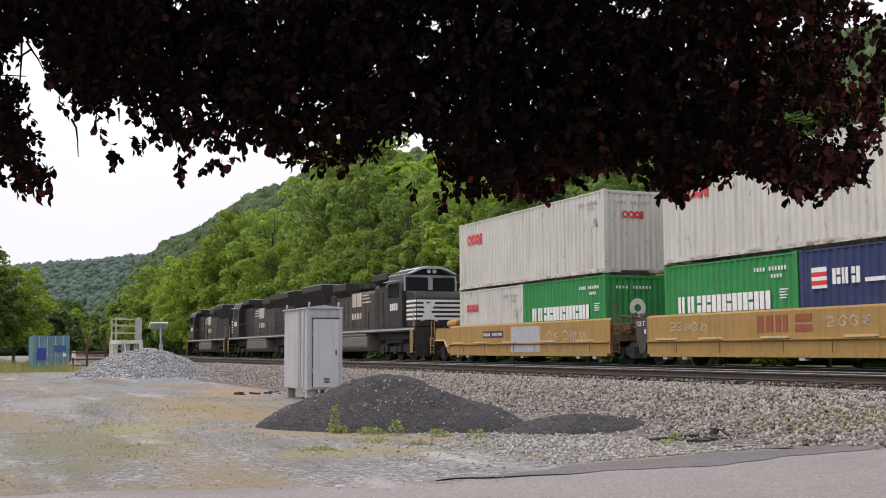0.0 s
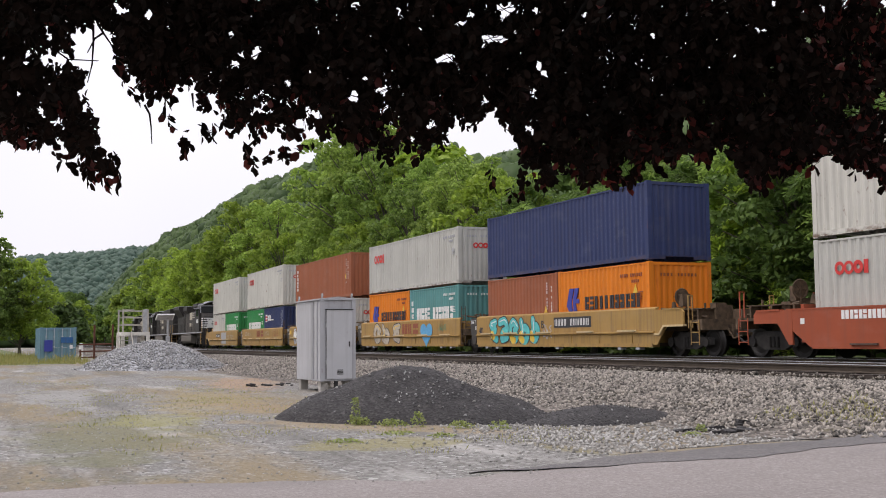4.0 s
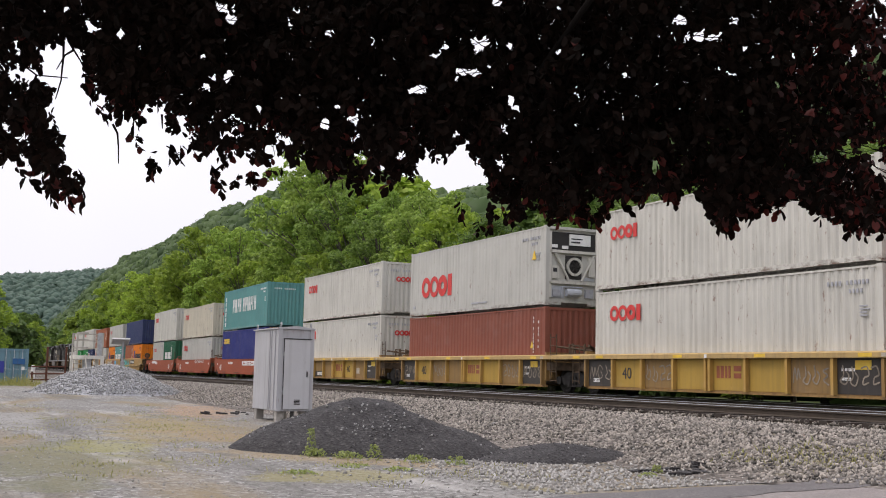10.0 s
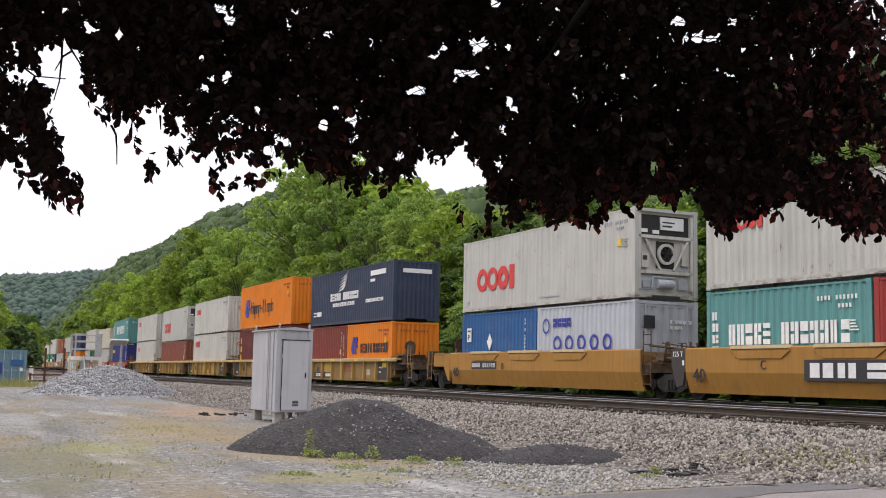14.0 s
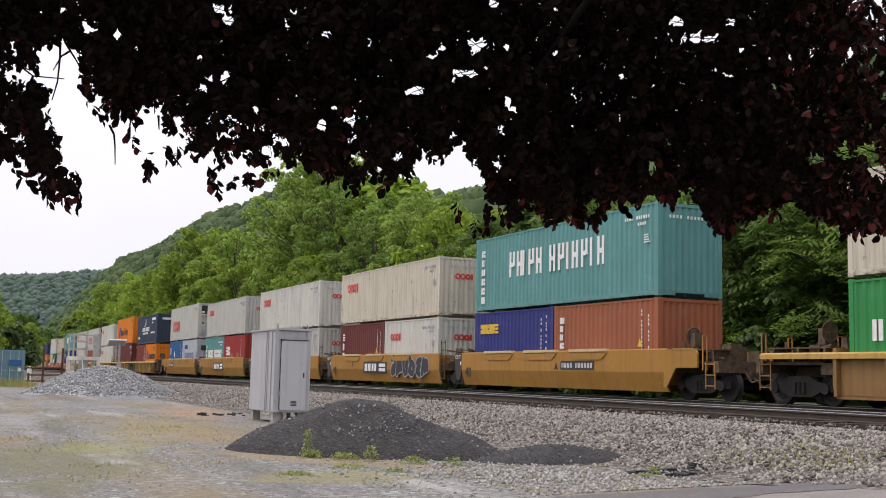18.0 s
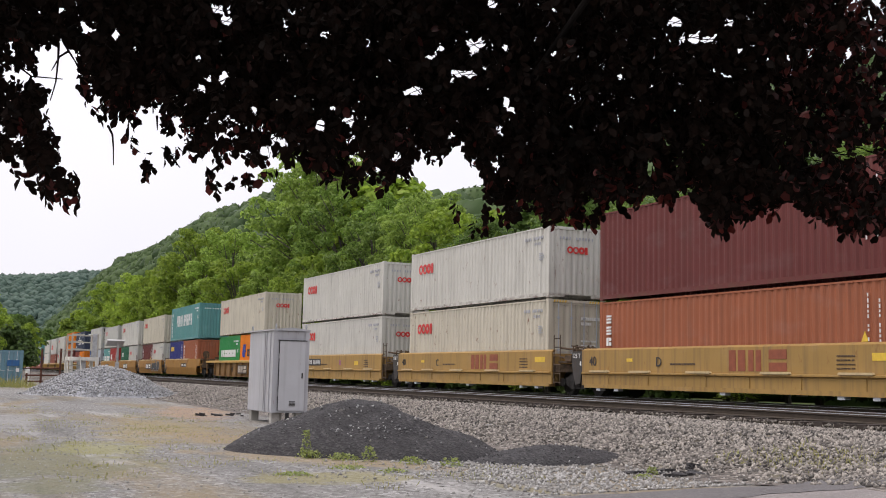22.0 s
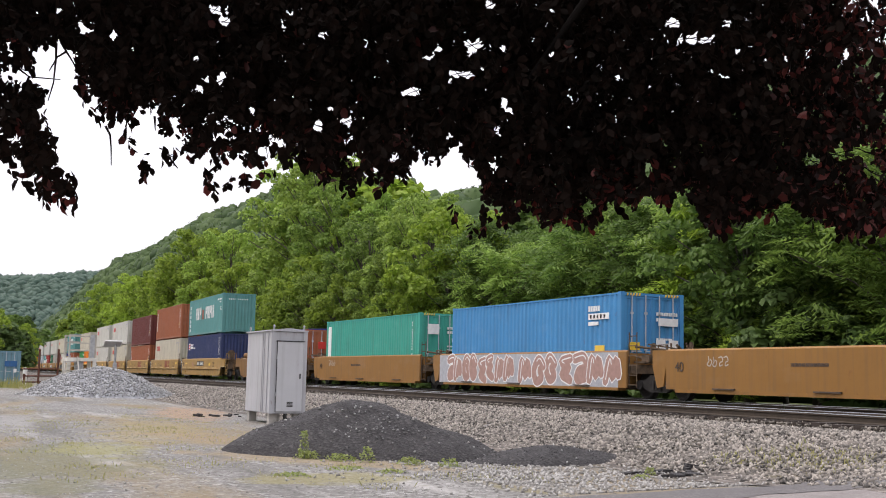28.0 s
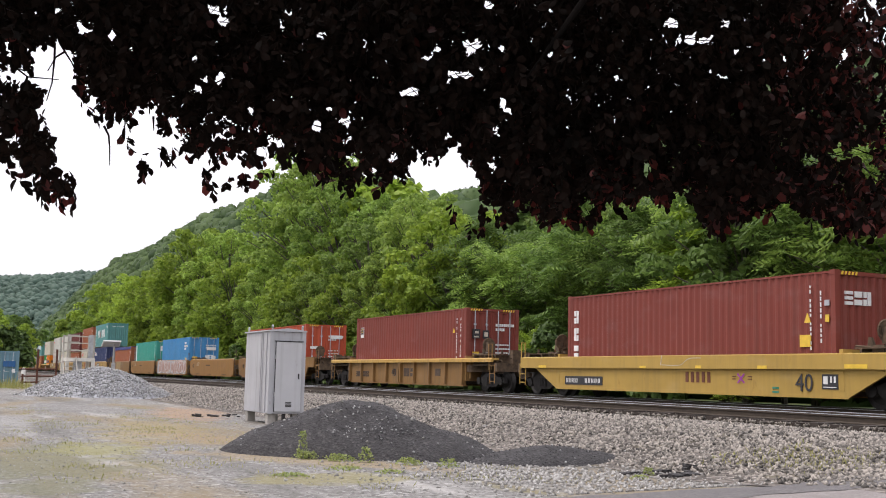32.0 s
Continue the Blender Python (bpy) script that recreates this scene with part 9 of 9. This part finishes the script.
    for s in (-1, 1):
        for x in (-10.1, -5.9, -3.5, -1.1, 1.3, 3.7, 6.1, 8.5, 10.1):
            bm = bmesh.new()
            rod(bm, (x, s * 1.48, 1.62), (x, s * 1.48, 2.62), 0.022, 6)
            part("stanchion", bm, FLANGE if abs(x) > 9 else LOCOBLACK, ob)
        bm = bmesh.new()
        rod(bm, (-5.9, s * 1.48, 2.62), (10.1, s * 1.48, 2.62), 0.02, 6)
        part("handrail", bm, LOCOBLACK, ob)
    return ob


def build_locomotives():
    for k, (label, flip, variant) in enumerate((("black freight locomotive with white nose stripes, facing back along the train", 180, 0),
                                                ("dusty black freight locomotive with pale marks on its hood", 0, 1), ("black freight locomotive leading the train", 0, 0))):
        ride(locomotive(label, variant), -59.5 - k * 22.35, RAIL, flip)


build_locomotives()


# ---- how the train moves ----
def along(t):
    """How far the train has gone at t."""
    u = t / 16
    return 16 * (14.9017 * u + 0.29086 * u * u - 0.05034 * u ** 3)


def on_track(x):
    """Offset of the track to the side where it bends away, and its heading in degrees."""
    d = max(0.0, -62.0 - x)
    if d < 30:
        return 4.33e-4 * d * d, -math.degrees(math.atan(8.66e-4 * d))
    return 0.026 * (d - 15), -math.degrees(math.atan(0.026))


def motions():
    times = [0, 1, 2, 3, 4, 5, 6, 8, 10, 12, 14, 16, 18, 20, 22, 24, 26, 28, 30, 32]
    for ob, s, z, turn in MOVING:
        box_load = ob.name.startswith("shipping")
        off = -BOX_W / 2 if box_load else 0.0
        rows = []
        for t in times:
            x = s - along(t)
            y, h = on_track(x)
            c = math.radians(h)
            rows.append((t, pose(x - off * math.sin(c), TRACK_Y + y + off * math.cos(c), z, 0, 0, h + turn)))
        walk(ob, rows)
    # every wheelset turns with the distance run; those at the same place in their truck share one set of keys
    turned = {}
    for ob in [o for o in scene.objects if o.name.startswith("wheelset")]:
        spot = ob.matrix_basis.translation.copy()
        key = (round(spot.x, 2), round(spot.z, 3))
        if key not in turned:
            steps = range(frame(CLIP))
            walk(ob, [(f / FPS, Matrix.Translation(spot) @ Matrix.Rotation(-along(f / FPS) / spot.z, 4, "Y")) for f in steps])
            turned[key] = ob.animation_data
        else:
            ob.rotation_mode = "QUATERNION"
            data = ob.animation_data_create()
            data.action = turned[key].action
            data.action_slot = turned[key].action_slot


motions()
